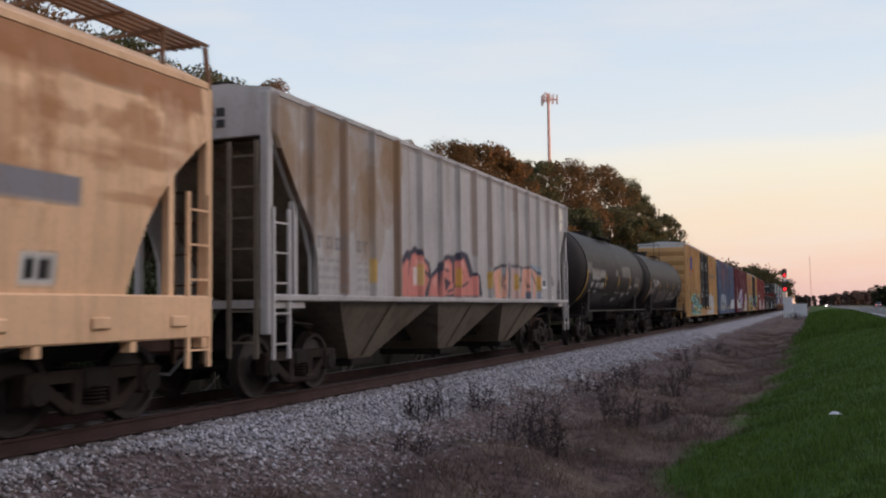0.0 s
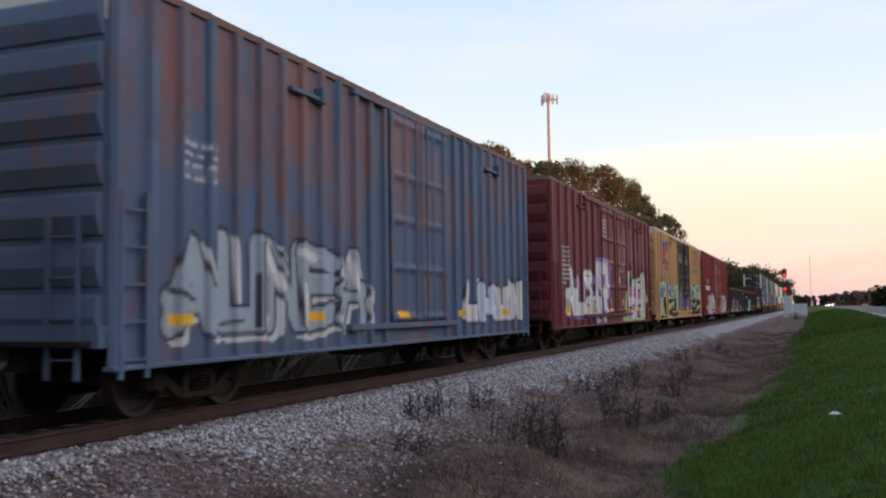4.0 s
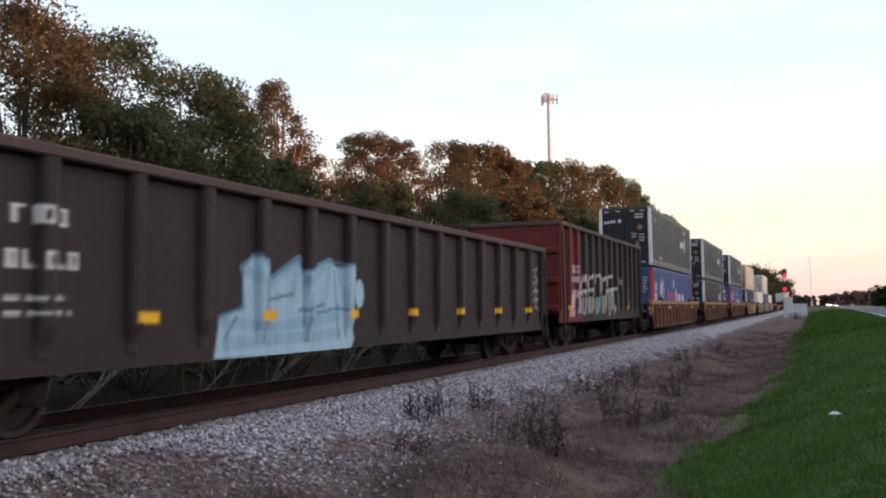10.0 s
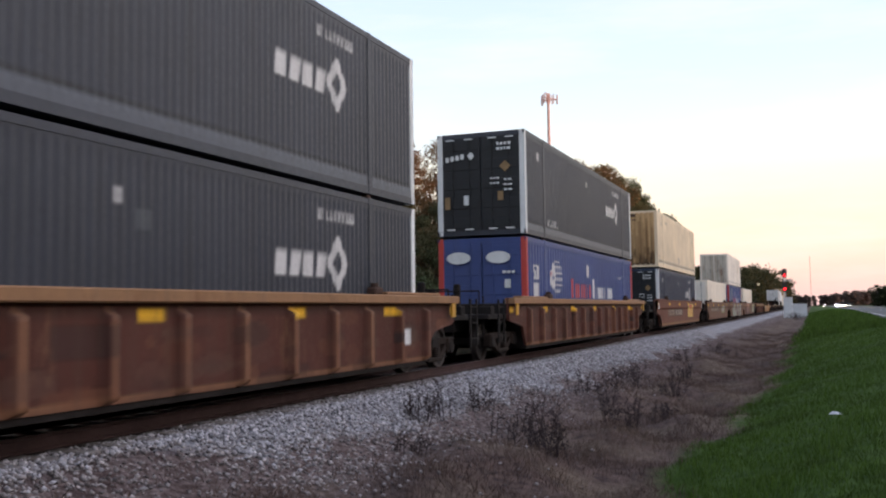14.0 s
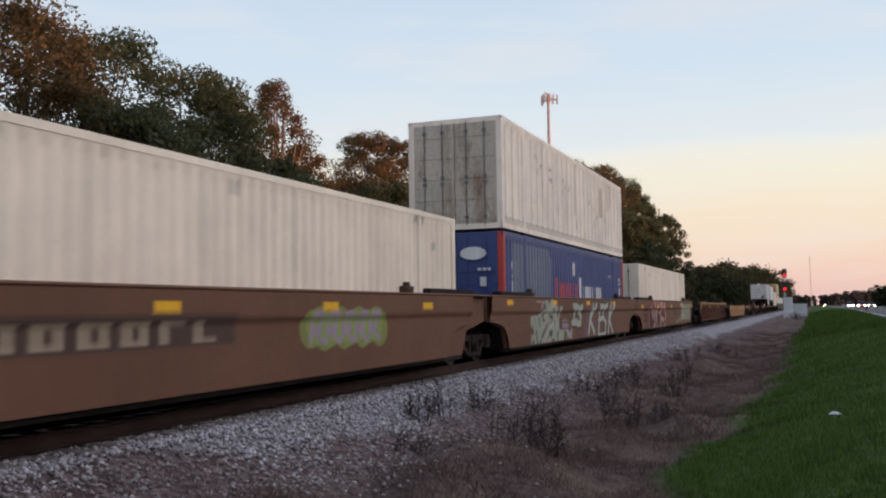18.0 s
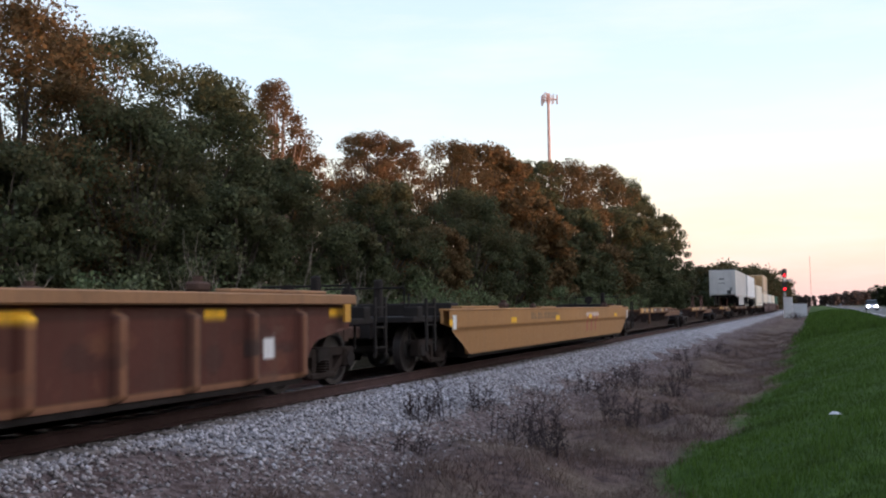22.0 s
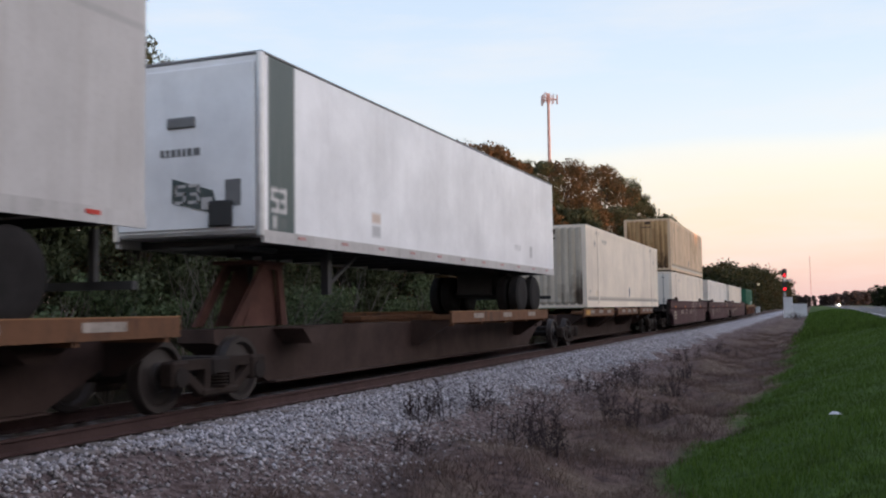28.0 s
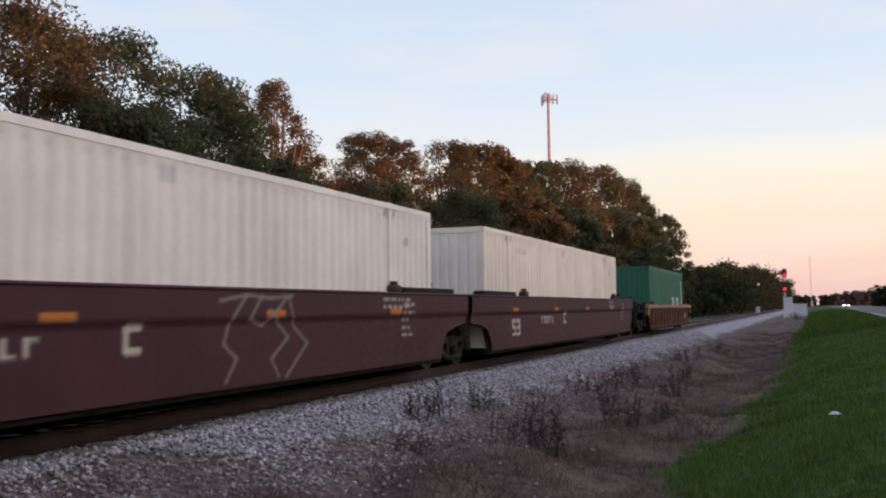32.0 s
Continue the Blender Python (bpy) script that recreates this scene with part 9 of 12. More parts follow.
    pieces("side_handrail", M().cyl((R + 0.03, 1.0, 1.16), (R + 0.03, L - 1.0, 1.16), 0.018, 6).cyl((-R - 0.03, 1.0, 1.16), (-R - 0.03, L - 1.0, 1.16), 0.018, 6), worn_rail, car, "dull worn handrail")
    for s, yy in ((-1, 0.1), (1, L - 0.1)):
        sad = M().prism([(-1.25, 1.0), (1.25, 1.0), (1.3, 1.9), (0.6, 1.25), (-0.6, 1.25), (-1.3, 1.9)], "y", yy - s * 2.0 - 0.2, yy - s * 2.0 + 0.2)
        sad.box(-1.4, 1.4, min(yy, yy - s * 1.3), max(yy, yy - s * 1.3), 0.95, 1.03)
        pieces("saddle", sad, steel_dark, car)
        ladder(car, 1.45, yy - s * 0.15, yy - s * 0.6, 0.42, 1.45, steel_dark)
    pieces("stub_sill", M().box(-0.3, 0.3, 0.1, 3.6, 0.75, 1.15).box(-0.3, 0.3, L - 3.6, L - 0.1, 0.75, 1.15).box(-0.3, 0.3, L / 2 - 0.4, L / 2 + 0.4, 0.75, 1.2), steel_dark, car)
    couplers(car, L)
    for y in (2.0, L - 2.0):
        truck(car, y)
    return car


worn_rail = plain("worn_grey_rail", (0.11, 0.095, 0.085), 0.7)
tank_black = painted("black_tank_paint", (0.023, 0.0185, 0.0185), 0.56, grime=(0.040, 0.030, 0.026), streak=0.4, seed=8)
tank_car(30.2, 13.4, "black tank car with white data panels", 1, 1.50, 2.60)
tank_car(43.9, 13.5, "black tank car with scrawled graffiti", 2, 1.44, 2.56)
# ---- gondolas ----
def gondola(u, L, z_top, body, label, paint, posts, load, z_bot=0.95, end_mat=None, shift=0.0):
    car = start_car("gondola", label, u, L)
    hw, e = 1.38, 0.3
    P = Paint(shift=shift)
    paint(P, L)
    part("floor", M().box(-hw + 0.055, hw - 0.055, e + 0.04, L - e - 0.04, z_bot, z_bot + 0.15), steel_dark, car)
    skin("side_panel", e, L - e, 0.66 if z_top < 3.5 else 0.82, z_top - 0.05, hw, None, P, body, car, dy=0.045, fine=2.5)
    pieces("side_wall", M().box(hw - 0.05, hw - 0.006, e, L - e, z_bot, z_top - 0.04).box(-hw, -hw + 0.05, e, L - e, z_bot, z_top - 0.04), body, car)
    pm = M().prism([(hw - 0.01, z_bot - 0.05), (hw + 0.09, z_bot + 0.1), (hw + 0.13, z_top - 0.16), (hw - 0.01, z_top - 0.1)], "y", -0.10, 0.10)
    pmesh = pm.mesh("side_post")
    pmesh.materials.append(body)
    for i in range(posts + 1):
        y = e + 0.12 + (L - 2 * e - 0.24) * i / posts
        def depth(Y, Z, y=y):
            return np.where(np.abs(Y - y) < 0.105, np.interp(Z, [z_bot, z_bot + 0.2, z_top], [0.02, 0.09, 0.13]), 0.004)
        skin("side_post", y - 0.11, y + 0.11, z_bot - 0.12, z_top - 0.13, hw, depth, P, body, car, only=[y - 0.11, y - 0.1, y - 0.03, y + 0.03, y + 0.1, y + 0.11], dz=0.05)
        o = part("side_post", pmesh, None, car, at=(0, y, 0))
        o.rotation_euler = (0, 0, math.pi)
    cap = M().cbox(hw - 0.06, hw + 0.14, e, L - e, z_top - 0.13, z_top, 0.02).cbox(-hw - 0.14, -hw + 0.06, e, L - e, z_top - 0.13, z_top, 0.02)
    for yy in (e, L - e):
        cap.cbox(-hw - 0.1, hw + 0.1, yy - 0.08, yy + 0.08, z_top - 0.13, z_top, 0.02)
    pieces("top_rail", cap, gon_rail, car, "rust-brown top rail")
    for s, yy in ((-1, e), (1, L - e)):
        ew = part("end_wall", M().box(-hw, hw, yy - 0.03, yy + 0.03, z_bot, z_top - 0.05), end_mat or body, car)
        m = M()
        for q in (0.06, 0.36, 0.68):
            z = z_bot + (z_top - z_bot) * q
            m.prism([(yy, z - 0.13), (yy + s * 0.15, z - 0.06), (yy + s * 0.15, z + 0.05), (yy, z + 0.12)], "x", -hw, hw)
        pieces("end_rib", m, end_mat or body, ew)
        ladder(car, hw + 0.14, yy - s * 0.1, yy - s * 0.5, 0.5, z_top - 0.3, body)
    pieces("underframe_member", M().box(-0.3, 0.3, e, L - e, 0.6, z_bot).box(-hw + 0.1, hw - 0.1, L * 0.25, L * 0.3, 0.75, z_bot).box(-hw + 0.1, hw - 0.1, L * 0.7, L * 0.75, 0.75, z_bot), steel_dark, car)
    couplers(car, L)
    for y in (2.4, L - 2.4):
        truck(car, y)
    if load:
        r = np.random.default_rng(load)
        n = 420
        X, Y = r.uniform(-1.0, 1.0, n), r.uniform(e + 0.6, L - e - 0.6, n)
        hgt = z_top - 0.30 + 0.16 * np.sin(Y * 0.9) * np.cos(X) + 0.10 * np.sin(Y * 2.7)
        rr = r.uniform(-0.22, 0.22, (n, 6, 3)) * r.uniform(0.4, 1.3, (n, 1, 1)) * np.array([1, 1.5, 0.6])
        co = (rr + np.stack([X, Y, hgt], -1)[:, None]).reshape(-1, 3)
        f = np.array([(0, 2, 4), (2, 1, 4), (1, 3, 4), (3, 0, 4), (2, 0, 5), (1, 2, 5), (3, 1, 5), (0, 3, 5)])
        me = raw_mesh("scrap_load", co, 3, (f[None] + 6 * np.arange(n)[:, None, None]).ravel())
        me.materials.append(scrap_mat)
        heap = M().box(-hw + 0.06, hw - 0.06, e + 0.1, L - e - 0.1, z_top - 0.7, z_top - 0.45)
        sc = tagged(new("scrap_load", me), "heap of pale and rusty scrap metal", "scrap", "", "stuff")
        part("scrap_bed", heap, coupler_mat, sc)
        MOVERS.append((sc, u, L))
    return car


scrap_mat = stone_material("scrap_metal", (0.10, 0.08, 0.07), (0.50, 0.50, 0.50))
gon_rail = painted("rusty_rail_paint", (0.085, 0.056, 0.052), 0.7, streak=0.4, rust=0.3, marks=False, seed=9.5)
gon_black = painted("black_gondola_paint", (0.036, 0.028, 0.031), 0.6, grime=(0.055, 0.042, 0.042), streak=0.4, rust=0.3, rust_col=(0.06, 0.036, 0.030), seed=9)
gon_dark = painted("dark_gondola_paint", (0.034, 0.026, 0.026), 0.6, grime=(0.052, 0.038, 0.036), streak=0.35, rust=0.2, rust_col=(0.09, 0.05, 0.045), seed=10)
gon_red = painted("red_gondola_paint", (0.13, 0.024, 0.022), 0.6, grime=(0.06, 0.04, 0.04), streak=0.4, rust=0.25, seed=11)


def deco_gon_a(P, L):
    P.bars(2.1, 2.95, 2.15, 2.36, PALE, 4, 3)
    P.bars(2.1, 3.1, 1.72, 1.92, PALE, 5, 4)
    tag_grey(P)
    reflectors(P, L, 1.15, 2.9)


def deco_gon_b(P, L):
    P.bars(2.15, 2.97, 2.16, 2.36, PALE, 3, 3)
    P.bars(2.1, 3.12, 1.73, 1.92, PALE, 5, 5)
    data_lines(P, 2.1, 1.46, PALE, 5, 0.95, 2)
    scrawl(P, 0.5, 1.7, 1.0, 1.7, (0.48, 0.46, 0.46), 41, 0.08)
    tag_sky(P)
    for q in (2.3, 1.95, 1.7, 1.45):
        P.path([(20.3, q), (20.75, q + 0.1), (20.45, q - 0.15), (20.8, q - 0.2)], 0.05, (0.42, 0.41, 0.40), 0.8)
    reflectors(P, L, 1.15, 2.6)


def deco_gon_c(P, L):
    P.rect(0, 3.3, 0.5, 4.0, (0.13, 0.024, 0.022))
    P.bars(1.95, 2.8, 2.42, 2.62, PALE, 4, 3)
    P.bars(1.95, 2.75, 2.12, 2.28, PALE, 5, 5)
    tag_motley(P)
    reflectors(P, L, 1.2, 3.4)


gondola(161.5, 22.0, 2.98, gon_black, "black gondola car loaded with scrap, grey graffiti", deco_gon_a, 19, 71, shift=0.6)
gondola(184.22, 21.98, 2.98, gon_dark, "dark brown gondola car with light blue graffiti", deco_gon_b, 16, 72, shift=0.48)
gondola(207.5, 14.85, 3.94, gon_dark, "high-sided gondola, red end and black ribbed sides", deco_gon_c, 13, 73, 1.1, gon_red)


# ---- containers ----
rod_mat = plain("dull_lock_rod", (0.16, 0.155, 0.15), 0.6, 0.2, 5)
faded_tan = plain("faded_tan_sticker", (0.26, 0.17, 0.09), 0.7, 0.2, 5)
END_Y = -0.062


def small_rows(m, x0, x1, z, rows, seed, hgt=0.075, y=END_Y):
    r = random.Random(seed)
    for k in range(rows):
        x = x0
        while x < x1 - 0.05:
            w = r.uniform(0.05, 0.11)
            m.box(x, x + w, y, y + 0.012, z - k * 0.14, z - k * 0.14 + hgt)
            x += w + 0.035
    return m


def figures(m, text, x0, z0, w, h, fat, y=END_Y):
    """Block figures from upright and level bars."""
    for ch in text:
        for q in Paint.GLYPH[ch].split():
            a, b, c, d = (float(v) for v in q.split(","))
            m.box(x0 + min(a, c) * w - fat / 2, x0 + max(a, c) * w + fat / 2, y, y + 0.012, z0 + min(b, d) * h - fat / 2, z0 + max(b, d) * h + fat / 2)
        x0 += w * 1.6
    return m


def dark_marks(H):
    m = M()
    for q in range(4):
        m.box(-1.02 + q * 0.15, -0.92 + q * 0.15, END_Y, END_Y + 0.012, H - 0.80 + q * 0.02, H - 0.66 + q * 0.02)
    m.prism([(-0.36, H - 0.66), (-0.26, H - 0.54), (-0.16, H - 0.66), (-0.26, H - 0.78)], "y", END_Y, END_Y + 0.012)
    small_rows(m, 0.50, 0.92, H - 0.40, 2, 3)
    small_rows(m, 0.30, 0.62, H - 1.35, 2, 4, 0.05)
    small_rows(m, 0.70, 0.95, H - 1.40, 3, 5, 0.05)
    for q in (-1.0, -0.45, 0.25, 0.75):
        m.box(q, q + 0.24, END_Y, END_Y + 0.012, 0.15, 0.19)
        m.box(q, q + 0.24, END_Y, END_Y + 0.012, H - 0.2, H - 0.165)
    m.box(-0.48, -0.34, END_Y, END_Y + 0.012, 0.85, 1.12)
    t = M().prism([(0.58, H - 1.0), (0.74, H - 0.84), (0.90, H - 1.0), (0.74, H - 1.16)], "y", END_Y, END_Y + 0.012)
    t.box(0.52, 0.68, END_Y, END_Y + 0.012, 0.95, 1.2).box(-1.05, -0.9, END_Y, END_Y + 0.012, 0.75, 1.1)
    return ((white_trim, m), (faded_tan, t))


def blue_marks(H):
    """Pale oval badges on both door leaves and rows of small lettering."""
    m = M()
    for x0 in (-1.05, 0.12):
        m.prism([(x0 + 0.38 + 0.36 * math.cos(k * 0.5236), H - 0.55 + 0.17 * math.sin(k * 0.5236)) for k in range(12)], "y", END_Y, END_Y + 0.012)
    small_rows(m, 0.62, 0.95, H - 1.0, 1, 6)
    m.box(0.68, 0.85, END_Y, END_Y + 0.012, H - 1.4, H - 1.16)
    return ((white_trim, m),)


def blue_end_marks(H):
    m = figures(M(), "53", -0.28, H - 1.0, 0.17, 0.32, 0.07, -0.016)
    m.box(-0.30, 0.22, -0.016, 0.0, H - 1.62, H - 1.22)
    small_rows(m, 0.82, 0.98, H - 0.55, 6, 8, 0.06, -0.016)
    return ((white_trim, m),)


def end_sheet(parent, hw, H, y, material, stains):
    """A corrugated end wall as one sheet, with soot and rust running down it."""
    P = Paint(0.06)
    stains(P, hw, H)
    n = 9
    pitch = (2 * hw - 0.24) / n
    xs = np.array(sorted({round(-hw + 0.12 + (k + q) * pitch, 4) for k in range(n) for q in (0, 0.12, 0.25, 0.5, 0.75, 0.88, 1.0)}))
    zs = np.linspace(0.1, H - 0.1, 44)
    X, Z = np.meshgrid(xs, zs, indexing="ij")
    ph = np.abs(((X + hw - 0.12) / pitch) % 1.0 - 0.5)
    Y = y - 0.045 * np.clip((0.40 - ph) / 0.14, 0, 1)
    nx, nz = X.shape
    i = (np.arange(nx - 1)[:, None] * nz + np.arange(nz - 1)[None, :]).ravel()
    me = raw_mesh("end_sheet", np.stack([X, Y, Z], -1).reshape(-1, 3), 4, np.stack([i, i + nz, i + nz + 1, i + 1], 1).ravel())
    rgb, al = P.sample(X, Z)
    col = np.zeros((nx, nz, 4), dtype=np.float32)
    col[..., :3], col[..., 3] = rgb / np.maximum(al, 1e-3)[..., None], al
    at = me.color_attributes.new("paint", "FLOAT_COLOR", "POINT")
    at.data.foreach_set("color", col.ravel())
    me.materials.append(material)
    return part("end_sheet", me, None, parent)


def soot_corner(P, hw, H):
    r = random.Random(5)
    for _ in range(46):
        x = r.uniform(-hw, hw)
        P.line(x, H - 0.2, x, r.uniform(0.2, 2.0), r.uniform(0.04, 0.14), (0.34, 0.25, 0.16), r.uniform(0.1, 0.3))
    for _ in range(60):
        x, z = hw - abs(r.gauss(0, 0.4)), abs(r.gauss(0, 0.55))
        P.line(x, z + 0.4, x, z, r.uniform(0.05, 0.18), (0.045, 0.028, 0.018), r.uniform(0.15, 0.4))
    P.rect(-hw, hw, 0.0, 0.2, (0.05, 0.035, 0.025), 0.5)


def soot_low(P, hw, H):
    r = random.Random(6)
    for _ in range(60):
        x = r.uniform(-hw, hw)
        P.line(x, r.uniform(1.4, H - 0.2), x, 0.1, r.uniform(0.05, 0.16), (0.17, 0.085, 0.035), r.uniform(0.15, 0.4))
    for _ in range(50):
        x, z = r.uniform(-hw, hw) * 0.5 + hw * 0.4, abs(r.gauss(0, 0.35))
        P.line(x, z + 0.3, x, z, r.uniform(0.05, 0.16), (0.05, 0.028, 0.016), r.uniform(0.15, 0.45))
    P.rect(-hw, hw, 0.0, 0.22, (0.03, 0.02, 0.014), 0.7)


def plain_marks(H):
    return ((black_trim, small_rows(M(), -0.98, -0.62, H - 0.52, 2, 9)),)


def tan_end_marks(H):
    m = small_rows(M(), -0.35, 0.25, H - 0.5, 1, 10, 0.07, -0.016)
    m.box(-0.12, 0.2, -0.016, 0.0, H - 0.3, H - 0.14)
    m.prism([(-0.78, 0.5), (-0.6, 0.68), (-0.42, 0.5), (-0.6, 0.32)], "y", -0.016, 0.0)
    return ((faded_dark, m),)


faded_dark = plain("faded_dark_sticker", (0.10, 0.065, 0.045), 0.8, 0.2, 5)
def container(u, L, z0, body, label, paint=None, end_mat=None, doors=False, post_mat=None, period=0.29, H=2.896, rail_mat=None, name="container", deep=0.042, gutter=0.0, marks=None, stains=None):
    c = start_car(name, label, u, L, "containers on the train")
    c["category"] = "container"
    hw = 1.295
    P = Paint()
    if paint:
        paint(P, L, H)
    rail_mat = rail_mat or body
    part("box", M().box(-hw + 0.07, hw - 0.07, 0.08, L - 0.08, 0.02, H - 0.02), body, c)
    inset = 1.98 if L > 15 else 0.0
    secs = [(0.12, inset - 0.08), (inset + 0.08, L - inset - 0.08), (L - inset + 0.08, L - 0.12)] if inset else [(0.12, L - 0.12)]

    def prof(Y, Z):
        ph = np.abs((Y / period) % 1.0 - 0.5)
        d = np.clip((0.345 - ph) / 0.155, 0, 1) * deep
        out = np.full(Y.shape, deep)
        for a, b in secs:
            k = (Y > a) & (Y < b)
            out = np.where(k, d, out)
        return np.where((Z < 0.30 + gutter) | (Z > H - 0.16), deep, out)
    marks_ = [k * period + period * q for k in range(int(L / period) + 1) for q in (0.0, 0.155, 0.31, 0.5, 0.69, 0.845)]
    ys = sorted({round(v, 4) for v in marks_ + [0.0, L] + [e_ + dd for sec in secs for e_ in sec for dd in (0.0, 0.01)] if 0 <= v <= L})
    skin("side_panel", 0.0, L, 0.0, H, hw - deep - 0.01, prof, P, body, c, dz=0.07, only=ys)
    skin("far_panel", 0.0, L, 0.0, H, hw - deep - 0.01, prof, None, body, c, dz=H, side=-1, only=ys)
    rl = M()
    for x0, x1 in ((hw - 0.06, hw), (-hw, -hw + 0.06)):
        rl.box(x0, x1, 0.0, L, H - 0.10, H)
        rl.box(x0, x1, 0.0, L, 0.0, 0.13)
    pieces("side_rail", rl, rail_mat, c)
    for y0 in ((inset, L - inset) if inset else ()):
        pieces("stacking_post", M().box(hw - 0.05, hw + 0.004, y0 - 0.07, y0 + 0.07, 0.0, H).box(-hw - 0.004, -hw + 0.05, y0 - 0.07, y0 + 0.07, 0, H), rail_mat, c)
    for yy in (0.0, L - 0.16):
        for x0 in (-hw - 0.002, hw - 0.158):
            part("corner_post", M().cbox(x0, x0 + 0.16, yy, yy + 0.16, 0.0, H + 0.004, 0.015), post_mat or rail_mat, c)
    cas = M()
    for yy in ((inset, L - inset) if inset else (0.09, L - 0.09)):
        for x0 in (-hw + 0.08, hw - 0.08):
            for z in (-0.01, H - 0.11):
                cas.cbox(x0 - 0.085, x0 + 0.089, yy - 0.09, yy + 0.09, z, z + 0.125, 0.015)
    pieces("corner_casting", cas, rail_mat, c)
    if z0 > 2:
        lock = M()
        for yy in (inset, L - inset):
            for x0 in (-hw + 0.09, hw - 0.09):
                lock.cbox(x0 - 0.06, x0 + 0.06, yy - 0.07, yy + 0.07, -0.083, 0.0, 0.01)
        pieces("twist_lock", lock, coupler_mat, c, "dark steel lock between stacked boxes")
    em = end_mat or body
    for s, yy in ((-1, 0.06), (1, L - 0.06)):
        if doors and s < 0:
            for x0 in (-hw + 0.15, 0.015):
                d = M().cbox(x0, x0 + hw - 0.165, yy - 0.05, yy, 0.12, H - 0.12, 0.015)
                pn = M()
                for q in range(5):
                    z = 0.35 + q * (H - 0.7) / 4
                    pn.cbox(x0 + 0.06, x0 + hw - 0.22, yy - 0.065, yy - 0.045, z - 0.14, z + 0.14, 0.008)
                dr = part("door", d, em, c, "rear door leaf")
                pieces("door_panel", pn, em, dr)
                rods = M()
                for q in (0.28, 0.72):
                    x = x0 + (hw - 0.165) * q
                    rods.cyl((x, yy - 0.085, 0.1), (x, yy - 0.085, H - 0.1), 0.017, 6)
                    for z in (0.3, 1.2, 1.35, H - 0.35):
                        rods.box(x - 0.05, x + 0.05, yy - 0.10, yy - 0.06, z - 0.04, z + 0.04)
                pieces("lock_rod", rods, rod_mat if doors == 3 else em, dr)
        else:
            m = M()
            n = 9
            for q in range(n):
                x = -hw + 0.2 + (2 * hw - 0.4) * (q + 0.5) / n
                m.prism([(x - 0.12, yy), (x - 0.06, yy + s * 0.045), (x + 0.06, yy + s * 0.045), (x + 0.12, yy)], "z", 0.15, H - 0.15)
            w_ = part("end_wall", M().box(-hw + 0.1, hw - 0.1, yy - 0.02, yy + 0.02, 0.1, H - 0.1), em, c)
            if stains and s < 0:
                end_sheet(w_, hw, H, yy - 0.026, em, stains)
            else:
                pieces("end_corrugation", m, em, w_)
        pieces("end_header", M().box(-hw + 0.1, hw - 0.1, yy - 0.05, yy + 0.05, H - 0.13, H).box(-hw + 0.1, hw - 0.1, yy - 0.05, yy + 0.05, 0, 0.14), rail_mat, c)
    for mat_, m in (marks or (lambda H: ()))(H):
        pieces("end_marking", m, mat_, c)
    roof = M()
    y = 0.3
    while y < L - 0.4:
        roof.box(-hw + 0.1, hw - 0.1, y, y + 0.25, H - 0.03, H - 0.008)
        y += 0.6
    pieces("roof_panel", roof, body, c)
    # height is carried by the whole thing
    c["lift"] = z0
    return c


def deco_dark(P, L, H):
    """A pale word-mark of plain bars with a diamond, near one end."""
    P.rect(0, L, 0.0, 0.30, (0.095, 0.105, 0.13), 0.8)
    P.line(0, 0.34, L, 0.34, 0.05, (0.015, 0.016, 0.02))
    for y_ in (1.98, L - 1.98):
        P.line(y_ - 0.12, 0, y_ - 0.12, H, 0.04, (0.02, 0.02, 0.022), 0.8)
    for y in (L - 5.15,):
        for k in range(4):
            w0 = y + k * 0.40
            P.poly([(w0, H - 1.45), (w0 + 0.30, H - 1.45), (w0 + 0.36, H - 1.06), (w0 + 0.06, H - 1.06)], PALE)
        c, z, r = y + 1.95, H - 1.2, 0.36
        P.path([(c - r * 0.75, z), (c, z + r), (c + r * 0.75, z), (c, z - r), (c - r * 0.75, z)], 0.17, PALE)
    P.bars(L - 3.9, L - 2.6, H - 0.50, H - 0.36, PALE, 9, 6, 0.8)
    P.bars(2.4, 3.6, 0.42, 0.56, PALE, 9, 7, 0.7)
    P.rect(1.3, 1.5, H - 0.7, H - 0.45, PALE, 0.7)
    P.rect(8.0, 8.25, H - 1.0, H - 0.75, (0.10, 0.11, 0.12), 0.6)
    P.rect(7.6, 7.75, H - 0.75, H - 0.55, PALE, 0.7)


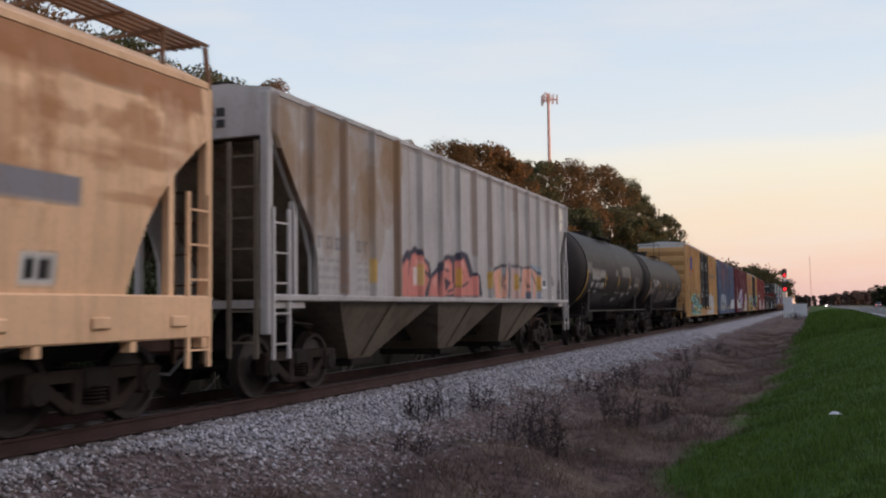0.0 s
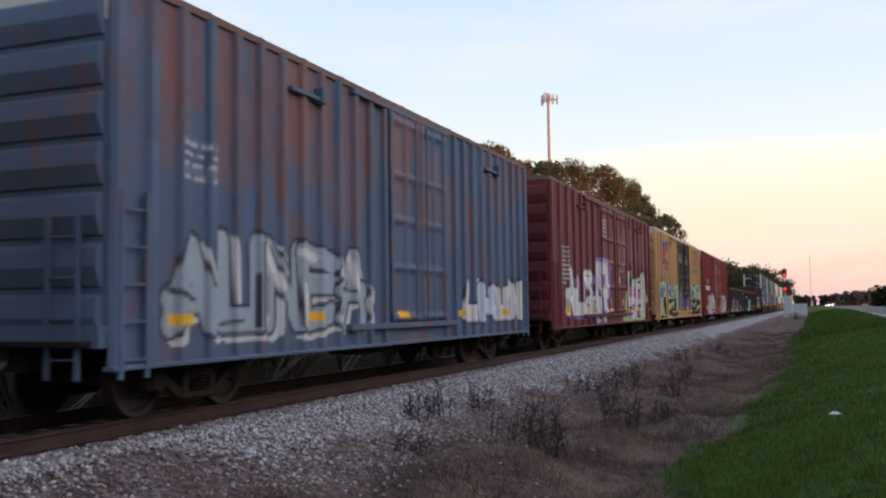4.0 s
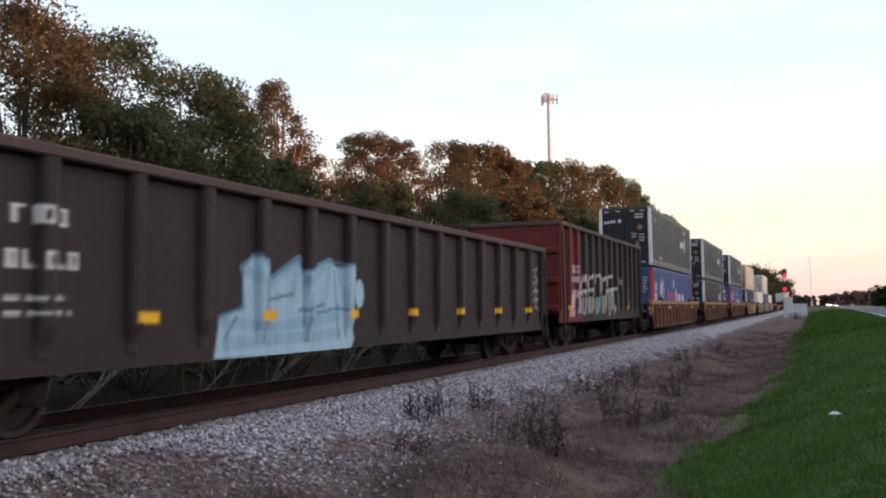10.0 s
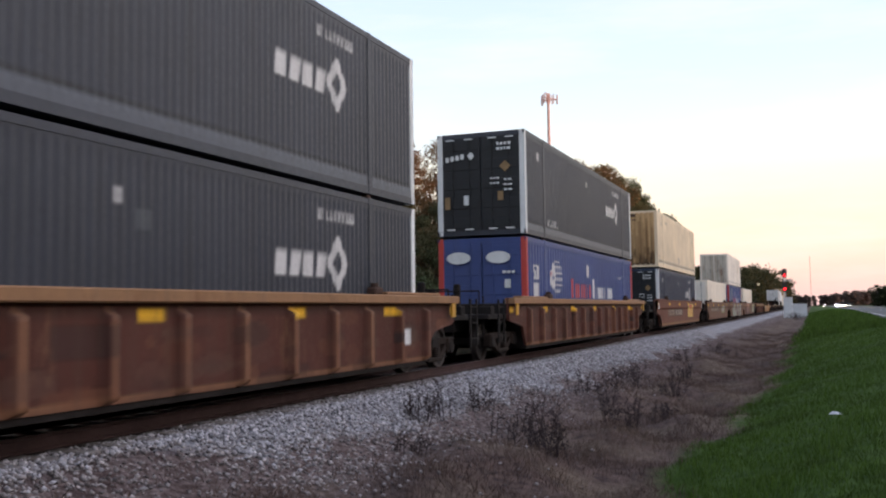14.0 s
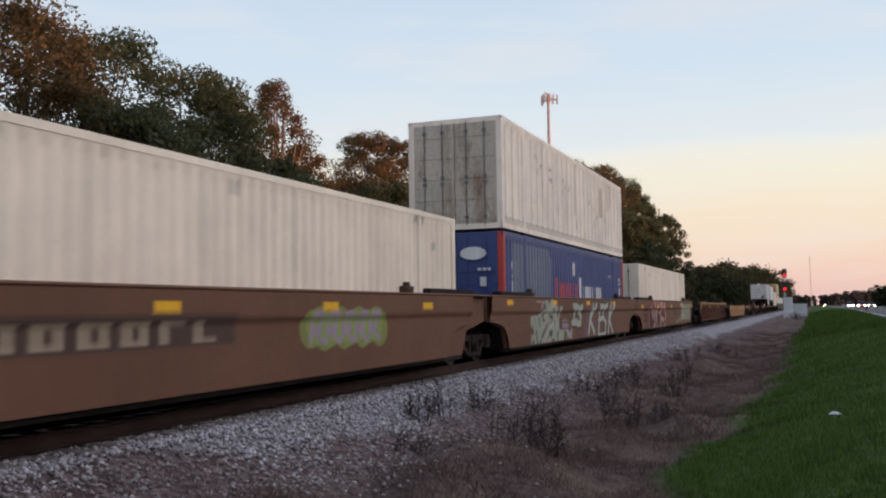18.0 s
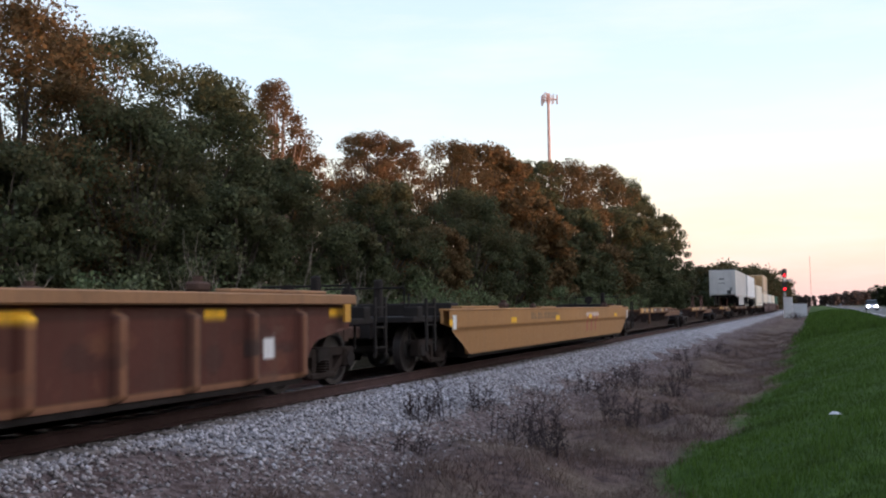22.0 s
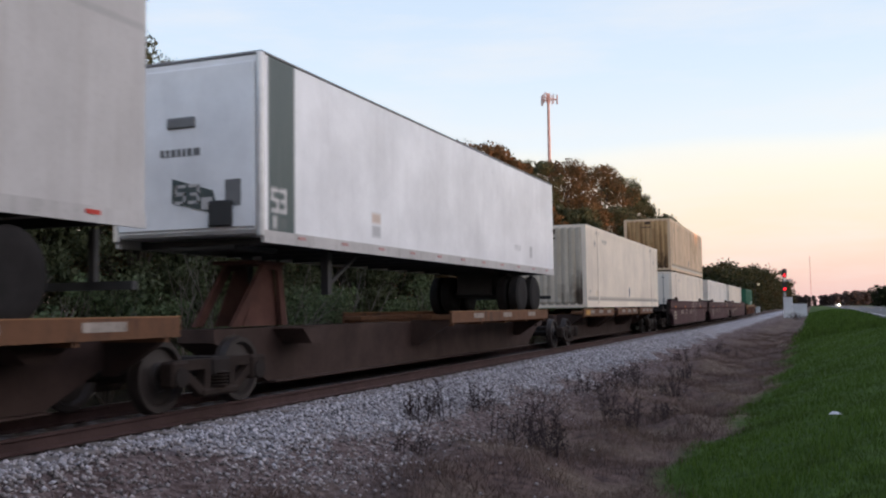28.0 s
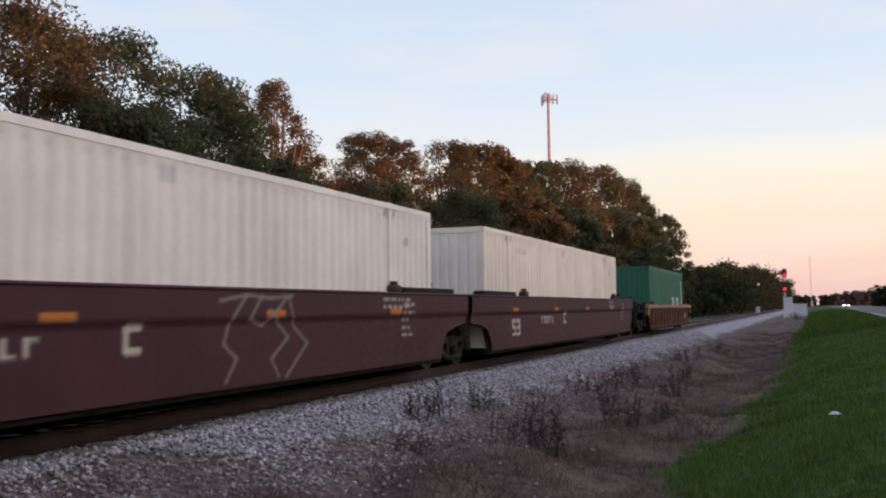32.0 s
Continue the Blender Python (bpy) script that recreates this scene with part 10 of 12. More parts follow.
def deco_blue_c(P, L, H):
    RED = (0.50, 0.06, 0.05)
    for k in range(7):
        P.rect(5.25 + k * 0.42, 5.25 + k * 0.42 + (0.26, 0.30, 0.22)[k % 3], 1.24, 1.86 if k == 0 else 1.70, RED, 0.85)
    P.rect(8.35, 8.72, 1.22, 1.95, WHITE)
    for k in range(9):
        P.rect(8.86 + k * 0.35, 8.86 + k * 0.35 + (0.20, 0.24, 0.16)[k % 3], 1.22, 1.68, WHITE, 0.9)
    for q in range(9):
        z = H - 0.58 - q * 0.115
        hw_ = 0.98 * math.sqrt(max(0.08, 1 - ((q - 4) / 5) ** 2))
        P.line(3.05, z, 3.05 + hw_, z, 0.055, PALE, 0.85)
    P.path([(2.62, H - 1.0), (2.95, H - 0.82), (3.15, H - 1.05), (2.95, H - 1.3), (2.62, H - 1.2), (2.62, H - 1.0)], 0.22, PALE)
    P.blob(2.9, H - 0.72, 0.16, 0.12, PALE)
    P.blob(2.85, H - 1.06, 0.10, 0.07, (0.05, 0.08, 0.24))
    P.line(2.62, H - 1.0, 2.75, H - 0.9, 0.08, (0.5, 0.2, 0.2))
    for y in (0.75,):
        P.word("53", y, H - 1.12, 0.2, 0.34, 0.08, PALE, 0.4)
        P.rect(y - 0.05, y + 0.5, H - 1.68, H - 1.26, PALE)
    P.rect(7.4, 7.75, H - 0.92, H - 0.5, PALE)
    P.bars(L - 3.3, L - 2.4, H - 0.9, H - 0.75, PALE, 6, 7, 0.8)


def deco_blue_faded(P, L, H):
    deco_blue_c(P, L, H)
    P.poly([(0.9, 0.3), (4.7, 0.3), (4.75, H - 0.5), (4.6, H - 0.3), (4.3, H - 0.22), (0.9, H - 0.22)], (0.145, 0.175, 0.245), 0.92)
    for k in range(13):
        P.line(1.0 + k * 0.29, 0.3, 1.0 + k * 0.29, H - 0.3, 0.07, (0.08, 0.10, 0.165), 0.5)
    P.word("53", L - 0.95, H - 1.05, 0.12, 0.2, 0.05, PALE, 0.4)
    P.rect(L - 0.95, L - 0.65, H - 1.5, H - 1.2, PALE)


def seams(P, L, H):
    """Dark lines beside the stacking posts and a dark spot at each top."""
    for y in (1.98, L - 1.98):
        P.line(y - 0.10, 0.15, y - 0.10, H - 0.1, 0.04, (0.22, 0.19, 0.16), 0.55)
        P.line(y + 0.10, 0.15, y + 0.10, H - 0.1, 0.03, (0.22, 0.19, 0.16), 0.35)
        P.blob(y, H - 0.1, 0.25, 0.22, (0.10, 0.085, 0.07), 0.5)


def deco_tan(P, L, H):
    P.bars(2.6, 3.6, H - 0.55, H - 0.42, (0.30, 0.27, 0.22), 9, 4, 0.8)
    P.rect(1.35, 1.6, H - 0.7, H - 0.5, (0.25, 0.22, 0.18), 0.7)
    P.poly([(8.03, 0.74), (8.10, 0.86), (8.14, 0.56), (8.20, 0.42), (8.30, 0.45), (8.40, 0.62), (8.36, 0.78), (8.26, 0.84), (8.18, 0.82), (8.12, 0.80)], (0.20, 0.19, 0.20), 0.9)
    P.blob(8.22, 0.63, 0.16, 0.20, (0.20, 0.19, 0.20), 0.9)
    P.rect(L - 1.3, L - 1.1, H - 0.8, H - 0.65, (0.3, 0.27, 0.22), 0.7)
    P.rect(0.5, 0.7, 0.5, 0.6, (0.3, 0.27, 0.22), 0.7)
    seams(P, L, H)
    P.rect(1.6, 1.8, 0.42, 0.6, (0.6, 0.4, 0.06), 0.8)
    P.line(0, 0.31, L, 0.31, 0.09, (0.14, 0.11, 0.09), 0.8)


def deco_tan_dirty(P, L, H):
    r = random.Random(9)
    for _ in range(60):
        y = r.uniform(0.2, L)
        P.line(y, H - 0.2, y, r.uniform(0.4, 2.0), r.uniform(0.08, 0.3), (0.30, 0.19, 0.10), r.uniform(0.1, 0.3))
    for y in (10.2, 10.6, 11.0, 11.5, 12.0, 12.4, 12.9, 13.4):
        P.blob(y, r.uniform(1.2, 2.3), 0.35, r.uniform(0.4, 0.8), (0.34, 0.20, 0.10), 0.28)
    for _ in range(14):
        y, z = r.uniform(4, L - 2.5), r.uniform(0.6, 2.5)
        P.line(y, z, y + r.uniform(-0.05, 0.5), z - r.uniform(0.0, 0.35), 0.03, (0.30, 0.20, 0.13), 0.5)
    for y in (8.95, 9.0, 9.05):
        P.line(y, 0.6, y, 1.5, 0.10, (0.42, 0.27, 0.19), 0.25)
    deco_tan(P, L, H)
    P.rect(0, L, 0.05, 0.27, (0.60, 0.53, 0.44), 0.8)


def deco_white(P, L, H):
    r = random.Random(12)
    P.bars(2.7, 3.6, H - 0.55, H - 0.43, GREY, 9, 4, 0.8)
    P.rect(L - 1.3, L - 1.05, H - 0.75, H - 0.6, GREY, 0.7)
    for y in (r.uniform(4, 6), 7.1, 9.3):
        P.line(y, H - 0.2, y, 0.4, 0.2, (0.50, 0.46, 0.40), 0.18)
    P.rect(7.6, 7.9, H - 0.4, H - 0.15, (0.2, 0.2, 0.2), 0.3)
    P.line(0, 0.31, L, 0.31, 0.08, (0.2, 0.18, 0.16), 0.7)
    seams(P, L, H)


def deco_stained(P, L, H):
    r = random.Random(15)
    for _ in range(26):
        y = r.uniform(0.2, L)
        P.line(y, H - 0.2, y, r.uniform(0.5, 2.0), r.uniform(0.05, 0.2), (0.36, 0.27, 0.18), r.uniform(0.15, 0.4))
    # rib relief drawn in colour: one dark line on each 0.6 m rib
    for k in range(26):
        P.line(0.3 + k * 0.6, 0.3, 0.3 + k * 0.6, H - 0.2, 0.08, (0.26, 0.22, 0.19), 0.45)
    for _ in range(40):
        y, z = r.uniform(0.3, L), r.uniform(0.5, 2.5)
        P.line(y, z, y + r.uniform(-0.12, 0.12), z - r.uniform(0.05, 0.4), r.uniform(0.03, 0.08), r.choice(((0.14, 0.12, 0.12), (0.34, 0.22, 0.13))), r.uniform(0.3, 0.7))
    P.rect(0, L, 0.0, 0.28, (0.46, 0.40, 0.33), 0.6)
    P.line(0, 0.31, L, 0.31, 0.06, (0.16, 0.13, 0.11), 0.8)
    for y, z in ((3.2, 2.3), (3.4, 1.9), (4.7, 2.2), (4.75, 1.9), (6.3, 2.0), (6.3, 1.6)):
        P.line(y, z, y + 0.25, z - 0.1, 0.07, (0.14, 0.14, 0.18), 0.8)
    P.rect(9.2, 9.6, 0.35, 0.55, (0.55, 0.42, 0.08))
    P.rect(11.7, 12.6, 1.3, 2.4, (0.48, 0.36, 0.25), 0.7)


def deco_green(P, L, H):
    P.bars(L - 4.6, L - 1.2, 0.75, 1.45, WHITE, 4, 5)
    P.rect(L - 0.6, L - 0.45, 0.4, 2.4, WHITE, 0.9)


dark_side = painted("slate_grey_paint", (0.039, 0.043, 0.058), 0.45, grime=(0.035, 0.033, 0.033), streak=0.4, seed=20)
dark_end = painted("black_door_enamel", (0.016, 0.017, 0.020), 0.5, grime=(0.05, 0.045, 0.04), streak=0.2, seed=21)
navy_side = painted("navy_paint", (0.024, 0.033, 0.062), 0.45, grime=(0.03, 0.03, 0.035), streak=0.25, seed=22)
blue_side = painted("container_blue", (0.048, 0.073, 0.205), 0.45, grime=(0.06, 0.06, 0.07), streak=0.22, seed=23)
red_post = painted("red_post_paint", (0.48, 0.06, 0.05), 0.5, streak=0.15, marks=False)
tan_side = painted("tan_container_paint", (0.75, 0.55, 0.37), 0.5, grime=(0.25, 0.16, 0.09), streak=0.28, seed=24)
pale_tan = painted("pale_tan_container_paint", (0.80, 0.64, 0.45), 0.5, grime=(0.25, 0.16, 0.09), streak=0.28, seed=24)
cream_side = painted("cream_container_paint", (0.87, 0.755, 0.625), 0.5, grime=(0.34, 0.26, 0.18), streak=0.14, seed=25)
white_side = painted("white_container_paint", (0.84, 0.765, 0.68), 0.5, grime=(0.34, 0.30, 0.26), streak=0.18, seed=26)
stained_side = painted("stained_white_paint", (0.90, 0.80, 0.70), 0.55, grime=(0.30, 0.21, 0.14), streak=0.32, rust=0.12, rust_col=(0.42, 0.31, 0.21), seed=26.5)
green_side = painted("container_green", (0.025, 0.13, 0.075), 0.5, streak=0.25, seed=27)

sooty_end = painted("sooty_end_paint", (0.62, 0.55, 0.45), 0.55, grime=(0.16, 0.10, 0.065), streak=0.35, rust=0.0, rust_col=(0.10, 0.06, 0.04), seed=28)
sooty_tan = painted("sooty_tan_end", (0.50, 0.315, 0.155), 0.55, grime=(0.12, 0.07, 0.04), streak=0.35, rust=0.0, rust_col=(0.08, 0.05, 0.035), seed=29)
stained_end = painted("stained_white_end", (0.52, 0.47, 0.40), 0.55, grime=(0.14, 0.085, 0.055), streak=0.8, rust=0.6, rust_col=(0.22, 0.12, 0.07), seed=31)
LOW = 0.353
UP = LOW + 2.896 + 0.085
DARK = "dark slate 53-foot container with pale marks, white corner posts"
container(226.63, 16.15, LOW, blue_side, "royal blue container with red corner posts", deco_blue_c, blue_side, False, red_post, marks=blue_end_marks)
container(226.63, 16.15, UP, dark_side, DARK, deco_dark, dark_end, True, white_trim, 0.16, deep=0.02, marks=dark_marks, rail_mat=dark_side)
container(250.55, 16.15, LOW, dark_side, DARK, deco_dark, dark_end, True, white_trim, 0.16, deep=0.02, marks=dark_marks)
container(250.55, 16.15, UP, dark_side, DARK, deco_dark, dark_end, True, white_trim, 0.16, deep=0.02, marks=dark_marks)
container(274.45, 16.15, LOW, blue_side, "royal blue container with red corner posts", deco_blue_c, blue_side, True, red_post, marks=blue_marks)
container(274.45, 16.15, UP, dark_side, DARK, deco_dark, dark_end, True, white_trim, 0.16, deep=0.02, marks=dark_marks)
container(298.32, 16.15, LOW, navy_side, "navy container with pale marks", deco_dark, dark_end, True, white_trim, 0.16, deep=0.02, marks=dark_marks)
container(298.32, 16.15, UP, pale_tan, "tan corrugated container with sooty brown end", deco_tan, sooty_tan, False, marks=tan_end_marks, stains=soot_low)
container(322.5, 16.15, LOW, cream_side, "cream-white container with grey rear doors", deco_white, white_side, 3, marks=plain_marks)
container(342.1, 16.15, LOW, blue_side, "blue container with a faded grey patch and red posts", deco_blue_faded, blue_side, True, red_post, marks=blue_marks)
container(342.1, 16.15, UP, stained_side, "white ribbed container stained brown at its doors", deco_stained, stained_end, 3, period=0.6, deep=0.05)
container(362.1, 16.3, LOW, cream_side, "cream container with dull doors", deco_white, cream_side, 3, marks=plain_marks)
container(531.9, 16.15, 1.285, cream_side, "off-white container with sooty ribbed end", deco_tan, sooty_end, False, marks=tan_end_marks, stains=soot_corner)
container(553.2, 16.15, LOW, cream_side, "white container with grey doors under a tan one", deco_white, white_side, 3, marks=plain_marks)
container(553.2, 16.15, UP, tan_side, "tan container with brown dirt streaks", deco_tan_dirty, sooty_tan, False, marks=tan_end_marks, stains=soot_low)
container(572.9, 16.15, LOW, white_side, "white container with grey dirt streaks", deco_white, white_side, False)
container(592.4, 16.15, LOW, cream_side, "cream-white corrugated container in a plum well car", deco_white, white_side, False)
container(616.95, 12.2, LOW, green_side, "green 40-foot container with white block marks", deco_green, green_side, False)


# ---- well cars ----
def well_car(u, L, body, label, paint, ribbed, z_top, end0=True, end1=True, well_pad=2.7, reefs=True, top_mat=None):
    """u: its near end. A sunken well between two end decks over the trucks; end0/end1: own truck at that end."""
    car = start_car("well_car", label, u, L)
    hw = 1.50
    pads = well_pad if isinstance(well_pad, tuple) else (well_pad, well_pad)
    a, b = pads[0], L - pads[1]
    P = Paint()
    zb = 0.28
    pl = [a + 0.15 + (b - a - 0.3) * i / 13 for i in range(14)] if ribbed else []
    for q in pl:
        P.line(q, zb + 0.1, q, z_top - 0.25, 0.13, (0.235, 0.115, 0.064), random.Random(int(q * 9)).uniform(0.3, 0.9))
    if ribbed:
        rr = random.Random(int(u))
        P.rect(0, L, zb, zb + 0.07, (0.26, 0.13, 0.07), 0.85)
        P.line(0, z_top - 0.27, L, z_top - 0.27, 0.05, (0.022, 0.015, 0.013), 0.9)
        for _ in range(60):
            q, zz = rr.uniform(1.5, L - 1.5), rr.uniform(zb, z_top - 0.4)
            P.blob(q, zz, rr.uniform(0.1, 0.5), rr.uniform(0.05, 0.2), rr.choice(((0.17, 0.07, 0.04), (0.045, 0.024, 0.021), (0.11, 0.06, 0.045))), rr.uniform(0.2, 0.5))
    paint(P, L)
    lo = 0.95

    def prof(Y, Z):
        d = ribs(pl, 0.14, 0.12, 0.04, zb, z_top - 0.25)(Y, Z) if pl else np.zeros(Y.shape)
        if not ribbed:
            d = np.where(Z > z_top - 0.42, 0.0, -0.05 * np.clip((z_top - 0.42 - Z) / 0.05, 0, 1))
        return d - (0.12 if pl else 0)
    def span(Z):
        cut = np.interp(Z, [zb, lo], [a - 0.1, a - 1.5]) if z_top < 1.4 and not ribbed else np.interp(Z, [zb, 0.55, 0.80, 0.93, lo], [a - 0.02, a - 0.08, a - 0.35, a - 0.9, a - 1.5])
        return cut, L - cut
    skin("side_panel", a - 1.5, b + 1.5, zb, z_top, hw, prof, P, body, car, extra=rib_edges(pl, 0.14, 0.04), clamp=span, dy=0.06 if ribbed else 0.045, dz=0.06 if ribbed else 0.04)
    w = M()
    for s in (1, -1):
        x0, x1 = (hw - 0.20, hw - 0.14) if s > 0 else (-hw, -hw + 0.06)
        w.prism([(a, zb), (b, zb), (b + 0.3, 0.8), (b + 1.5, lo + 0.03), (b + 1.5, z_top), (a - 1.5, z_top), (a - 1.5, lo + 0.03), (a - 0.3, 0.8)], "x", x0, x1)
    pieces("well_side", w, body, car)
    cap = M()
    for x0, x1 in ((hw - 0.24, hw + 0.02), (-hw - 0.02, -hw + 0.24)):
        cap.cbox(x0, x1, a - 1.5, b + 1.5, z_top - (0.16 if ribbed else 0.05), z_top, 0.02)
    pieces("top_chord", cap, top_mat or body, car)
    gt = M()
    for y0, y1 in ((a - 0.6, a + 2.0), (b - 2.0, b + 0.6)):
        for x0, x1 in ((hw - 0.3, hw - 0.05), (-hw + 0.05, -hw + 0.3)):
            gt.cbox(x0, x1, y0, y1, z_top, z_top + (0.055 if end0 and end1 else 0.10), 0.015)
    pieces("container_guide", gt, (top_mat or body) if end0 and end1 else steel_dark, car)
    cg = M()
    for y in (L / 2 - 6.1, L / 2 + 6.1):
        for x in (hw - 0.13, -hw + 0.13):
            cg.cbox(x - 0.10, x + 0.10, y - 0.16, y + 0.16, z_top, z_top + 0.13, 0.03)
            cg.cyl((x, y, z_top + 0.1), (x, y, z_top + 0.2), 0.07, 10)
    pieces("corner_guide", cg, coupler_mat, car)
    pieces("well_floor", M().box(-hw + 0.2, hw - 0.2, a + 0.2, b - 0.2, 0.20, 0.30).box(-hw + 0.05, -hw + 0.3, a, b, 0.2, 0.31).box(hw - 0.3, hw - 0.15, a, b, 0.2, 0.31), steel_dark, car)
    for s, y_end, y_in, own in ((-1, 0.0, a, end0), (1, L, b, end1)):
        y0, y1 = min(y_end, y_in), max(y_end, y_in)
        d = M().cbox(-hw + 0.25, hw - 0.25, y0 + 0.1, y1 - 0.1, 1.02, 1.14, 0.02)
        d.box(-0.35, 0.35, y0, y1, 0.72, 1.05)
        d.box(-hw + 0.15, hw - 0.15, min(y_in, y_in - s * 0.08), max(y_in, y_in - s * 0.08), 0.3, 1.3)
        pieces("end_deck", d, steel_dark, car)
        ym = y_end - s * 0.45
        hand = M()
        for x in (-0.9, 0.9):
            hand.cyl((x, ym, 1.1), (x, ym, 1.72), 0.02, 6)
        hand.cyl((-0.9, ym, 1.72), (0.9, ym, 1.72), 0.018, 6)
        hand.cyl((1.0, ym, 0.6), (1.0, ym, 1.6), 0.025, 6)
        hand.cbox(0.2, 0.36, ym - s * 0.1 - 0.08, ym - s * 0.1 + 0.08, 1.1, 1.9, 0.03)
        hand.lathe([(-0.03, 0.12), (-0.03, 0.16), (0.03, 0.16), (0.03, 0.12)], "y", (-0.35, ym, 1.6), 16)
        hand.cyl((-0.35, ym, 1.1), (-0.35, ym, 1.6), 0.05, 6)
        hand.cbox(-1.15, 1.15, min(y_in, y_in + s * 0.5), max(y_in, y_in + s * 0.5), 1.14, 1.42, 0.03)
        hand.cbox(0.95, 1.25, ym - 0.14, ym + 0.14, 1.10, 1.34, 0.02)
        pieces("hand_brake_rail", hand, steel_dark, car)
        yl = y_in + s * 1.1
        if end0 and end1:
            pieces("end_lamp_plate", M().box(hw - 0.02, hw + 0.012, min(yl, yl + s * 0.2), max(yl, yl + s * 0.2), z_top - 0.44, z_top - 0.14), white_trim if not ribbed else reflector, car)
        if own:
            truck(car, y_end - s * 1.75)
            ladder(car, hw - 0.02, y_end - s * 0.2, y_end - s * 0.62, 0.45, 1.5, steel_dark)
    if end0:
        part("coupler", TG["coupler"], None, car)
    if end1:
        o = part("coupler", TG["coupler"], None, car, at=(0, L, 0))
        o.rotation_euler = (0, 0, math.pi)
    return car


def deco_rib_well(P, L):
    reflectors(P, L, 1.18, 3.3)
    P.rect(L - 4.02, L - 3.72, 0.62, 0.92, WHITE, 0.9)
    P.rect(L - 4.5, L - 4.2, 0.66, 0.88, (0.03, 0.022, 0.022), 0.8)
    P.bars(7.2, 9.4, 0.86, 1.08, (0.03, 0.022, 0.022), 6, 4, 0.6)
    P.rect(9.9, 10.9, 0.80, 1.14, (0.035, 0.025, 0.025), 0.5)


def deco_tt_well(P, L):
    P.rect(L - 9.0, L - 6.5, 0.62, 1.42, (0.58, 0.40, 0.12))
    R = (0.42, 0.05, 0.04)
    P.rect(L - 8.7, L - 7.4, 1.22, 1.36, R)
    for q in (L - 8.4, L - 7.8, L - 7.05):
        P.rect(q - 0.09, q + 0.09, 0.75, 1.22, R)
    P.rect(5.2, 11.3, 0.75, 1.15, (0.05, 0.045, 0.045), 0.7)
    P.bars(5.4, 7.6, 0.82, 1.08, (0.40, 0.30, 0.22), 4, 4)
    P.bars(8.2, 11.0, 0.82, 1.08, (0.40, 0.34, 0.28), 6, 5)
    P.rect(0, L, 0.33, 0.40, (0.35, 0.22, 0.09), 0.6)
    reflectors(P, L, 1.34, 4.0)


def deco_brown_a(P, L):
    P.rect(4.0, 11.0, 0.85, 1.25, (0.05, 0.04, 0.04), 0.7)
    P.bars(4.2, 10.7, 0.9, 1.18, (0.34, 0.27, 0.20), 10, 5, 0.8)
    for q in range(12):
        P.blob(13.0 + 0.22 * q, 1.0 + 0.06 * math.sin(q * 2.1), 0.34, 0.30, (0.26, 0.36, 0.10), 0.55)
    y = 13.0
    for q in range(5):
        P.path([(y, 0.8), (y + 0.08, 1.22), (y + 0.32, 1.24), (y + 0.3, 1.0), (y + 0.1, 0.98), (y + 0.4, 0.78)], 0.10, (0.34, 0.24, 0.36), 0.85)
        y += 0.5
    reflectors(P, L, 1.28, 4.0)


def deco_brown_b(P, L):
    tag_sage(P)
    reflectors(P, L, 1.36, 4.4)


def deco_brown_c(P, L):
    INK = (0.020, 0.018, 0.022)
    P.word("53", 2.25, 0.66, 0.34, 0.46, 0.11, INK, 0.5)
    tag_ink(P)
    reflectors(P, L, 1.22, 4.6)


def deco_yellow_well(P, L):
    P.rect(0, L, 0.30, 0.86, (0.30, 0.155, 0.062), 0.85)
    R = (0.32, 0.05, 0.06)
    P.line(14.2, 1.05, 16.0, 1.05, 0.14, (0.62, 0.48, 0.42))
    for q in (14.4, 15.05, 15.7):
        P.line(q, 0.55, q + 0.05, 0.95, 0.14, R)
    P.bars(7.5, 10.5, 1.0, 1.16, (0.12, 0.09, 0.06), 9, 5, 0.7)
    reflectors(P, L, 0.92, 4.4)


def deco_purple(seed):
    def f(P, L):
        C_ = (0.50, 0.44, 0.36)
        P.word("53", 3.3, 0.62, 0.25, 0.34, 0.09, C_, 0.45)
        P.bars(6.0, 7.4, 0.85, 1.05, C_, 5, seed, 0.8)
        P.word("C", 8.6, 0.85, 0.22, 0.26, 0.09, C_)
        for i in range(4):
            P.rect(3.2 + i * 4.1, 3.7 + i * 4.1, 1.2, 1.3, (0.50, 0.17, 0.03))
        if seed == 1:
            tag_chalk(P)
        elif seed == 2:
            CK = (0.25, 0.205, 0.205)
            P.path([(10.3, 1.42), (10.9, 1.50), (11.5, 1.46), (12.1, 1.50)], 0.055, CK, 0.8)
            P.path([(10.9, 1.48), (10.6, 1.20), (10.45, 0.85), (10.75, 0.66), (10.5, 0.36)], 0.055, CK, 0.8)
            P.path([(11.3, 1.50), (11.0, 1.18), (11.35, 1.08), (11.9, 1.44)], 0.055, CK, 0.8)
            P.path([(11.5, 1.30), (12.05, 0.90), (11.6, 0.62), (11.8, 0.36)], 0.055, CK, 0.8)
            P.path([(12.0, 1.45), (12.2, 1.05), (12.6, 0.80), (12.0, 0.34)], 0.055, CK, 0.8)
        data_lines(P, L - 3.6, 1.4, C_, seed, 0.5, 5)
        data_lines(P, 15.2, 1.5, C_, seed, 1.2, 2)
    return f


